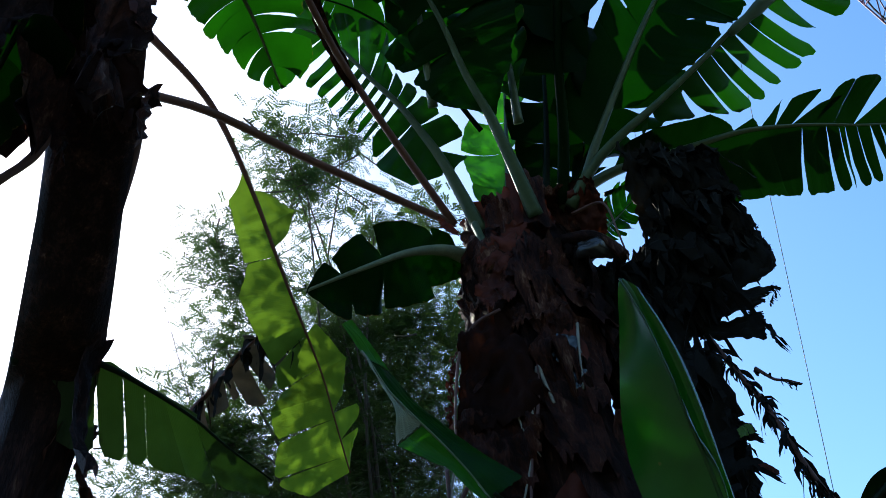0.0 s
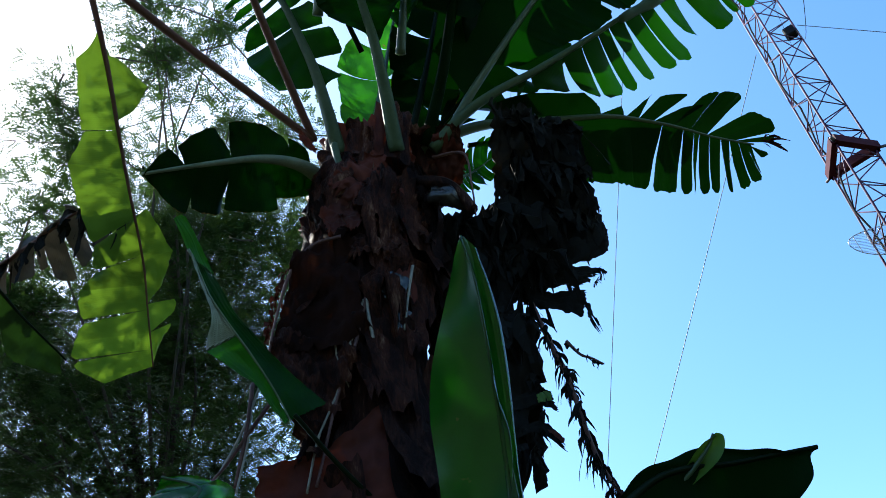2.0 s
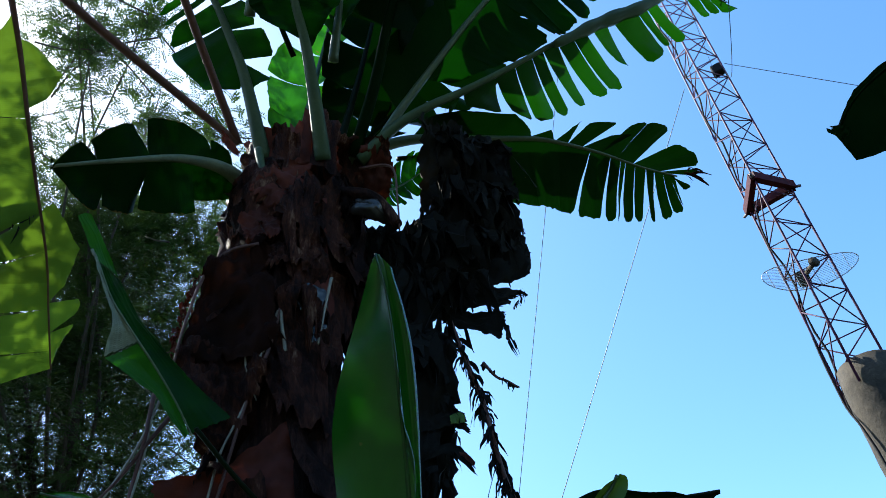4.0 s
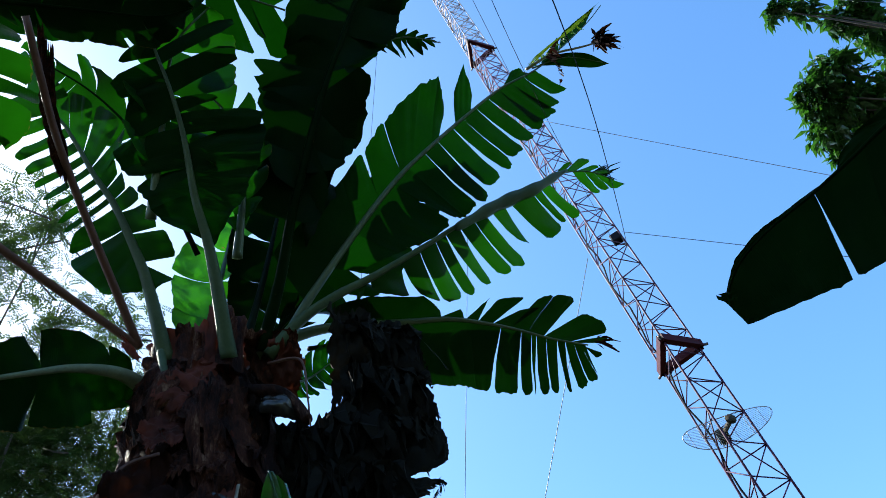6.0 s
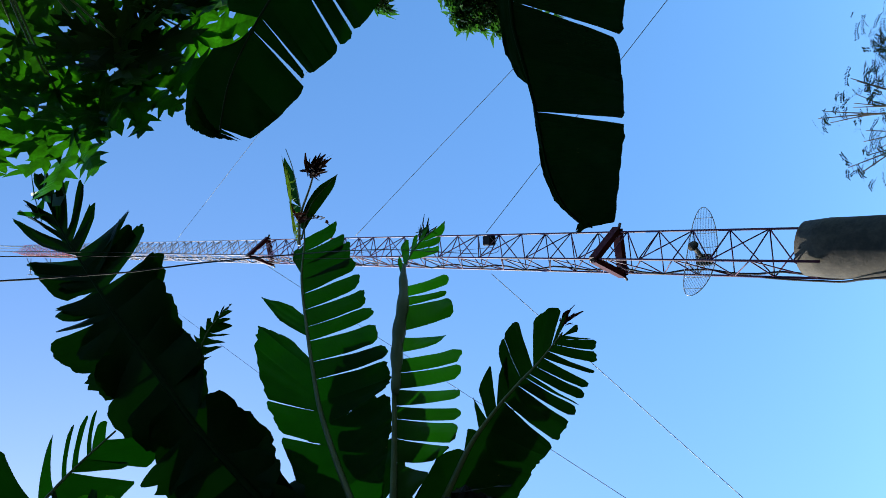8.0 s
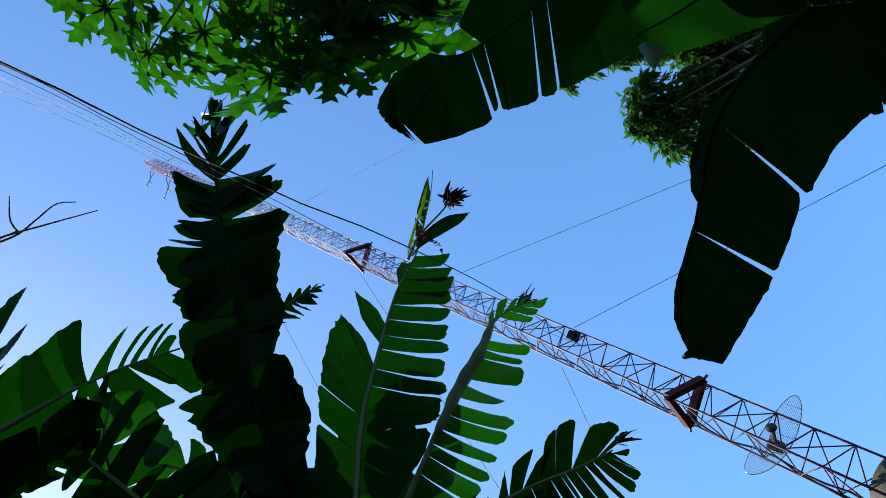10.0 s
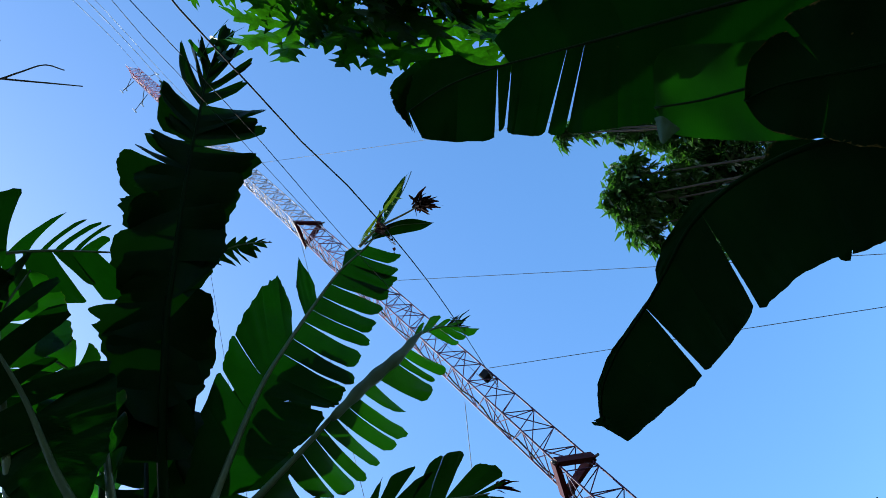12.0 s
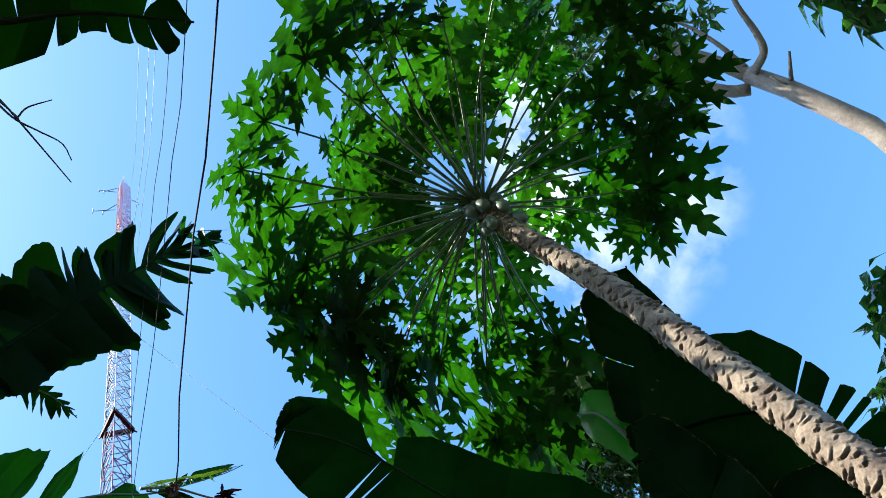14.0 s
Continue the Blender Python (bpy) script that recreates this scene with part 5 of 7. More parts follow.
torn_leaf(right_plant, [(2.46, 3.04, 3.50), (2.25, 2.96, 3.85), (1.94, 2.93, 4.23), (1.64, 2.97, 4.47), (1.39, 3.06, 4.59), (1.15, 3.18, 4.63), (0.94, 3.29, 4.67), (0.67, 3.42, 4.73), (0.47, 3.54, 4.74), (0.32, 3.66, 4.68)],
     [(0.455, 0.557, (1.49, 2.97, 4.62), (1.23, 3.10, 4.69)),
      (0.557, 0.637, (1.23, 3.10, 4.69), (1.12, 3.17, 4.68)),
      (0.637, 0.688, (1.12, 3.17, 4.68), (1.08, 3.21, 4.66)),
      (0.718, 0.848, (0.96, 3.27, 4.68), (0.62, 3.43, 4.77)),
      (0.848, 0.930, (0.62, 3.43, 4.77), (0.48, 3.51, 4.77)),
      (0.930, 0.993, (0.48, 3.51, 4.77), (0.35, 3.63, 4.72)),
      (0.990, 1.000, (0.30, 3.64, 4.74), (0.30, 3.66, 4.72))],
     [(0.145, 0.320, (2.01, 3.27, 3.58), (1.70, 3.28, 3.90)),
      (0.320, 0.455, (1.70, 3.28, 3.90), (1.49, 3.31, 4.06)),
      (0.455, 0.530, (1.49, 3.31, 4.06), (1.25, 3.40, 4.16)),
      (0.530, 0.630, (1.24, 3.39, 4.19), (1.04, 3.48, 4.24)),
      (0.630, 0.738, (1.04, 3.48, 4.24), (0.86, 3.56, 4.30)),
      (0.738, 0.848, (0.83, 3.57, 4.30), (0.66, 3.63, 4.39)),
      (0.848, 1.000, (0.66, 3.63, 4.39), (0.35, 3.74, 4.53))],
     material=LEAF_SHADED, rib=LEAF_SHADED, radius=0.025, seed=28, arch=0.02, tilt=0.1, ragged=0.02, round_end=0.04)
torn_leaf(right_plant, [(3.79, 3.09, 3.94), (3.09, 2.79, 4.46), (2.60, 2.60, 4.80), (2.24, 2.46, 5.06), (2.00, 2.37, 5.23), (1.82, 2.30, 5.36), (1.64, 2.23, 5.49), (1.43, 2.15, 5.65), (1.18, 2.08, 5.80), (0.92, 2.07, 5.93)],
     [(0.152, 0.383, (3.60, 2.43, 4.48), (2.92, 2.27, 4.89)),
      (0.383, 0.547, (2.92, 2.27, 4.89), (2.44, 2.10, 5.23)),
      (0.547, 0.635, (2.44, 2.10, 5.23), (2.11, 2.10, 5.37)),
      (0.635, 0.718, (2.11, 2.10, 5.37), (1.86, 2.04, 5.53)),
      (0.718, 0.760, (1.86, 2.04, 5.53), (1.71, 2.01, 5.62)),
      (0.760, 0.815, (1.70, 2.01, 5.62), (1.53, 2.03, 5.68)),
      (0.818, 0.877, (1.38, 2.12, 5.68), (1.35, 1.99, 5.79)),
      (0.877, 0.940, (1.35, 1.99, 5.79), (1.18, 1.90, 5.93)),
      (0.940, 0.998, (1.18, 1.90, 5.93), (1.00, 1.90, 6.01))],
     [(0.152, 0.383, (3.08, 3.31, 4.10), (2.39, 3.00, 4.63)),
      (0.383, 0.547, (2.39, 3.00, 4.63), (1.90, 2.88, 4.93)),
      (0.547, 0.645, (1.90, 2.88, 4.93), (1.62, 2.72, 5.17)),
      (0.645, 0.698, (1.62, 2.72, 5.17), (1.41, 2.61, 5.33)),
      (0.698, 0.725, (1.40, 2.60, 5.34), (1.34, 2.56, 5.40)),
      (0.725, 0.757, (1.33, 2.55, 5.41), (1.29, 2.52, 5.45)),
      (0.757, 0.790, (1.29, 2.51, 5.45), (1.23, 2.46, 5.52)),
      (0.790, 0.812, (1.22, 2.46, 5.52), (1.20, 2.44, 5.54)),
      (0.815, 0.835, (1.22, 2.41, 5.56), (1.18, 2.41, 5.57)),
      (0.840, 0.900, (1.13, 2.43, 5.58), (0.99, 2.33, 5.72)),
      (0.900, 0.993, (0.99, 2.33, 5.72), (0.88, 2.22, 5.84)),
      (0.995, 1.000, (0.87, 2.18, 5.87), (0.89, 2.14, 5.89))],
     material=LEAF_PART_SHADED, rib=RIB_SHADED, radius=0.02, seed=29, arch=0.02, tilt=0.1, ragged=0.02, round_end=0.04)
leaf(right_plant, [(3.45, 2.69, 4.78), (3.44, 2.12, 5.39), (3.33, 1.64, 5.88), (3.25, 1.18, 6.25)],
     [(3.16, 2.47, 5.37), (3.11, 2.21, 5.67), (3.02, 1.76, 6.08), (2.94, 1.37, 6.39)],
     [(3.77, 2.28, 4.83), (3.68, 1.76, 5.42), (3.47, 1.41, 5.90)],
     start=0.1, cuts=(5, 5), gap=0.06, ragged=0.08, seed=30, twist=0.1, material=LEAF_SHADED, rib=LEAF_SHADED, radius=0.02)
torn_leaf(right_plant, [(2.97, 2.18, 5.42), (3.16, 2.01, 5.40), (3.38, 1.87, 5.34), (3.67, 1.77, 5.20), (3.92, 1.80, 5.00), (4.18, 1.84, 4.78)],
     [(0.085, 0.343, (3.06, 1.65, 5.73), (3.44, 1.43, 5.61)),
      (0.343, 0.517, (3.44, 1.43, 5.61), (3.70, 1.35, 5.48)),
      (0.517, 0.667, (3.70, 1.35, 5.48), (3.93, 1.42, 5.26)),
      (0.675, 0.752, (3.94, 1.44, 5.24), (4.04, 1.51, 5.12)),
      (0.770, 0.805, (4.08, 1.53, 5.07), (4.15, 1.55, 5.01)),
      (0.828, 0.860, (4.18, 1.57, 4.97), (4.21, 1.59, 4.94)),
      (0.880, 1.000, (4.24, 1.63, 4.89), (4.32, 1.71, 4.78))],
     [(0.085, 0.453, (2.97, 2.65, 5.09), (3.45, 2.43, 4.90)),
      (0.453, 0.772, (3.45, 2.43, 4.90), (3.92, 2.31, 4.64)),
      (0.772, 1.000, (3.92, 2.31, 4.64), (4.20, 2.17, 4.54))],
     material=LEAF_PART_SHADED, rib=LEAF_SHADED, radius=0.025, seed=31, arch=0.02, tilt=0.1, ragged=0.02, round_end=0.04)
leaf(right_plant, [(3.10, 3.37, 3.50), (2.81, 3.54, 3.87), (2.40, 3.72, 4.25), (1.96, 3.92, 4.49)],
     [(2.96, 3.17, 4.28), (2.57, 3.24, 4.72), (2.01, 3.57, 4.91)],
     [(2.55, 3.84, 3.70), (2.22, 3.94, 4.12), (1.95, 4.01, 4.37)],
     start=0.05, cuts=(5, 5), gap=0.06, seed=32, twist=0.1, material=LEAF_SHADED, rib=LEAF_SHADED, radius=0.02)
leaf(right_plant, [(3.55, 2.50, 4.06), (3.35, 2.37, 4.62), (3.14, 2.21, 5.12), (2.98, 1.97, 5.54)],
     [(3.48, 2.12, 4.70), (3.32, 1.92, 5.16), (3.14, 1.83, 5.48)],
     [(3.21, 2.63, 4.54), (3.01, 2.52, 4.98), (2.95, 2.22, 5.34)],
     start=0.05, cuts=(5, 5), gap=0.06, seed=132, twist=0.1, material=LEAF_SHADED, rib=LEAF_SHADED, radius=0.02)
leaf(right_plant, [(2.61, 2.94, 3.93), (2.33, 2.78, 4.22), (2.07, 2.70, 4.52), (1.87, 2.64, 4.70), (1.71, 2.57, 4.86)],
     [(2.52, 2.68, 4.20), (2.35, 2.61, 4.39), (2.16, 2.51, 4.63), (1.92, 2.38, 4.89)],
     [(2.32, 3.16, 3.90), (2.07, 2.99, 4.20), (1.87, 2.88, 4.47), (1.67, 2.70, 4.77)],
     start=0.1, cuts=(2, 2), gap=0.0, seed=33, material=LEAF, rib=RIB_SHADED, radius=0.02, closed=(((0, 1),), ((0, 1),)))
# added dark leaf that stands for shade over the bright leaf's base
leaf(right_plant, [(2.78, 2.74, 3.32), (2.50, 2.66, 3.61), (2.24, 2.62, 3.96), (1.99, 2.55, 4.25), (1.85, 2.54, 4.36)],
     [(2.67, 2.42, 3.72), (2.43, 2.34, 4.08), (2.19, 2.33, 4.31), (1.99, 2.40, 4.39)],
     [(2.32, 2.89, 3.49), (2.04, 2.88, 3.82), (1.88, 2.77, 4.08), (1.81, 2.65, 4.27)],
     start=0.1, cuts=(4, 4), gap=0.05, seed=34, material=LEAF_SHADED, rib=LEAF_SHADED, radius=0.02, twist=0.2)
leaf(right_plant, [(4.02, 1.72, 4.10), (3.77, 1.87, 4.36), (3.61, 2.10, 4.59), (3.37, 2.38, 4.81)],
     [(3.90, 1.60, 4.38), (3.70, 1.75, 4.63), (3.52, 1.98, 4.84), (3.43, 2.22, 4.84)],
     [(3.86, 2.11, 4.03), (3.67, 2.26, 4.29), (3.50, 2.41, 4.55), (3.41, 2.43, 4.71)],
     start=0.1, cuts=(5, 5), gap=0.08, seed=35, rib=LEAF_SHADED, radius=0.02, twist=0.3, material=LEAF_SHADED)
leaf(right_plant, [(3.57, 2.91, 4.23), (3.72, 2.63, 4.54), (3.81, 2.38, 4.83), (3.86, 2.19, 5.08)],
     [(3.45, 2.83, 4.63), (3.53, 2.60, 4.93), (3.71, 2.35, 5.11)],
     [(3.88, 2.61, 4.23), (4.04, 2.31, 4.49), (4.03, 2.14, 4.82)],
     start=0.1, cuts=(5, 5), gap=0.08, seed=36, rib=LEAF_SHADED, radius=0.02, twist=0.3)
# young-leaf colour used here to imitate sky light on the blade
leaf(right_plant, [(3.32, 2.31, 5.53), (3.14, 2.18, 5.75), (3.03, 2.12, 5.94), (2.94, 2.17, 6.05)],
     [(3.20, 2.01, 5.83), (3.09, 1.97, 5.98), (2.98, 2.02, 6.07)],
     [(3.23, 2.39, 5.55), (3.10, 2.31, 5.71), (2.97, 2.26, 5.94)],
     start=0.1, cuts=(2, 2), gap=0.0, seed=133, material=LEAF_YOUNG, rib=RIB, closed=(((0, 1),), ((0, 1),)))
bm = bmesh.new()
tube(bm, spline([(-0.91, 3.85, 6.87), (-0.78, 3.93, 6.96), (-0.60, 4.04, 7.09), (-0.42, 4.16, 7.21), (-0.23, 4.29, 7.33), (-0.06, 4.39, 7.46), (0.07, 4.47, 7.55)], 30), lambda u: 0.012 + 0.05 * math.sin(math.pi * min(1.0, u * 0.9 + 0.08)) ** 0.7 + 0.006 * math.sin(u * 31), 9, 0.6)
part("rolled_blade", bm, LEAF_UNDER, main_plant, "rolled blade showing its grey-green underside")
stalk(main_plant, [(-2.81, 2.57, 5.87), (-2.53, 1.84, 6.13), (-2.32, 1.38, 6.25), (-2.12, 1.05, 6.31), (-1.97, 0.79, 6.41)], .03, .022, RIB_DEAD, label="brown dried leaf stalk")
stalk(main_plant, [(-2.81, 2.57, 5.87), (-2.88, 1.55, 5.92), (-2.86, 0.82, 5.88), (-2.83, 0.39, 5.71), (-2.73, 0.11, 5.66)], .028, .03, RIB_DEAD, label="brown dried leaf stalk")
stalk(left_plant, [(-2.70, 0.39, 5.44), (-2.91, 0.48, 5.29), (-3.19, 0.53, 5.06), (-3.43, 0.55, 4.85), (-3.59, 0.59, 4.68)], .03, .02, RIB_DEAD, label="brown dried leaf stalk")
stalk(left_plant, [(-2.73, 0.10, 5.31), (-2.96, 0.07, 5.03), (-3.03, -0.01, 4.83), (-3.13, -0.10, 4.74)], .03, .02, RIB_DEAD, label="brown dried leaf stalk")
stalk(main_plant, [(-2.27, 3.15, 5.77), (-2.07, 3.23, 5.72), (-2.03, 3.20, 5.34), (-2.03, 3.19, 5.08)], .012, .006, RIB_DEAD, label="brown dried leaf stalk")
stalk(main_plant, [(-2.48, 2.67, 4.41), (-2.52, 2.63, 4.11), (-2.59, 2.58, 3.84), (-2.67, 2.51, 3.31)], .012, .008, RIB_DEAD, label="brown dried leaf stalk")
stalk(main_plant, [(-2.75, 2.41, 3.91), (-2.84, 2.30, 3.65), (-2.93, 2.21, 3.42), (-2.99, 2.14, 3.28)], .015, .008, RIB_DEAD, label="brown dried leaf stalk")
stalk(main_plant, [(-2.87, 2.27, 3.84), (-2.88, 2.26, 3.56), (-2.91, 2.25, 3.31)], .014, .01, RIB_DEAD, label="brown dried leaf stalk")
stalk(main_plant, [(-2.31, 3.02, 5.44), (-2.17, 3.08, 5.38), (-2.10, 3.15, 5.29), (-2.04, 3.19, 5.13)], .055, .04, STEM_MAT, label="pale leaf stalk")
stalk(main_plant, [(-2.67, 2.62, 5.75), (-2.63, 2.64, 5.48), (-2.60, 2.68, 5.30)], .035, .03, RIB_GREY, label="pale leaf stalk")
# not a stalk: added along the folded sheath's edge for its light rim
stalk(main_plant, [(-2.57, 2.57, 4.83), (-2.69, 2.46, 4.76), (-2.76, 2.38, 4.57), (-2.81, 2.34, 4.26), (-2.83, 2.32, 4.01)], .012, .008, RIB_DEAD, label="brown dried leaf stalk")
stalk(main_plant, [(-2.49, 2.66, 4.37), (-2.53, 2.62, 4.15), (-2.57, 2.59, 3.98), (-2.59, 2.58, 3.84), (-2.63, 2.54, 3.68), (-2.66, 2.50, 3.53), (-2.70, 2.48, 3.28)], .009, .006, RIB_TAN, label="pale leaf stalk")
stalk(main_plant, [(-2.60, 2.55, 4.10), (-2.59, 2.57, 3.96), (-2.56, 2.61, 3.83)], .007, .004, RIB_TAN, label="pale leaf stalk")
stalk(main_plant, [(-2.48, 2.67, 4.37), (-2.47, 2.67, 4.26), (-2.46, 2.69, 4.11)], .012, .012, RIB_TAN, label="pale leaf stalk")
stalk(main_plant, [(-2.28, 2.84, 4.60), (-2.31, 2.82, 4.40), (-2.34, 2.80, 4.16)], .01, .006, RIB_TAN, label="pale leaf stalk")
stalk(main_plant, [(-2.85, 2.30, 3.84), (-2.89, 2.24, 3.56), (-2.98, 2.16, 3.28)], .008, .006, RIB_TAN, label="pale leaf stalk")
stalk(main_plant, [(-2.87, 2.27, 3.82), (-2.87, 2.27, 3.56), (-2.90, 2.25, 3.28)], .007, .006, RIB_TAN, label="pale leaf stalk")
stalk(main_plant, [(-1.96, 3.54, 4.56), (-1.91, 3.57, 4.27), (-1.86, 3.59, 4.03), (-1.84, 3.60, 3.81), (-1.82, 3.61, 3.60), (-1.79, 3.62, 3.44), (-1.73, 3.64, 3.28)], .02, .012, RIB_DEAD, label="brown dried leaf stalk")
stalk(main_plant, [(-1.83, 3.62, 4.25), (-1.78, 3.65, 4.15), (-1.73, 3.67, 4.11), (-1.68, 3.70, 4.06)], .012, .006, RIB_DEAD, label="brown dried leaf stalk")
stalk(main_plant, [(0.27, 3.92, 8.46), (0.54, 3.98, 8.53), (0.82, 4.10, 8.54), (0.99, 4.14, 8.50)], .016, .008, RIB_TAN, label="pale leaf stalk")
stalk(main_plant, [(-2.53, 2.23, 3.50), (-2.53, 2.53, 3.35), (-2.46, 2.87, 3.14)], .012, .015, RIB_SHADED, label="pale leaf stalk")
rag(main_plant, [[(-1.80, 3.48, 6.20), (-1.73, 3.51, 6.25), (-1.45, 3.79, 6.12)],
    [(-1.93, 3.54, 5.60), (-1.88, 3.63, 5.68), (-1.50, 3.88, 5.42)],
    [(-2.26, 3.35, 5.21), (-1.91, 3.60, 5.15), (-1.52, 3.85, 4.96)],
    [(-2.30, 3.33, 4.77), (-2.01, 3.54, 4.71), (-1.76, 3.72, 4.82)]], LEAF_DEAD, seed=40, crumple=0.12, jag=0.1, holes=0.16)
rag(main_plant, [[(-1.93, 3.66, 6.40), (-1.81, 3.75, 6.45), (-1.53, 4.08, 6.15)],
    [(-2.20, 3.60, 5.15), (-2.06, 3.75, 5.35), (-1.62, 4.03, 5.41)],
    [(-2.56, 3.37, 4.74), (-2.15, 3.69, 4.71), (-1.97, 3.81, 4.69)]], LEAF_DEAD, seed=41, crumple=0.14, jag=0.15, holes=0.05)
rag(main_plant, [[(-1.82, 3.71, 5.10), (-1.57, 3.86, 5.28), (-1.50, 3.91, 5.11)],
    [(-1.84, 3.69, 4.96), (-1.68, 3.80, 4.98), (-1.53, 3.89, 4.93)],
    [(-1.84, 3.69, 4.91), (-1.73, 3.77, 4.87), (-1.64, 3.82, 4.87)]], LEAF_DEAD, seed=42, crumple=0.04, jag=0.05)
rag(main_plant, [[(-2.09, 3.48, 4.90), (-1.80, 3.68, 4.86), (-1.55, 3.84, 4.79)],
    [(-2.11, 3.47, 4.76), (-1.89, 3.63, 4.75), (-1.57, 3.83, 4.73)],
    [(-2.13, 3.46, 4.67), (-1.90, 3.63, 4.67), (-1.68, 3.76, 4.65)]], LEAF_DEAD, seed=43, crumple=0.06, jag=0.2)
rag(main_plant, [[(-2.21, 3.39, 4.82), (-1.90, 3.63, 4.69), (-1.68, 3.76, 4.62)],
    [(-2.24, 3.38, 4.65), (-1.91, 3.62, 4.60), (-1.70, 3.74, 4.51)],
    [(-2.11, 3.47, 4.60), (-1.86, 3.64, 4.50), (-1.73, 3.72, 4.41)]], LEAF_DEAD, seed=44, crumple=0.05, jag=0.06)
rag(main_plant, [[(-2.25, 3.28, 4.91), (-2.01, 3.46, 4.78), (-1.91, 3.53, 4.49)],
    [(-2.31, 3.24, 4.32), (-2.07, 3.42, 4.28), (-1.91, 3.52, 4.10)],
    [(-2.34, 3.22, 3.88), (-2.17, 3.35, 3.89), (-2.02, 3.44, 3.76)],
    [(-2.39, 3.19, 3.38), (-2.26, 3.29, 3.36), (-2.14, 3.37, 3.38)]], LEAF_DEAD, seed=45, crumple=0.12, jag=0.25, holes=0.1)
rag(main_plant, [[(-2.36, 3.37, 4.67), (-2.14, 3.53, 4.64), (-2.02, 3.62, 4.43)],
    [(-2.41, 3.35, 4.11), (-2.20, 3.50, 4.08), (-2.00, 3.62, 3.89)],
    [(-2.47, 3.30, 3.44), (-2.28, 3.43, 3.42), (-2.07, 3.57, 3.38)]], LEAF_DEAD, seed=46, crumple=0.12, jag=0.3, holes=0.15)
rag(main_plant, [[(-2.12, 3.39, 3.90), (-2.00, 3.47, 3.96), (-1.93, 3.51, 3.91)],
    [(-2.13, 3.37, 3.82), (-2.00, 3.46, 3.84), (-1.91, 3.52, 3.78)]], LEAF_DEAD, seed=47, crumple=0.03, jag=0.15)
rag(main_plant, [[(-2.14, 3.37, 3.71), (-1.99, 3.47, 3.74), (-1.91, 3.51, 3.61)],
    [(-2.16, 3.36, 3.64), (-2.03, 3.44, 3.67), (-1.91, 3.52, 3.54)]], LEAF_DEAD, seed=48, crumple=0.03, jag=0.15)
rag(main_plant, [[(-1.99, 3.44, 3.89), (-1.95, 3.47, 3.91), (-1.92, 3.49, 3.89)],
    [(-1.99, 3.44, 3.84), (-1.96, 3.46, 3.84), (-1.92, 3.48, 3.84)]], LEAF_PALE, seed=49, crumple=0.02)
rag(main_plant, [[(-1.97, 3.45, 3.68), (-1.93, 3.47, 3.66), (-1.90, 3.49, 3.61)],
    [(-1.96, 3.45, 3.66), (-1.94, 3.47, 3.63), (-1.91, 3.49, 3.58)]], LEAF_RUST, seed=50, crumple=0.02)
rag(main_plant, [[(-1.79, 3.69, 4.71), (-1.69, 3.75, 4.59), (-1.67, 3.75, 4.42), (-1.65, 3.76, 4.27)],
    [(-1.82, 3.67, 4.63), (-1.74, 3.72, 4.52), (-1.71, 3.73, 4.37), (-1.67, 3.75, 4.26)]], LEAF_DEAD, seed=51, crumple=0.02, jag=0.5)
rag(main_plant, [[(-2.56, 2.60, 4.89), (-2.70, 2.47, 4.82), (-2.78, 2.39, 4.69)],
    [(-2.52, 2.64, 4.59), (-2.70, 2.47, 4.55), (-2.81, 2.37, 4.34)],
    [(-2.49, 2.68, 4.19), (-2.68, 2.49, 4.20), (-2.84, 2.33, 4.07)],
    [(-2.51, 2.67, 4.02), (-2.68, 2.50, 4.04), (-2.82, 2.35, 3.98)]], LEAF_HUSK, seed=52, crumple=0.10, jag=0.08)
rag(main_plant, [[(-2.76, 2.41, 4.50), (-2.81, 2.37, 4.34), (-2.85, 2.32, 4.05)],
    [(-2.66, 2.52, 4.35), (-2.72, 2.46, 4.05), (-2.82, 2.35, 3.79)],
    [(-2.51, 2.66, 4.05), (-2.60, 2.58, 3.66), (-2.75, 2.44, 3.54)]], SHEATH, seed=53, crumple=0.1, jag=0.15)
rag(main_plant, [[(-2.86, 2.31, 3.41), (-2.67, 2.51, 3.50), (-2.45, 2.72, 3.73)],
    [(-2.87, 2.32, 3.30), (-2.68, 2.52, 3.34), (-2.43, 2.74, 3.56)],
    [(-2.88, 2.32, 3.04), (-2.65, 2.56, 3.06), (-2.41, 2.77, 3.22)]], LEAF_RUST, seed=54, crumple=0.05, jag=0.05)
rag(main_plant, [[(-2.45, 2.70, 4.59), (-2.38, 2.77, 4.57), (-2.30, 2.84, 4.52)],
    [(-2.46, 2.71, 4.50), (-2.38, 2.77, 4.44), (-2.30, 2.84, 4.42)],
    [(-2.45, 2.72, 4.42), (-2.38, 2.77, 4.34), (-2.31, 2.83, 4.34)]], SHEATH_WAXY, seed=55, crumple=0.02, jag=0.1)
rag(main_plant, [[(-2.40, 2.76, 4.32), (-2.35, 2.80, 4.31), (-2.31, 2.84, 4.28)],
    [(-2.39, 2.76, 4.23), (-2.35, 2.80, 4.20), (-2.32, 2.83, 4.19)],
    [(-2.38, 2.78, 4.17), (-2.36, 2.80, 4.15), (-2.33, 2.82, 4.14)]], SHEATH_WAXY, seed=56, crumple=0.02, jag=0.1)
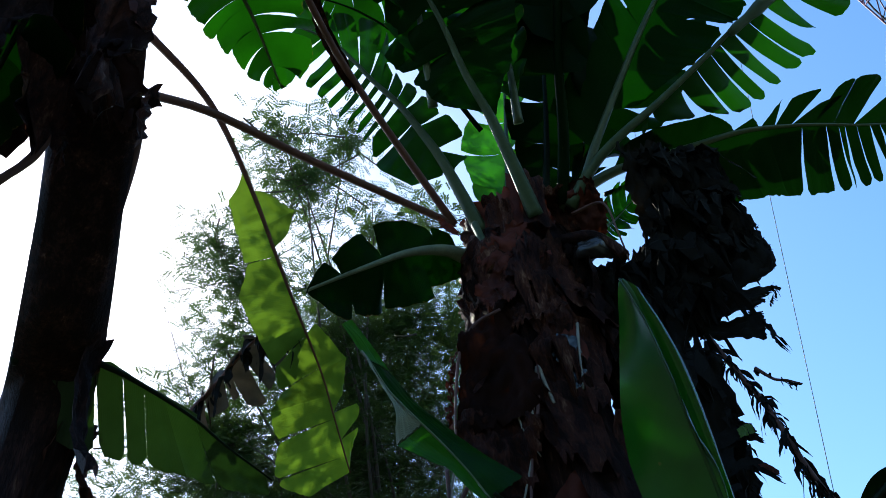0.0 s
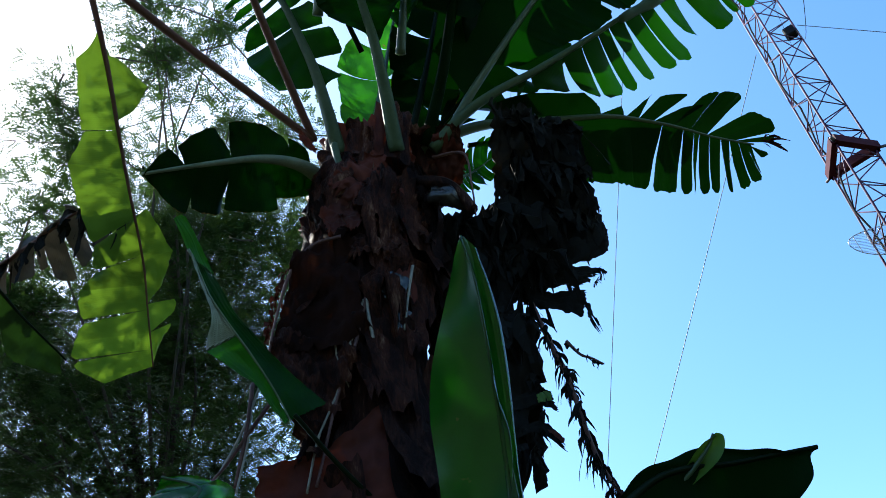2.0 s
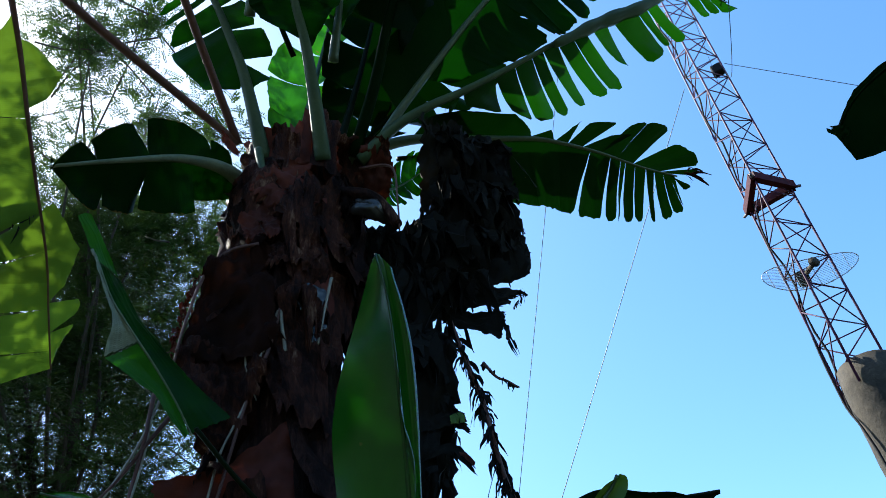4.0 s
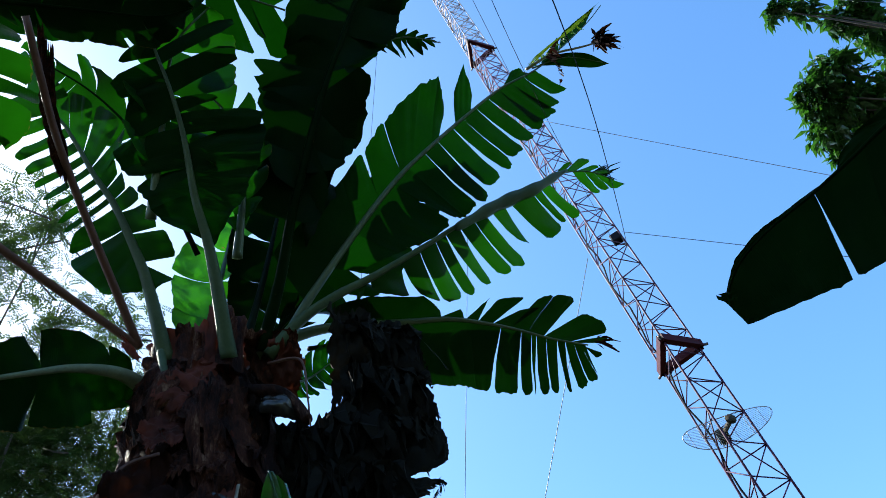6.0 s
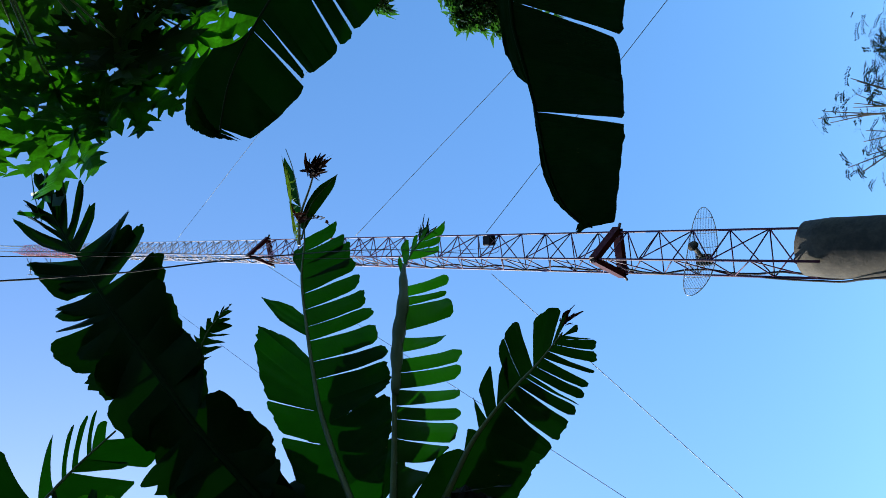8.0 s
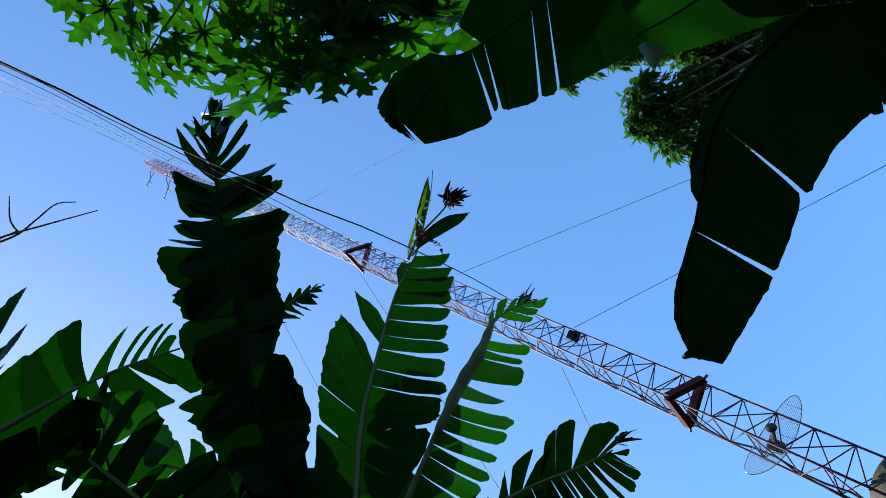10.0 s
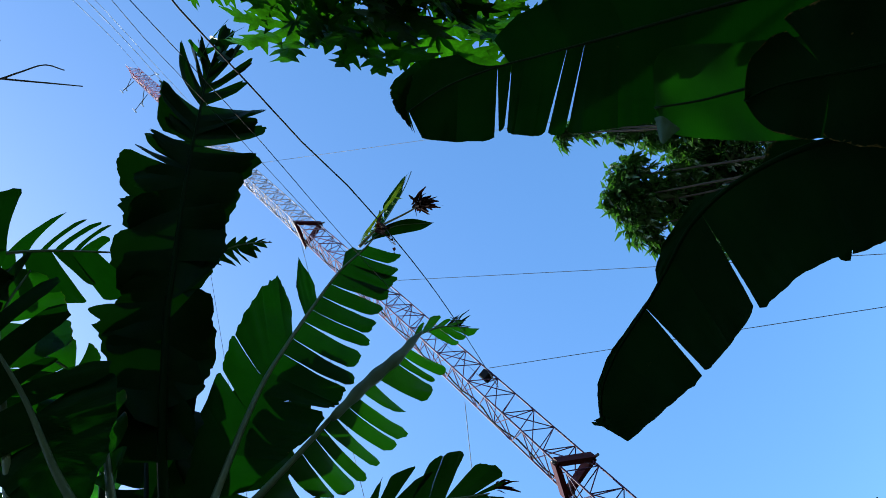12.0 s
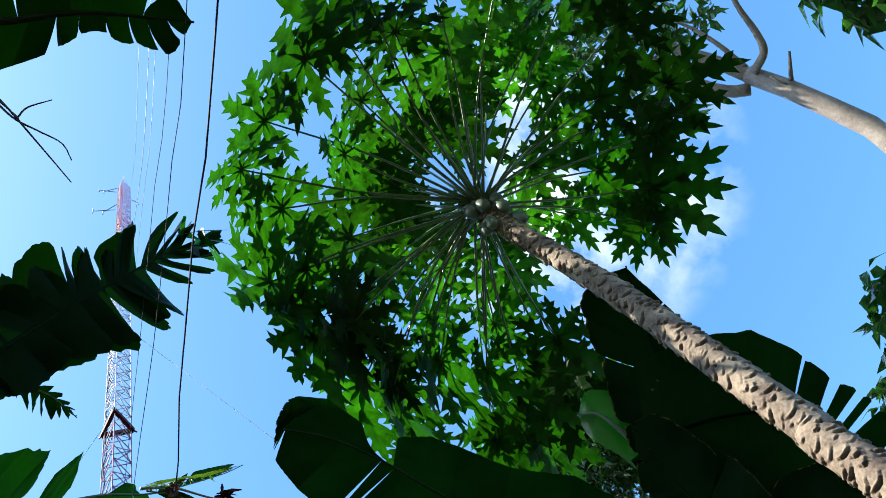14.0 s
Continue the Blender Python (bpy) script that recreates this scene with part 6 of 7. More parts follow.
rag(main_plant, [[(-2.68, 2.48, 5.09), (-2.58, 2.58, 5.18), (-2.50, 2.66, 5.12)],
    [(-2.67, 2.50, 4.98), (-2.58, 2.58, 5.00), (-2.47, 2.68, 5.01)],
    [(-2.63, 2.54, 4.83), (-2.56, 2.60, 4.85), (-2.49, 2.66, 4.88)]], LEAF_RUST, seed=58, crumple=0.06, jag=0.15)
rag(main_plant, [[(-2.67, 2.49, 5.30), (-2.51, 2.62, 5.56), (-2.35, 2.76, 5.58)],
    [(-2.58, 2.58, 5.16), (-2.45, 2.69, 5.31), (-2.31, 2.82, 5.33)],
    [(-2.48, 2.67, 5.02), (-2.38, 2.76, 5.11), (-2.28, 2.85, 5.16)]], LEAF_RUST, seed=59, crumple=0.07, jag=0.25, holes=0.1)
rag(main_plant, [[(-2.76, 2.35, 5.77), (-2.71, 2.41, 5.70), (-2.66, 2.47, 5.57)],
    [(-2.75, 2.38, 5.66), (-2.71, 2.43, 5.58), (-2.67, 2.47, 5.52)]], LEAF_RUST, seed=60, crumple=0.03, jag=0.3)
rag(main_plant, [[(-2.54, 2.62, 4.93), (-2.43, 2.71, 5.02), (-2.28, 2.84, 4.99)],
    [(-2.55, 2.61, 4.71), (-2.44, 2.71, 4.84), (-2.31, 2.82, 4.79)],
    [(-2.59, 2.58, 4.59), (-2.47, 2.69, 4.67), (-2.35, 2.79, 4.58)]], SHEATH, seed=61, crumple=0.07, jag=0.2)
rag(main_plant, [[(-2.522, 1.478, 4.151), (-2.508, 1.496, 4.175), (-2.497, 1.520, 4.178)],
    [(-2.529, 1.526, 4.108), (-2.516, 1.563, 4.117), (-2.516, 1.615, 4.105)],
    [(-2.540, 1.572, 4.064), (-2.536, 1.623, 4.069), (-2.540, 1.688, 4.059)],
    [(-2.546, 1.626, 4.017), (-2.554, 1.682, 4.025), (-2.564, 1.751, 4.021)]], LEAF_SUNLIT, seed=70, crumple=0.008, jag=0.02, name='leaf')
rag(main_plant, [[(-2.543, 1.619, 4.024), (-2.574, 1.697, 4.043), (-2.617, 1.786, 4.075)],
    [(-2.569, 1.733, 3.915), (-2.591, 1.813, 3.939), (-2.625, 1.904, 3.975)],
    [(-2.570, 1.811, 3.852), (-2.589, 1.885, 3.882), (-2.620, 1.971, 3.924)],
    [(-2.567, 1.878, 3.800), (-2.583, 1.954, 3.831), (-2.610, 2.042, 3.873)],
    [(-2.560, 2.004, 3.704), (-2.567, 2.091, 3.732), (-2.584, 2.191, 3.771)],
    [(-2.562, 2.128, 3.604), (-2.549, 2.225, 3.636), (-2.547, 2.337, 3.679)],
    [(-2.574, 2.249, 3.498), (-2.542, 2.328, 3.558), (-2.520, 2.420, 3.630)]], LEAF, seed=71, crumple=0.008, jag=0.02, name='leaf')
rag(main_plant, [[(-2.501, 1.560, 4.011), (-2.534, 1.594, 4.035), (-2.538, 1.609, 4.027)],
    [(-2.521, 1.639, 3.935), (-2.557, 1.690, 3.943), (-2.563, 1.721, 3.920)],
    [(-2.541, 1.700, 3.873), (-2.569, 1.758, 3.880), (-2.567, 1.795, 3.858)],
    [(-2.566, 1.763, 3.805), (-2.580, 1.820, 3.823), (-2.564, 1.855, 3.812)],
    [(-2.615, 1.796, 3.746), (-2.603, 1.855, 3.780), (-2.559, 1.892, 3.785)],
    [(-2.654, 1.823, 3.697), (-2.620, 1.877, 3.751), (-2.555, 1.908, 3.776)]], LEAF_UNDER_SUNLIT, seed=72, crumple=0.014, jag=0.03, name='leaf', label="ribbed leaf underside in a painted sunlit tone")
rag(main_plant, [[(-2.647, 1.821, 3.689), (-2.614, 1.874, 3.743), (-2.556, 1.909, 3.774)],
    [(-2.615, 1.897, 3.650), (-2.598, 1.944, 3.697), (-2.557, 1.973, 3.722)],
    [(-2.589, 1.966, 3.612), (-2.584, 2.009, 3.654), (-2.554, 2.033, 3.676)],
    [(-2.561, 2.027, 3.583), (-2.569, 2.071, 3.615), (-2.554, 2.096, 3.626)],
    [(-2.559, 2.121, 3.508), (-2.574, 2.156, 3.544), (-2.564, 2.169, 3.560)],
    [(-2.551, 2.199, 3.451), (-2.574, 2.233, 3.482), (-2.573, 2.245, 3.493)]], LEAF_SUNLIT, seed=73, crumple=0.008, jag=0.02, name='leaf')
stalk(main_plant, [(-2.532, 1.580, 4.045), (-2.535, 1.614, 4.016), (-2.561, 1.728, 3.907), (-2.562, 1.805, 3.845), (-2.559, 1.872, 3.793), (-2.553, 1.997, 3.697), (-2.554, 2.121, 3.597), (-2.566, 2.242, 3.492)], .007, .004, RIB_PALE, name="midrib", label="pale midrib")
rag(near_plant, [[(-1.150, 1.560, 3.200), (-1.140, 1.580, 3.190), (-1.133, 1.602, 3.176), (-1.137, 1.620, 3.182)],
    [(-1.210, 1.690, 3.050), (-1.180, 1.700, 3.050), (-1.166, 1.714, 3.043), (-1.167, 1.731, 3.050)],
    [(-1.270, 1.800, 2.870), (-1.240, 1.810, 2.870), (-1.226, 1.824, 2.863), (-1.227, 1.842, 2.869)],
    [(-1.340, 1.920, 2.610), (-1.310, 1.930, 2.620), (-1.303, 1.937, 2.613), (-1.306, 1.950, 2.616)],
    [(-1.450, 2.060, 2.130), (-1.410, 2.060, 2.210), (-1.367, 2.053, 2.289), (-1.379, 2.100, 2.337)]], LEAF_YOUNG, seed=74, crumple=0.004, jag=0.0, name='leaf')
rag(main_plant, [[(0.26, 3.94, 8.46), (0.62, 3.87, 8.47), (0.88, 3.85, 8.45), (1.14, 3.77, 8.45)],
    [(0.26, 3.89, 8.48), (0.56, 3.85, 8.48), (0.84, 3.81, 8.47), (1.14, 3.76, 8.46)]], LEAF_PALE, seed=78, crumple=0.03, jag=0.3, name='dried_margin')
rag(main_plant, [[(-2.01, 0.87, 6.54), (-1.97, 0.89, 6.55), (-2.01, 1.00, 6.52)],
    [(-2.26, 1.15, 6.37), (-2.23, 1.19, 6.38), (-2.21, 1.25, 6.37)],
    [(-2.38, 1.36, 6.25), (-2.35, 1.40, 6.26), (-2.30, 1.43, 6.27)],
    [(-2.44, 1.49, 6.18), (-2.45, 1.55, 6.16), (-2.47, 1.61, 6.13)]], SHEATH, seed=90, crumple=0.06, jag=0.2)
rag(main_plant, [[(-2.36, 2.96, 6.06), (-2.21, 3.10, 6.04), (-2.04, 3.21, 6.02)],
    [(-2.43, 3.12, 5.92), (-2.29, 3.25, 5.90), (-2.12, 3.36, 5.89)],
    [(-2.52, 3.27, 5.76), (-2.37, 3.37, 5.76), (-2.23, 3.47, 5.76)]], SHEATH, seed=91, crumple=0.06, jag=0.12)
rag(main_plant, [[(-2.19, 3.08, 6.00), (-2.11, 3.22, 5.92), (-2.08, 3.35, 5.84)],
    [(-2.34, 3.18, 5.85), (-2.25, 3.31, 5.80), (-2.20, 3.43, 5.74)],
    [(-2.50, 3.29, 5.70), (-2.40, 3.41, 5.65), (-2.32, 3.50, 5.62)]], LEAF_RUST, seed=92, crumple=0.06, jag=0.2)
rag(right_plant, [[(1.62, 2.52, 4.75), (1.65, 2.53, 4.71), (1.66, 2.62, 4.65)],
    [(1.54, 2.58, 4.67), (1.53, 2.59, 4.64), (1.59, 2.60, 4.65)]], LEAF_UNDER, seed=93, crumple=0.01, jag=0.05, name="leaf_tip", label="pale turned-up leaf corner")
rag(right_plant, [[(0.96, 1.88, 5.94), (1.03, 1.88, 5.93), (1.12, 1.92, 5.88)],
    [(0.91, 1.94, 5.93), (0.94, 1.95, 5.91), (0.95, 2.02, 5.88)],
    [(0.88, 2.01, 5.90), (0.87, 2.07, 5.87), (0.86, 2.15, 5.83)]], LEAF_SHADED, seed=93, crumple=0.02, jag=0.2, name='leaf')
rag(right_plant, [[(0.30, 3.55, 4.66), (0.36, 3.56, 4.64), (0.39, 3.59, 4.60)],
    [(0.30, 3.57, 4.64), (0.32, 3.59, 4.61), (0.31, 3.62, 4.57)]], LEAF_SHADED, seed=94, crumple=0.02, jag=0.25, name='leaf')
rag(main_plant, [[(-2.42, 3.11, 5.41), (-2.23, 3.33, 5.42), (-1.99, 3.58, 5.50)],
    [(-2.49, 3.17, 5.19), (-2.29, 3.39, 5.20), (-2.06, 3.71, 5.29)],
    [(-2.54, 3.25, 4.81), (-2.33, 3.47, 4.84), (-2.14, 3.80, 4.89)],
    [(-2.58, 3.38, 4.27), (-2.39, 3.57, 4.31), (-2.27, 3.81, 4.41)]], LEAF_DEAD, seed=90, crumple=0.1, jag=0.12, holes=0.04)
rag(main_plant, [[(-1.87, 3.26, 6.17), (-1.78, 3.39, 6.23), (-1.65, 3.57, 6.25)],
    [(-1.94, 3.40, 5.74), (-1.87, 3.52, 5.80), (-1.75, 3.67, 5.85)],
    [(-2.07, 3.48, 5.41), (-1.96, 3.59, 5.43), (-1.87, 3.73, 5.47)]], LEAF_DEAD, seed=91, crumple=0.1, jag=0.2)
rag(main_plant, [[(-2.27, 3.07, 5.43), (-2.11, 3.08, 5.34), (-2.09, 3.22, 5.28)],
    [(-2.27, 3.05, 5.30), (-2.12, 3.07, 5.24), (-2.08, 3.23, 5.22)],
    [(-2.31, 3.11, 5.31), (-2.18, 3.13, 5.22), (-2.12, 3.30, 5.21)]], SHEATH_WAXY, seed=92, crumple=0.03, jag=0.06, name="sheath", label="grey curled sheath end")
# torn edges in lighter rust, which stands in for their backlit highlights
fringe(main_plant, [(-2.82, 2.63, 4.98), (-2.89, 2.56, 4.88), (-2.94, 2.49, 4.72), (-2.95, 2.44, 4.48), (-2.95, 2.40, 4.24), (-2.93, 2.38, 4.06)], 70, 0.07, 25, LEAF_RUST, 0.5, 0.014)
fringe(main_plant, [(-2.49, 2.77, 5.05), (-2.60, 2.70, 5.00), (-2.66, 2.65, 4.89), (-2.75, 2.60, 4.76), (-2.83, 2.58, 4.61)], 60, 0.07, 26, LEAF_RUST, 0.5, 0.012)
fringe(main_plant, [(-2.81, 2.61, 5.07), (-2.57, 2.67, 5.05), (-2.39, 2.80, 4.99), (-2.40, 3.02, 4.93)], 90, 0.2, 27, SHEATH, 0.4, 0.02)
fringe(main_plant, [(-2.35, 3.13, 5.27), (-2.21, 3.29, 5.25), (-2.04, 3.55, 5.29)], 60, 0.3, 28, LEAF_DEAD, 0.35, 0.03)
fringe(left_plant, [(-4.51, 1.52, 5.05), (-4.30, 1.63, 5.25), (-3.97, 1.73, 5.40), (-3.72, 1.91, 5.41)], 46, 0.30, 29, LEAF_DEAD, 0.25, 0.022)
fringe(main_plant, [(-1.96, 3.54, 4.56), (-1.91, 3.57, 4.27), (-1.86, 3.59, 4.03), (-1.84, 3.60, 3.81), (-1.82, 3.61, 3.60), (-1.79, 3.62, 3.44), (-1.73, 3.64, 3.28)], 200, 0.16, 1, LEAF_DEAD)
fringe(main_plant, [(-1.48, 3.86, 5.98), (-1.50, 3.88, 5.53), (-1.51, 3.87, 5.11), (-1.53, 3.85, 4.91)], 24, 0.05, 2, LEAF_DEAD)
fringe(main_plant, [(-1.76, 3.72, 4.82), (-1.65, 3.78, 4.75), (-1.57, 3.83, 4.77), (-1.64, 3.78, 4.66)], 30, 0.06, 3, LEAF_DEAD)
fringe(main_plant, [(-2.14, 3.38, 4.22), (-2.00, 3.47, 4.04), (-1.98, 3.47, 3.82), (-2.06, 3.42, 3.54)], 60, 0.14, 4, LEAF_DEAD)
fringe(main_plant, [(-1.83, 3.62, 4.25), (-1.73, 3.67, 4.11), (-1.68, 3.70, 4.06)], 12, 0.05, 5, LEAF_DEAD)
fringe(main_plant, [(0.54, 3.95, 8.55), (0.53, 4.10, 8.46), (0.50, 4.20, 8.40)], 14, 0.1, 6, LEAF_HUSK)
fringe(main_plant, [(0.30, 3.94, 8.51), (0.59, 3.93, 8.55), (0.89, 3.92, 8.58)], 26, 0.09, 7, LEAF_PALE)
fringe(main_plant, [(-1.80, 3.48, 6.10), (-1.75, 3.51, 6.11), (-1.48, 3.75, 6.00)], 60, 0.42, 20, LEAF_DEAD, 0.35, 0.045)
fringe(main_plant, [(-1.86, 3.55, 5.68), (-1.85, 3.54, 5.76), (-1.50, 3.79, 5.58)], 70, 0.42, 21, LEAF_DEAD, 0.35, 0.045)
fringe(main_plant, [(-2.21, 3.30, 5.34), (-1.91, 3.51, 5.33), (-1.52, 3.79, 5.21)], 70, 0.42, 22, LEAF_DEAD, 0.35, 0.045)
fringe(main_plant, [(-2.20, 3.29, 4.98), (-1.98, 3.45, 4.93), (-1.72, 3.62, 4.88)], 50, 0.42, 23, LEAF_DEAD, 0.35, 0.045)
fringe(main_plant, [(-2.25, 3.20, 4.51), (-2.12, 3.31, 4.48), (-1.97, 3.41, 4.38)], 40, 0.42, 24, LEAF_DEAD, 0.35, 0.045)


def tuft(plant, at, way, size, count, seed, material=None):
    """A bunch of shrivelled brown shreds at the end of a leaf."""
    rng = random.Random(seed)
    bm = bmesh.new()
    way = V(way).normalized()
    for k in range(count):
        d = (way + V((rng.gauss(0, 0.6), rng.gauss(0, 0.6), rng.gauss(0, 0.6)))).normalized()
        s = d.cross(V((rng.gauss(0, 1), rng.gauss(0, 1), rng.gauss(0, 1)))).normalized()
        ln, w = size * rng.uniform(0.4, 1.1), size * rng.uniform(0.04, 0.12)
        o = V(at) + V((rng.gauss(0, 0.15), rng.gauss(0, 0.15), rng.gauss(0, 0.15))) * size
        a = [o, o + d * ln * 0.5, o + d * ln - V((0, 0, ln * 0.3))]
        q = [(bm.verts.new(p + s * w * f), bm.verts.new(p - s * w * f)) for p, f in zip(a, (0.6, 1.0, 0.3))]
        for (x0, y0), (x1, y1) in zip(q, q[1:]):
            bm.faces.new((x0, y0, y1, x1))
    part("dried_tip", bm, material or LEAF_HUSK, plant, "shrivelled brown leaf tip", smooth=False)


tuft(main_plant, (0.97, 4.12, 8.51), (0.5, 0.2, -0.2), 0.17, 80, 1)
tuft(main_plant, (0.32, 4.88, 7.81), (0.6, 0.1, -0.2), 0.17, 22, 2, LEAF_SHADED)
tuft(main_plant, (0.51, 3.87, 8.36), (0.5, 0.2, -0.6), 0.16, 14, 3)
tuft(main_plant, (-0.51, 5.70, 6.77), (0.6, 0.1, -0.5), 0.16, 12, 4)
tuft(main_plant, (0.74, 2.03, 9.76), (0.45, 0.4, 0.5), 0.5, 9, 5, LEAF)

# ---- papaya tree ----
def papaya_bark():
    m, n, l, p = shader("papaya_bark")
    a = noise_tex(n, l, 6.0, 6.0, 0.65)
    b = noise_tex(n, l, 60.0, 4.0, 0.6)
    ad = n.new("ShaderNodeMath"); ad.operation = "MULTIPLY_ADD"; ad.inputs[1].default_value = 0.35
    l.new(b.outputs[0], ad.inputs[0]); l.new(a.outputs[0], ad.inputs[2])
    # bark tones; their strong contrast also imitates dappled leaf shade
    c = ramp(n, [(0.46, (0.03, 0.017, 0.012)), (0.60, (0.11, 0.074, 0.05)), (0.84, (0.25, 0.19, 0.135))])
    l.new(ad.outputs[0], c.inputs[0])
    at = n.new("ShaderNodeAttribute")          # old leaf scars are corky and darker; groove shadow is painted in too
    at.attribute_name = "scar"
    mx = n.new("ShaderNodeMix"); mx.data_type = "RGBA"
    l.new(at.outputs["Fac"], mx.inputs[0]); l.new(c.outputs[0], mx.inputs[6]); mx.inputs[7].default_value = (0.03, 0.018, 0.012, 1)
    l.new(mx.outputs[2], p.inputs["Base Color"])
    p.inputs["Roughness"].default_value = 0.85
    bump(n, l, ad.outputs[0], p, 0.6, 0.01)
    return m


def small_leaf_material(name, dark, light, through_col, amount, gloss=0.4, spec=0.4, dimmed_leaves=False):
    m, n, l, p = shader(name)
    geo = n.new("ShaderNodeNewGeometry")
    ns = noise_tex(n, l, 5.0)
    mixv = n.new("ShaderNodeMath"); mixv.operation = "MULTIPLY_ADD"; mixv.inputs[1].default_value = 0.6
    half = n.new("ShaderNodeMath"); half.operation = "MULTIPLY"; half.inputs[1].default_value = 0.5
    l.new(ns.outputs[0], half.inputs[0])
    l.new(geo.outputs["Random Per Island"], mixv.inputs[0]); l.new(half.outputs[0], mixv.inputs[2])
    c = ramp(n, [(0.2, dark), (0.85, light)])
    l.new(mixv.outputs[0], c.inputs[0]); l.new(c.outputs[0], p.inputs["Base Color"])
    p.inputs["Roughness"].default_value, p.inputs["Specular IOR Level"].default_value = gloss, spec
    tr = n.new("ShaderNodeBsdfTranslucent"); tr.inputs["Color"].default_value = (*through_col, 1)
    if dimmed_leaves:                                       # random dimming per leaf imitates shade from leaves above; blotches within each
        info = n.new("ShaderNodeObjectInfo")
        dimming = n.new("ShaderNodeMapRange"); dimming.inputs["To Min"].default_value, dimming.inputs["To Max"].default_value = 0.08, 1.25
        l.new(info.outputs["Random"], dimming.inputs["Value"])
        blotch = noise_tex(n, l, 7.0, 4.0, 0.65)
        wide = n.new("ShaderNodeMapRange"); wide.inputs["From Min"].default_value, wide.inputs["From Max"].default_value, wide.inputs["To Min"].default_value, wide.inputs["To Max"].default_value = 0.3, 0.7, 0.35, 1.5
        l.new(blotch.outputs[0], wide.inputs["Value"])
        both = n.new("ShaderNodeMath"); both.operation = "MULTIPLY"
        l.new(dimming.outputs[0], both.inputs[0]); l.new(wide.outputs[0], both.inputs[1])
        sc = n.new("ShaderNodeVectorMath"); sc.operation = "SCALE"; sc.inputs[0].default_value = through_col
        l.new(both.outputs[0], sc.inputs["Scale"]); l.new(sc.outputs[0], tr.inputs["Color"])
    ms = n.new("ShaderNodeMixShader"); ms.inputs[0].default_value = amount
    l.new(p.outputs[0], ms.inputs[1]); l.new(tr.outputs[0], ms.inputs[2])
    l.new(ms.outputs[0], n["Material Output"].inputs[0])
    return m


PAPAYA_BARK = papaya_bark()
PAPAYA_LEAF = small_leaf_material("papaya_leaf", (0.003, 0.014, 0.002), (0.012, 0.042, 0.005), (0.07, 0.42, 0.008), 0.135, spec=0.06, dimmed_leaves=True)
# young and steep inner leaves, brightened in colour to look sunlit
PAPAYA_YOUNG_LIT = small_leaf_material("papaya_young_lit_leaf", (0.006, 0.026, 0.003), (0.02, 0.065, 0.008), (0.10, 0.50, 0.012), 0.19, spec=0.06, dimmed_leaves=True)
PAPAYA_STALK = rough_material("papaya_petiole", [(0.3, (0.03, 0.06, 0.02)), (0.7, (0.11, 0.15, 0.07))], 20, 0.4, 0.2, 0.002)
PAPAYA_SKIN = rough_material("papaya_skin", [(0.3, (0.045, 0.065, 0.045)), (0.7, (0.12, 0.145, 0.105))], 10, 0.4, 0.2, 0.002, spec=0.35)

papaya = thing("papaya_tree", "slender papaya tree with scarred pale trunk and green fruit", "tree")
PH = V((2.73, 1.08, 7.74))
NR = 2000
pcurve = spline([V((2.95, 1.37, -0.1)), V((2.99, 1.36, 3.92)), V((3.04, 1.37, 4.23)), V((3.00, 1.30, 5.14)), V((2.94, 1.23, 6.12)), V((2.79, 1.16, 7.15)), PH], NR)
bm = bmesh.new()
scar = bm.verts.layers.float.new("scar")
rng = random.Random(8)
step = sum((b - a).length for a, b in zip(pcurve, pcurve[1:])) / NR
rows = collections.defaultdict(list)
for k in range(620):                       # leaf scars climb the stem in a spiral
    at = (0.30 + 0.68 * k / 620) * NR
    rows[int(at) // 18].append((k * 2.4 + rng.uniform(-0.35, 0.35), at + rng.uniform(-4.0, 4.0), rng.uniform(0.18, 0.55), rng.uniform(0.2, 1.9)))
rings = []
for i, c in enumerate(pcurve):
    u = i / NR
    r = 0.112 - 0.036 * u
    ring = []
    near = [s for q in (i // 18 - 1, i // 18, i // 18 + 1) for s in rows[q]]
    for k in range(64):
        a = k * math.tau / 64
        h, mark = 0.0, 0.0
        for sa, su, wide, deep in near:
            w = ((a - sa + math.pi) % math.tau - math.pi) / wide
            if abs(w) < 1:
                dz = (i - su) * step - 0.028 * w * w + 0.008 * noise.noise((a * 4, i * 0.05, 3.0))          # a crescent, its horns turned up
                mark += min(1.0, deep) * (1 - w * w) ** 0.3 * math.exp(-((dz + 0.004) / 0.0065) ** 2)
                h += deep * (1 - w * w) ** 0.5 * (0.009 * math.exp(-((dz - 0.007) / 0.007) ** 2) - 0.010 * math.exp(-((dz + 0.004) / 0.005) ** 2))
        ring.append(bm.verts.new(c + V((math.cos(a), math.sin(a), 0)) * (r + h + 0.005 * noise.noise((math.cos(a) * 2, math.sin(a) * 2, i * 0.03)) + 0.006 * max(0.0, noise.noise((math.cos(a) * 5, math.sin(a) * 5, i * 0.11))) ** 1.5)))
        ring[-1][scar] = min(1.0, mark)
    rings.append(ring)
for q0, q1 in zip(rings, rings[1:]):
    for k in range(64):
        bm.faces.new((q0[k], q0[(k + 1) % 64], q1[(k + 1) % 64], q1[k]))
bm.faces.new(rings[-1])
part("trunk", bm, PAPAYA_BARK, papaya)


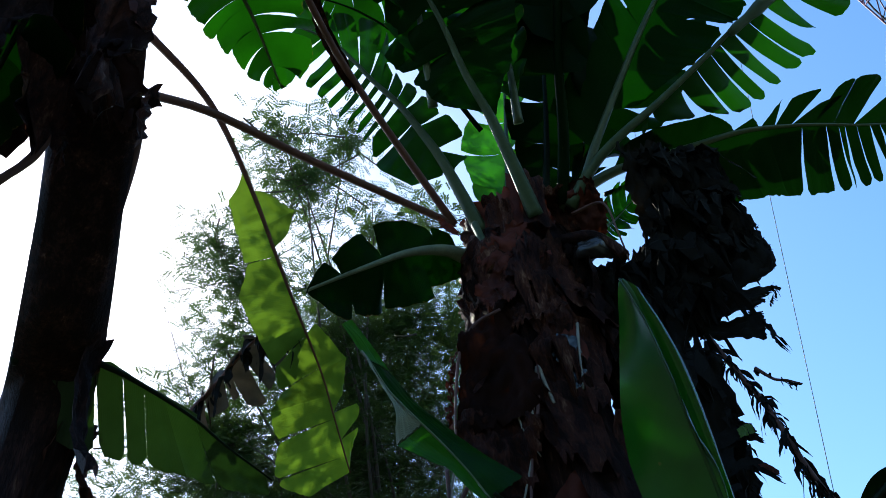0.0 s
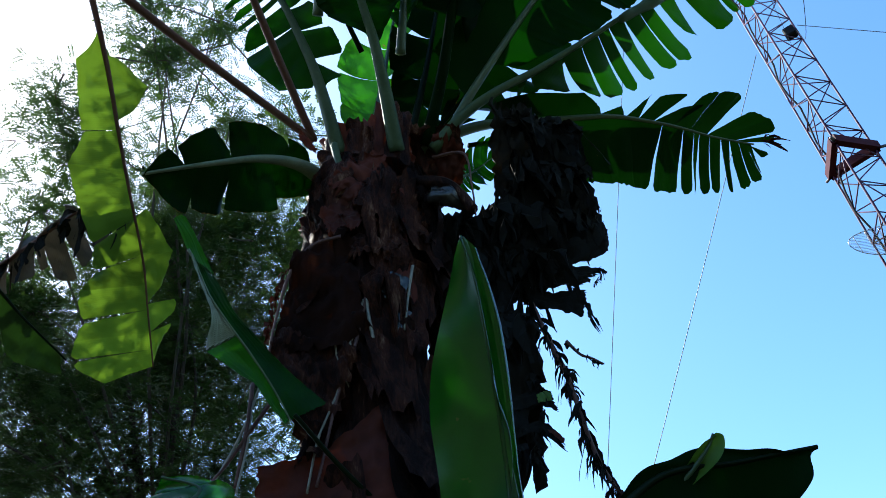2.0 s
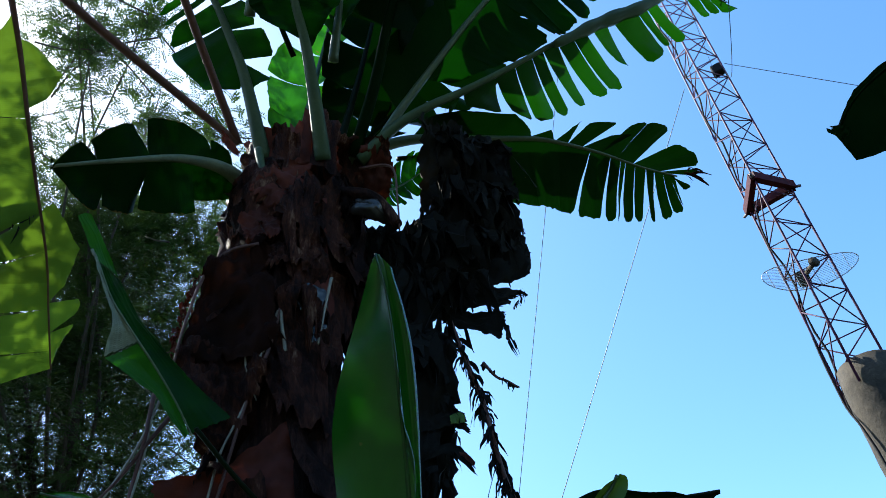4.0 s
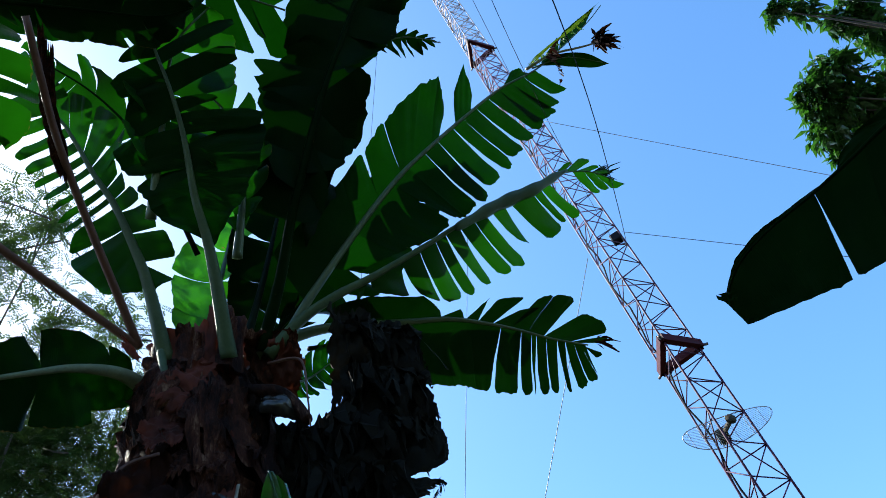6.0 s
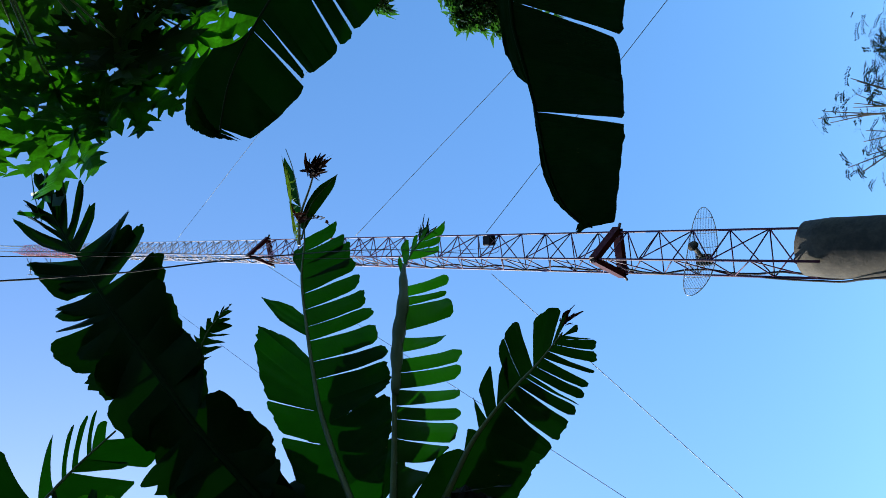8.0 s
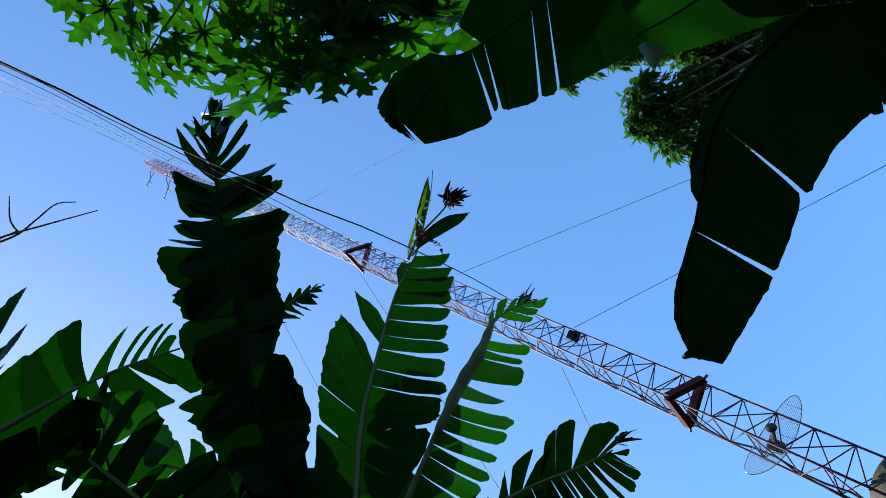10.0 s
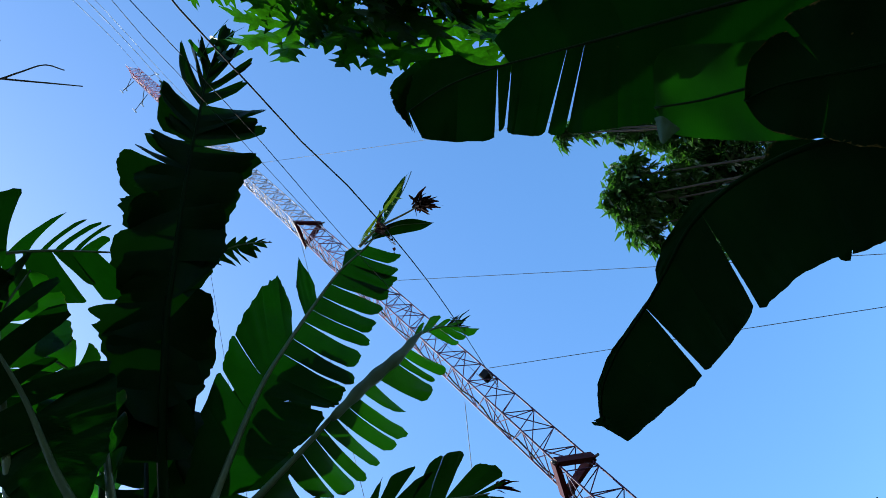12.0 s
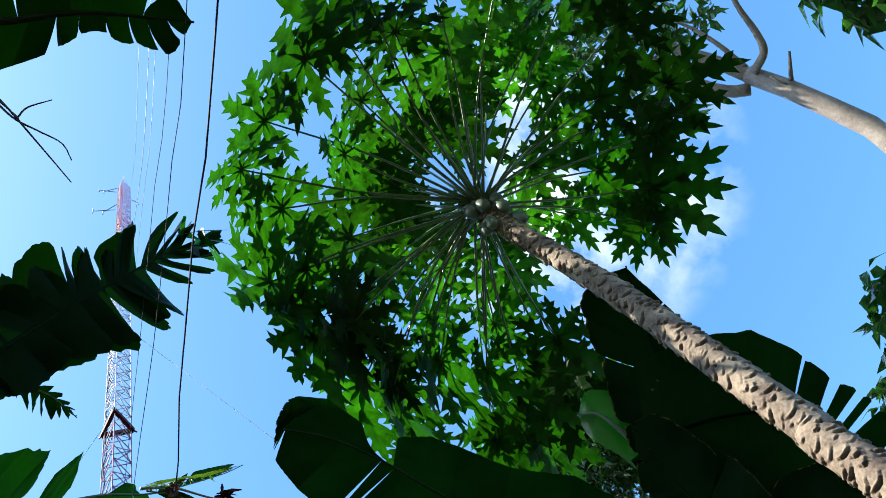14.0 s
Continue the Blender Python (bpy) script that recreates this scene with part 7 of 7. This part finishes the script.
def papaya_blade(seed, material):
    """A deeply lobed palmate leaf, about one metre across, stalk end at the origin, lying in x-y."""
    r2 = random.Random(seed)
    verts, faces = [], []
    lobes = 9
    for k in range(lobes):
        a = radians(-148 + 296 * k / (lobes - 1)) + r2.uniform(-0.08, 0.08)
        ln = 0.62 * (0.62 + 0.38 * math.cos(a * 0.5)) * r2.uniform(0.85, 1.12)
        d, s = (math.cos(a), math.sin(a)), (-math.sin(a), math.cos(a))
        prof = [(0.0, 0.03), (0.18, 0.075), (0.30, 0.085), (0.37, 0.16), (0.47, 0.235), (0.455, 0.13), (0.51, 0.09), (0.56, 0.15), (0.69, 0.235), (0.65, 0.11), (0.70, 0.085), (0.76, 0.13), (0.86, 0.155), (0.82, 0.06), (0.90, 0.045), (1.0, 0.0)]
        mids = [0.0, 0.17, 0.28, 0.33, 0.39, 0.43, 0.48, 0.53, 0.58, 0.62, 0.67, 0.72, 0.76, 0.80, 0.88, 1.0]
        lift = r2.uniform(-0.12, 0.02)

        def put(along_, across):
            q = along_ * ln
            z = lift * along_ ** 1.5 - 0.6 * (q ** 2) + 0.12 * abs(across) * ln + 0.014 * math.sin(12 * along_ + k)
            verts.append((d[0] * q + s[0] * across * ln, d[1] * q + s[1] * across * ln, z))
            return len(verts) - 1
        m = [put(x, 0.0) for x in mids]
        for sg in (1, -1):
            e = [put(x * r2.uniform(0.985, 1.015), sg * w * r2.uniform(0.85, 1.15)) for x, w in prof]
            for i in range(len(m) - 1):
                faces.append((m[i], m[i + 1], e[i + 1], e[i]) if sg > 0 else (m[i], e[i], e[i + 1], m[i + 1]))
    me = bpy.data.meshes.new("leaf")
    me.from_pydata(verts, [], faces)
    me.materials.append(material)
    return me


blades = [papaya_blade(s, PAPAYA_LEAF) for s in range(7)]
young_blades = [papaya_blade(s + 20, PAPAYA_YOUNG_LIT) for s in range(5)]
rng = random.Random(21)
# each leaf stalk: degrees round the stem, degrees up, metres
STALKS = [(-165, 5, 1.12), (-121, 8, 1.45), (-103, 17, 1.20), (-143, 20, 1.19), (157, -4, 1.46), (175, 0, 1.55), (-164, 7, 1.76), (-175, -3, 1.88), (-146, 3, 1.73), (-134, 7, 1.77), (-124, 3, 1.89), (-108, 3, 1.76), (-90, 3, 1.78), (-72, 0, 1.81), (-56, -3, 1.85), (137, -13, 1.38), (139, -7, 1.68), (112, -10, 1.65), (102, 5, 1.07), (98, -8, 1.36), (82, -12, 1.42), (70, 5, 1.20)]
STALKS += [(53, -8, 1.46), (69, -6, 1.81), (55, 0, 2.13), (-73, 9, 1.29), (-52, 23, 1.30), (-40, 4, 1.41), (-22, 0, 1.70), (-7, -4, 1.62), (-11, 13, 1.38), (5, -4, 1.57), (9, 19, 1.25), (-86, 21, 1.40), (-30, 28, 1.27), (175, 52, 0.77), (127, 25, 0.95), (49, 26, 1.13), (-115, 49, 0.92), (-80, 46, 1.11), (155, 17, 1.05), (157, -3, 1.75), (-33, 0, 1.98), (99, -3, 2.02), (77, 0, 2.15)]
STALKS += [(141, -8, 1.29), (115, -7, 1.44), (66, -5, 2.28), (53, -5, 1.96), (78, -5, 2.15), (119, -6, 1.75)]
STALKS += [(i * 137 + 20, rng.uniform(35, 72), rng.uniform(0.7, 1.5)) for i in range(12)]      # young leaves stand up in the middle
for i, (turn, rise, ln) in enumerate(STALKS):
    az, el = radians(turn), radians(rise)
    base = along(pcurve, 1.0 - 0.022 * rng.random()) + V((math.cos(az), math.sin(az), 0)) * 0.05
    tip = PH + V((math.cos(az) * math.cos(el), math.sin(az) * math.cos(el), math.sin(el))) * ln
    sag = V((rng.uniform(-0.04, 0.04), rng.uniform(-0.04, 0.04), 0.05)) * ln
    bm = bmesh.new()
    tube(bm, spline([base, base.lerp(tip, 0.5) + sag, tip], 10), lambda u: 0.0125 - 0.006 * u, 6)
    part("petiole", bm, PAPAYA_STALK, papaya)
    young = i >= len(STALKS) - 12 or rise > 16
    ob = new("leaf", young_blades[i % 5] if young else blades[i % 7])
    ob.parent = papaya
    out = V((math.cos(az), math.sin(az), 0))
    tilt = -0.25 - 0.010 * (20 - rise) + rng.uniform(-0.35, 0.3)
    fwd = (out * math.cos(tilt) + V((0, 0, math.sin(tilt)))).normalized()
    up = (V((0, 0, 1)) + V((rng.uniform(-0.5, 0.5), rng.uniform(-0.5, 0.5), 0))).normalized()
    sd = up.cross(fwd).normalized()
    up = fwd.cross(sd)
    sc = rng.uniform(0.68, 1.06) * (0.85 if i >= len(STALKS) - 12 else 1.0)
    ob.matrix_local = Matrix(((fwd.x * sc, sd.x * sc, up.x * sc, tip.x), (fwd.y * sc, sd.y * sc, up.y * sc, tip.y), (fwd.z * sc, sd.z * sc, up.z * sc, tip.z), (0, 0, 0, 1)))
for k in range(11):
    a = k * 2.4 + 0.5
    c = along(pcurve, 0.985 - 0.005 * k) + V((math.cos(a), math.sin(a), 0)) * 0.115
    bm = bmesh.new()
    ln = rng.uniform(0.085, 0.115)
    bmesh.ops.create_uvsphere(bm, u_segments=14, v_segments=10, radius=1)
    for v in bm.verts:
        t = v.co.z
        v.co = V((v.co.x * ln * 0.55 * (1 - 0.22 * t), v.co.y * ln * 0.55 * (1 - 0.18 * t), t * ln)) + c - V((0, 0, 0.05))
    part("fruit", bm, PAPAYA_SKIN, papaya, "unripe green papaya")


for k in range(9):
    a = k * 2.1
    o = along(pcurve, 0.972 - 0.002 * k)
    d = V((math.cos(a), math.sin(a), rng.uniform(-0.5, 0.3)))
    bm = bmesh.new()
    tube(bm, [o + d * 0.06, o + d * rng.uniform(0.12, 0.2)], lambda u: 0.014 - 0.006 * u, 6)
    part("petiole_stub", bm, RIB_DEAD, papaya, "broken brown leaf stalk")


# ---- leafy trees farther off ----
def sprigs(rng, centres, count, leaf_len, leaf_w, per, droop, spread):
    """Bunches of pointed leaves round the given centres (centre, radius); returns vertices and faces."""
    verts, faces = [], []
    for c, r in centres:
        for _ in range(int(count * r * r)):
            g = V((rng.gauss(0, 1), rng.gauss(0, 1), rng.gauss(0, 0.8)))
            p = V(c) + g.normalized() * r * rng.uniform(0.35, 1.05)
            for k in range(per):
                a = rng.uniform(0, math.tau)
                d = V((math.cos(a), math.sin(a), rng.uniform(-droop, 0.35))).normalized()
                s = d.cross(V((rng.uniform(-0.5, 0.5), rng.uniform(-0.5, 0.5), 1))).normalized()
                n = s.cross(d)
                L = leaf_len * rng.uniform(0.7, 1.2)
                w = leaf_w * rng.uniform(0.8, 1.2)
                q = p + d * spread * rng.uniform(0, 0.5)
                i = len(verts)
                verts.extend((q, q + d * L * 0.4 + s * w + n * w * 0.3, q + d * L * 0.45, q + d * L * 0.4 - s * w + n * w * 0.3, q + d * L - n * L * 0.25))
                faces.extend(((i, i + 1, i + 2), (i, i + 2, i + 3), (i + 1, i + 4, i + 2), (i + 3, i + 2, i + 4)))
    return verts, faces


def limb(parent, pts, r0, r1, material, name="limb"):
    bm = bmesh.new()
    tube(bm, spline(pts, 20), lambda u: r0 + (r1 - r0) * u, 9)
    return part(name, bm, material, parent)


BARK = rough_material("grey_bark", [(0.3, (0.07, 0.055, 0.048)), (0.55, (0.19, 0.155, 0.13)), (0.75, (0.32, 0.28, 0.24))], 7, 0.85, 0.6, 0.01)
BARK_DARK = rough_material("dark_bark", [(0.3, (0.02, 0.015, 0.012)), (0.7, (0.07, 0.055, 0.045))], 9, 0.85, 0.6, 0.01)
GLOSSY_LEAF = small_leaf_material("glossy_tree_leaf", (0.010, 0.034, 0.008), (0.040, 0.10, 0.026), (0.06, 0.22, 0.018), 0.22, 0.26, 0.7)
FEATHER_LEAF = small_leaf_material("feathery_leaf", (0.008, 0.02, 0.008), (0.025, 0.05, 0.016), (0.12, 0.24, 0.035), 0.17, 0.5)

# dark copy of the feathery leaf, shade included in its blue-green tone
FEATHER_SHADED = small_leaf_material("shaded_feathery_leaf", (0.006, 0.014, 0.008), (0.014, 0.028, 0.014), (0.02, 0.05, 0.02), 0.06, 0.6, 0.05)

mango = thing("mango_tree", "dense dark green mango tree behind the garden", "tree")
MC = [((3.99, 9.00, 11.37), 0.42), ((4.27, 8.68, 11.67), 0.38), ((3.82, 9.29, 11.21), 0.33), ((4.54, 9.31, 11.36), 0.50), ((3.80, 8.71, 11.58), 0.25), ((3.75, 9.62, 11.00), 0.14), ((5.28, 8.78, 11.98), 0.34), ((4.83, 8.38, 12.28), 0.22), ((4.48, 7.98, 12.46), 0.20), ((4.16, 7.79, 12.61), 0.16), ((5.50, 9.33, 11.60), 0.50), ((5.21, 9.89, 11.15), 0.80), ((6.12, 9.43, 11.47), 1.00), ((4.67, 10.03, 10.88), 0.70), ((5.17, 8.45, 12.32), 0.30),
      ((7.93, 6.49, 12.61), 1.1), ((7.07, 6.85, 12.97), 0.8), ((8.43, 5.53, 12.78), 0.7), ((8.85, 5.93, 12.23), 1.0)]
rng = random.Random(31)
vs, fs = sprigs(rng, MC, 520, 0.22, 0.040, 6, 1.3, 0.08)
tagged(mesh_part("crown", vs, fs, GLOSSY_LEAF, mango), kind="stuff")
mb = V((9.0, 10.5, 7.0))
limb(mango, [(mb.x, mb.y, -0.1), (mb.x - 0.1, mb.y, mb.z * 0.5), mb], 0.35, 0.18, BARK_DARK, "trunk")
for c, r in MC:
    limb(mango, [mb - V((0, 0, 1.5)), mb.lerp(V(c), 0.5) + V((0, 0, -0.3)), c], 0.06, 0.01, BARK_DARK)

# feathery tree behind the bananas
feather = thing("feathery_tree", "tall tree with fine feathery foliage behind the banana plants", "tree")
FC = [((-5.60, 2.27, 7.80), 0.75), ((-5.63, 1.90, 8.16), 0.5), ((-4.94, 2.56, 8.85), 0.6), ((-4.89, 3.38, 8.55), 0.6), ((-6.44, 2.43, 7.66), 0.6), ((-4.76, 4.04, 8.95), 0.5), ((-4.71, 2.12, 9.13), 0.5),
      ((-5.88, 3.49, 7.71), 1.1), ((-5.44, 4.02, 7.79), 1.1), ((-6.80, 2.78, 6.77), 0.9), ((-5.32, 4.82, 7.92), 0.9), ((-6.98, 3.43, 6.12), 1.2), ((-6.25, 3.96, 6.69), 1.3), ((-5.90, 4.77, 6.78), 1.2),
      ((-7.47, 3.28, 5.42), 1.2), ((-6.97, 4.21, 5.44), 1.4), ((-6.38, 4.94, 5.59), 1.3), ((-5.04, 2.55, 9.06), 0.6), ((-7.69, 2.33, 6.08), 1.3), ((-7.07, 2.51, 6.90), 0.9), ((-4.59, 2.85, 9.45), 0.5), ((-5.45, 5.70, 8.77), 0.8), ((-6.07, 7.16, 6.70), 1.0),
      ((-8.00, 3.26, 7.00), 0.9), ((-7.60, 4.11, 7.00), 0.9), ((-7.02, 5.26, 6.79), 0.9), ((-8.24, 3.90, 6.19), 1.0), ((-6.53, 3.97, 8.04), 0.9), ((-6.93, 4.37, 7.00), 0.9), ((-6.71, 4.85, 7.90), 0.8)]


def fronds(rng, centres, count):
    verts, faces = [], []
    for c, r in centres:
        thick = 1.0 if r < 0.7 else 1.7
        for _ in range(int(count * thick * r * r)):
            g = V((rng.gauss(0, 1), rng.gauss(0, 1), rng.gauss(0, 0.9)))
            p = V(c) + g.normalized() * r * rng.uniform(0.1, 1.1)
            a = rng.uniform(0, math.tau)
            d = V((math.cos(a), math.sin(a), rng.uniform(-0.6, 0.6))).normalized()
            s = d.cross(V((rng.uniform(-0.7, 0.7), rng.uniform(-0.7, 0.7), 1))).normalized()
            L = rng.uniform(0.10, 0.22)
            for k in range(9):
                q = p + d * (L * (k + 1) / 9) + V((0, 0, -0.3 * L * (k / 9) ** 2))
                for sg in (1, -1):
                    e = (s * sg + d * rng.uniform(0.3, 0.9) + V((0, 0, rng.uniform(-0.3, 0.1)))).normalized()
                    ln, w = rng.uniform(0.026, 0.045), 0.0085
                    i = len(verts)
                    verts.extend((q, q + e * ln * 0.5 - d * w, q + e * ln, q + e * ln * 0.5 + d * w))
                    faces.append((i, i + 1, i + 2, i + 3))
    return verts, faces


vs, fs = fronds(random.Random(33), FC, 620)
tagged(mesh_part("crown", vs, fs, FEATHER_LEAF, feather), kind="stuff")
fb = V((-7.00, 4.71, 5.75))
limb(feather, [(fb.x, fb.y, -0.1), (fb.x + 0.1, fb.y, fb.z * 0.5), fb, V((-5.97, 3.61, 7.85))], 0.2, 0.05, BARK_DARK, "trunk")
rng = random.Random(34)
for c, r in FC:
    c = V(c)
    limb(feather, [fb + V((0, 0, -1.0)), fb.lerp(c, 0.5) + V((rng.uniform(-0.5, 0.5), rng.uniform(-0.5, 0.5), -0.6)), c], 0.022, 0.007, BARK_DARK)
    for k in range(3):
        e = c + V((rng.uniform(-r, r), rng.uniform(-r, r), rng.uniform(-r * 0.3, r)))
        o = c + V((rng.uniform(-r, r), rng.uniform(-r, r), rng.uniform(-r, r * 0.3))) * 1.1
        limb(feather, [o, o.lerp(c, 0.6) + V((rng.uniform(-0.1, 0.1), 0, 0)), c, e], 0.010, 0.003, BARK_DARK)

# light foliage beyond the column
scrub = thing("feathery_tree", "sparse feathery tree tip beyond the concrete column", "tree")
SC = [((1.72, 9.20, 5.56), 0.24), ((1.00, 9.32, 5.49), 0.28), ((1.44, 9.42, 5.13), 0.65), ((2.17, 9.19, 5.37), 0.5), ((1.70, 9.86, 6.18), 0.14), ((1.58, 9.68, 6.33), 0.12), ((0.97, 9.97, 6.09), 0.16), ((1.26, 10.13, 5.96), 0.14)]
vs, fs = fronds(random.Random(35), SC, 420)
tagged(mesh_part("crown", vs, fs, FEATHER_SHADED, scrub), kind="stuff")
sb = V((1.39, 9.60, 4.60))
limb(scrub, [(sb.x, sb.y, -0.1), (sb.x, sb.y, sb.z * 0.6), sb], 0.12, 0.05, BARK_DARK, "trunk")
for c, r in SC:
    for k in range(3):
        limb(scrub, [sb, sb.lerp(V(c), 0.6), V(c) + V((rng.uniform(-r, r), rng.uniform(-r, r), rng.uniform(-r, r)))], 0.02, 0.004, BARK_DARK)

# pale-barked tree with a forked trunk
pale = thing("forked_tree", "pale grey-barked tree with a forked trunk and sparse leaves", "tree")
tb = V((6.15, 0.40, 6.21))
limb(pale, [(tb.x, tb.y - 0.3, -0.1), (tb.x, tb.y - 0.2, tb.z * 0.5), tb, (6.10, 0.18, 6.93), (5.80, -0.08, 7.83), (5.66, -0.16, 8.23)], 0.15, 0.088, BARK, "trunk")
limb(pale, [(5.67, -0.15, 8.21), (5.44, -0.25, 8.54), (5.22, -0.32, 8.83), (4.94, -0.50, 9.25), (4.72, -0.70, 9.62)], 0.075, 0.03, BARK)
limb(pale, [(5.69, -0.03, 8.20), (5.54, 0.02, 8.32), (5.38, -0.02, 8.59), (5.16, -0.15, 8.87), (4.88, -0.26, 9.30)], 0.065, 0.03, BARK)
limb(pale, [(5.36, -0.01, 8.60), (5.33, 0.12, 8.62), (5.27, 0.33, 8.65)], 0.045, 0.03, BARK)
limb(pale, [(5.62, -0.19, 8.12), (5.59, -0.38, 8.01), (5.51, -0.54, 8.07), (5.36, -0.73, 8.18), (5.24, -0.91, 8.26)], 0.045, 0.02, BARK)
limb(pale, [(5.63, -0.22, 8.25), (5.39, -0.41, 8.44), (5.19, -0.55, 8.71), (4.99, -0.62, 8.97)], 0.03, 0.012, BARK)
limb(pale, [(5.81, -0.12, 7.81), (5.71, -0.28, 7.77), (5.68, -0.41, 7.79)], 0.025, 0.012, BARK)
limb(pale, [(5.83, -0.11, 7.80), (5.68, -0.13, 7.80), (5.60, -0.17, 7.87)], 0.018, 0.008, BARK)
PL = [((4.58, -0.28, 9.49), 0.55), ((4.93, -0.55, 9.26), 0.5), ((5.24, -0.09, 9.06), 0.42), ((4.24, -0.40, 9.90), 0.6), ((4.83, 0.09, 9.33), 0.45), ((3.89, -0.53, 10.06), 0.6), ((5.21, -0.59, 9.07), 0.35), ((5.43, 0.22, 8.79), 0.2), ((5.38, -0.70, 8.69), 0.2)]
vs, fs = sprigs(random.Random(36), PL, 110, 0.17, 0.035, 5, 0.8, 0.1)
tagged(mesh_part("crown", vs, fs, GLOSSY_LEAF, pale), kind="stuff")

# leafy branch tips at the edge of the garden
shrub = thing("leafy_branch", "broad-leaved tree branch with fresh green leaves", "branch")
vs, fs = sprigs(random.Random(37), [((4.62, 1.02, 5.42), 0.16), ((4.62, 1.65, 5.15), 0.12), ((4.77, 1.16, 5.16), 0.35)], 420, 0.17, 0.04, 5, 0.8, 0.05)
tagged(mesh_part("leaves", vs, fs, GLOSSY_LEAF, shrub), kind="stuff")
limb(shrub, [(5.34, 1.24, 4.60), (4.77, 1.16, 5.16), (4.59, 1.06, 5.44)], 0.03, 0.008, BARK)
shrub2 = thing("leafy_branch", "dark overhanging branch with large drooping leaves", "branch")
vs, fs = sprigs(random.Random(38), [((3.49, -0.63, 5.32), 0.12), ((3.66, -0.63, 5.15), 0.12), ((3.77, -0.80, 5.01), 0.3)], 420, 0.2, 0.045, 5, 0.9, 0.05)
tagged(mesh_part("leaves", vs, fs, GLOSSY_LEAF, shrub2), kind="stuff")
limb(shrub2, [(4.09, -1.21, 4.83), (3.80, -0.83, 5.12), (3.48, -0.67, 5.33)], 0.025, 0.006, BARK_DARK)

# bare twigs
twig = thing("bare_twig", "thin leafless branching twig against the sky", "twig")
limb(twig, [(-1.23, 0.06, 6.88), (-0.78, 0.27, 6.86), (-0.55, 0.43, 6.67), (-0.39, 0.62, 6.66), (-0.20, 0.85, 6.63)], 0.012, 0.003, BARK_DARK, "stem")
limb(twig, [(-0.67, 0.35, 6.77), (-0.50, 0.51, 6.67), (-0.37, 0.58, 6.67), (-0.25, 0.64, 6.66), (-0.20, 0.73, 6.65)], 0.008, 0.003, BARK_DARK, "stem")
limb(twig, [(-0.47, 0.52, 6.67), (-0.42, 0.46, 6.68), (-0.30, 0.41, 6.69)], 0.006, 0.003, BARK_DARK, "stem")
limb(twig, [(-0.64, 0.37, 6.77), (-0.55, 0.44, 6.67), (-0.47, 0.51, 6.67), (-0.46, 0.54, 6.66)], 0.005, 0.003, BARK_DARK, "stem")
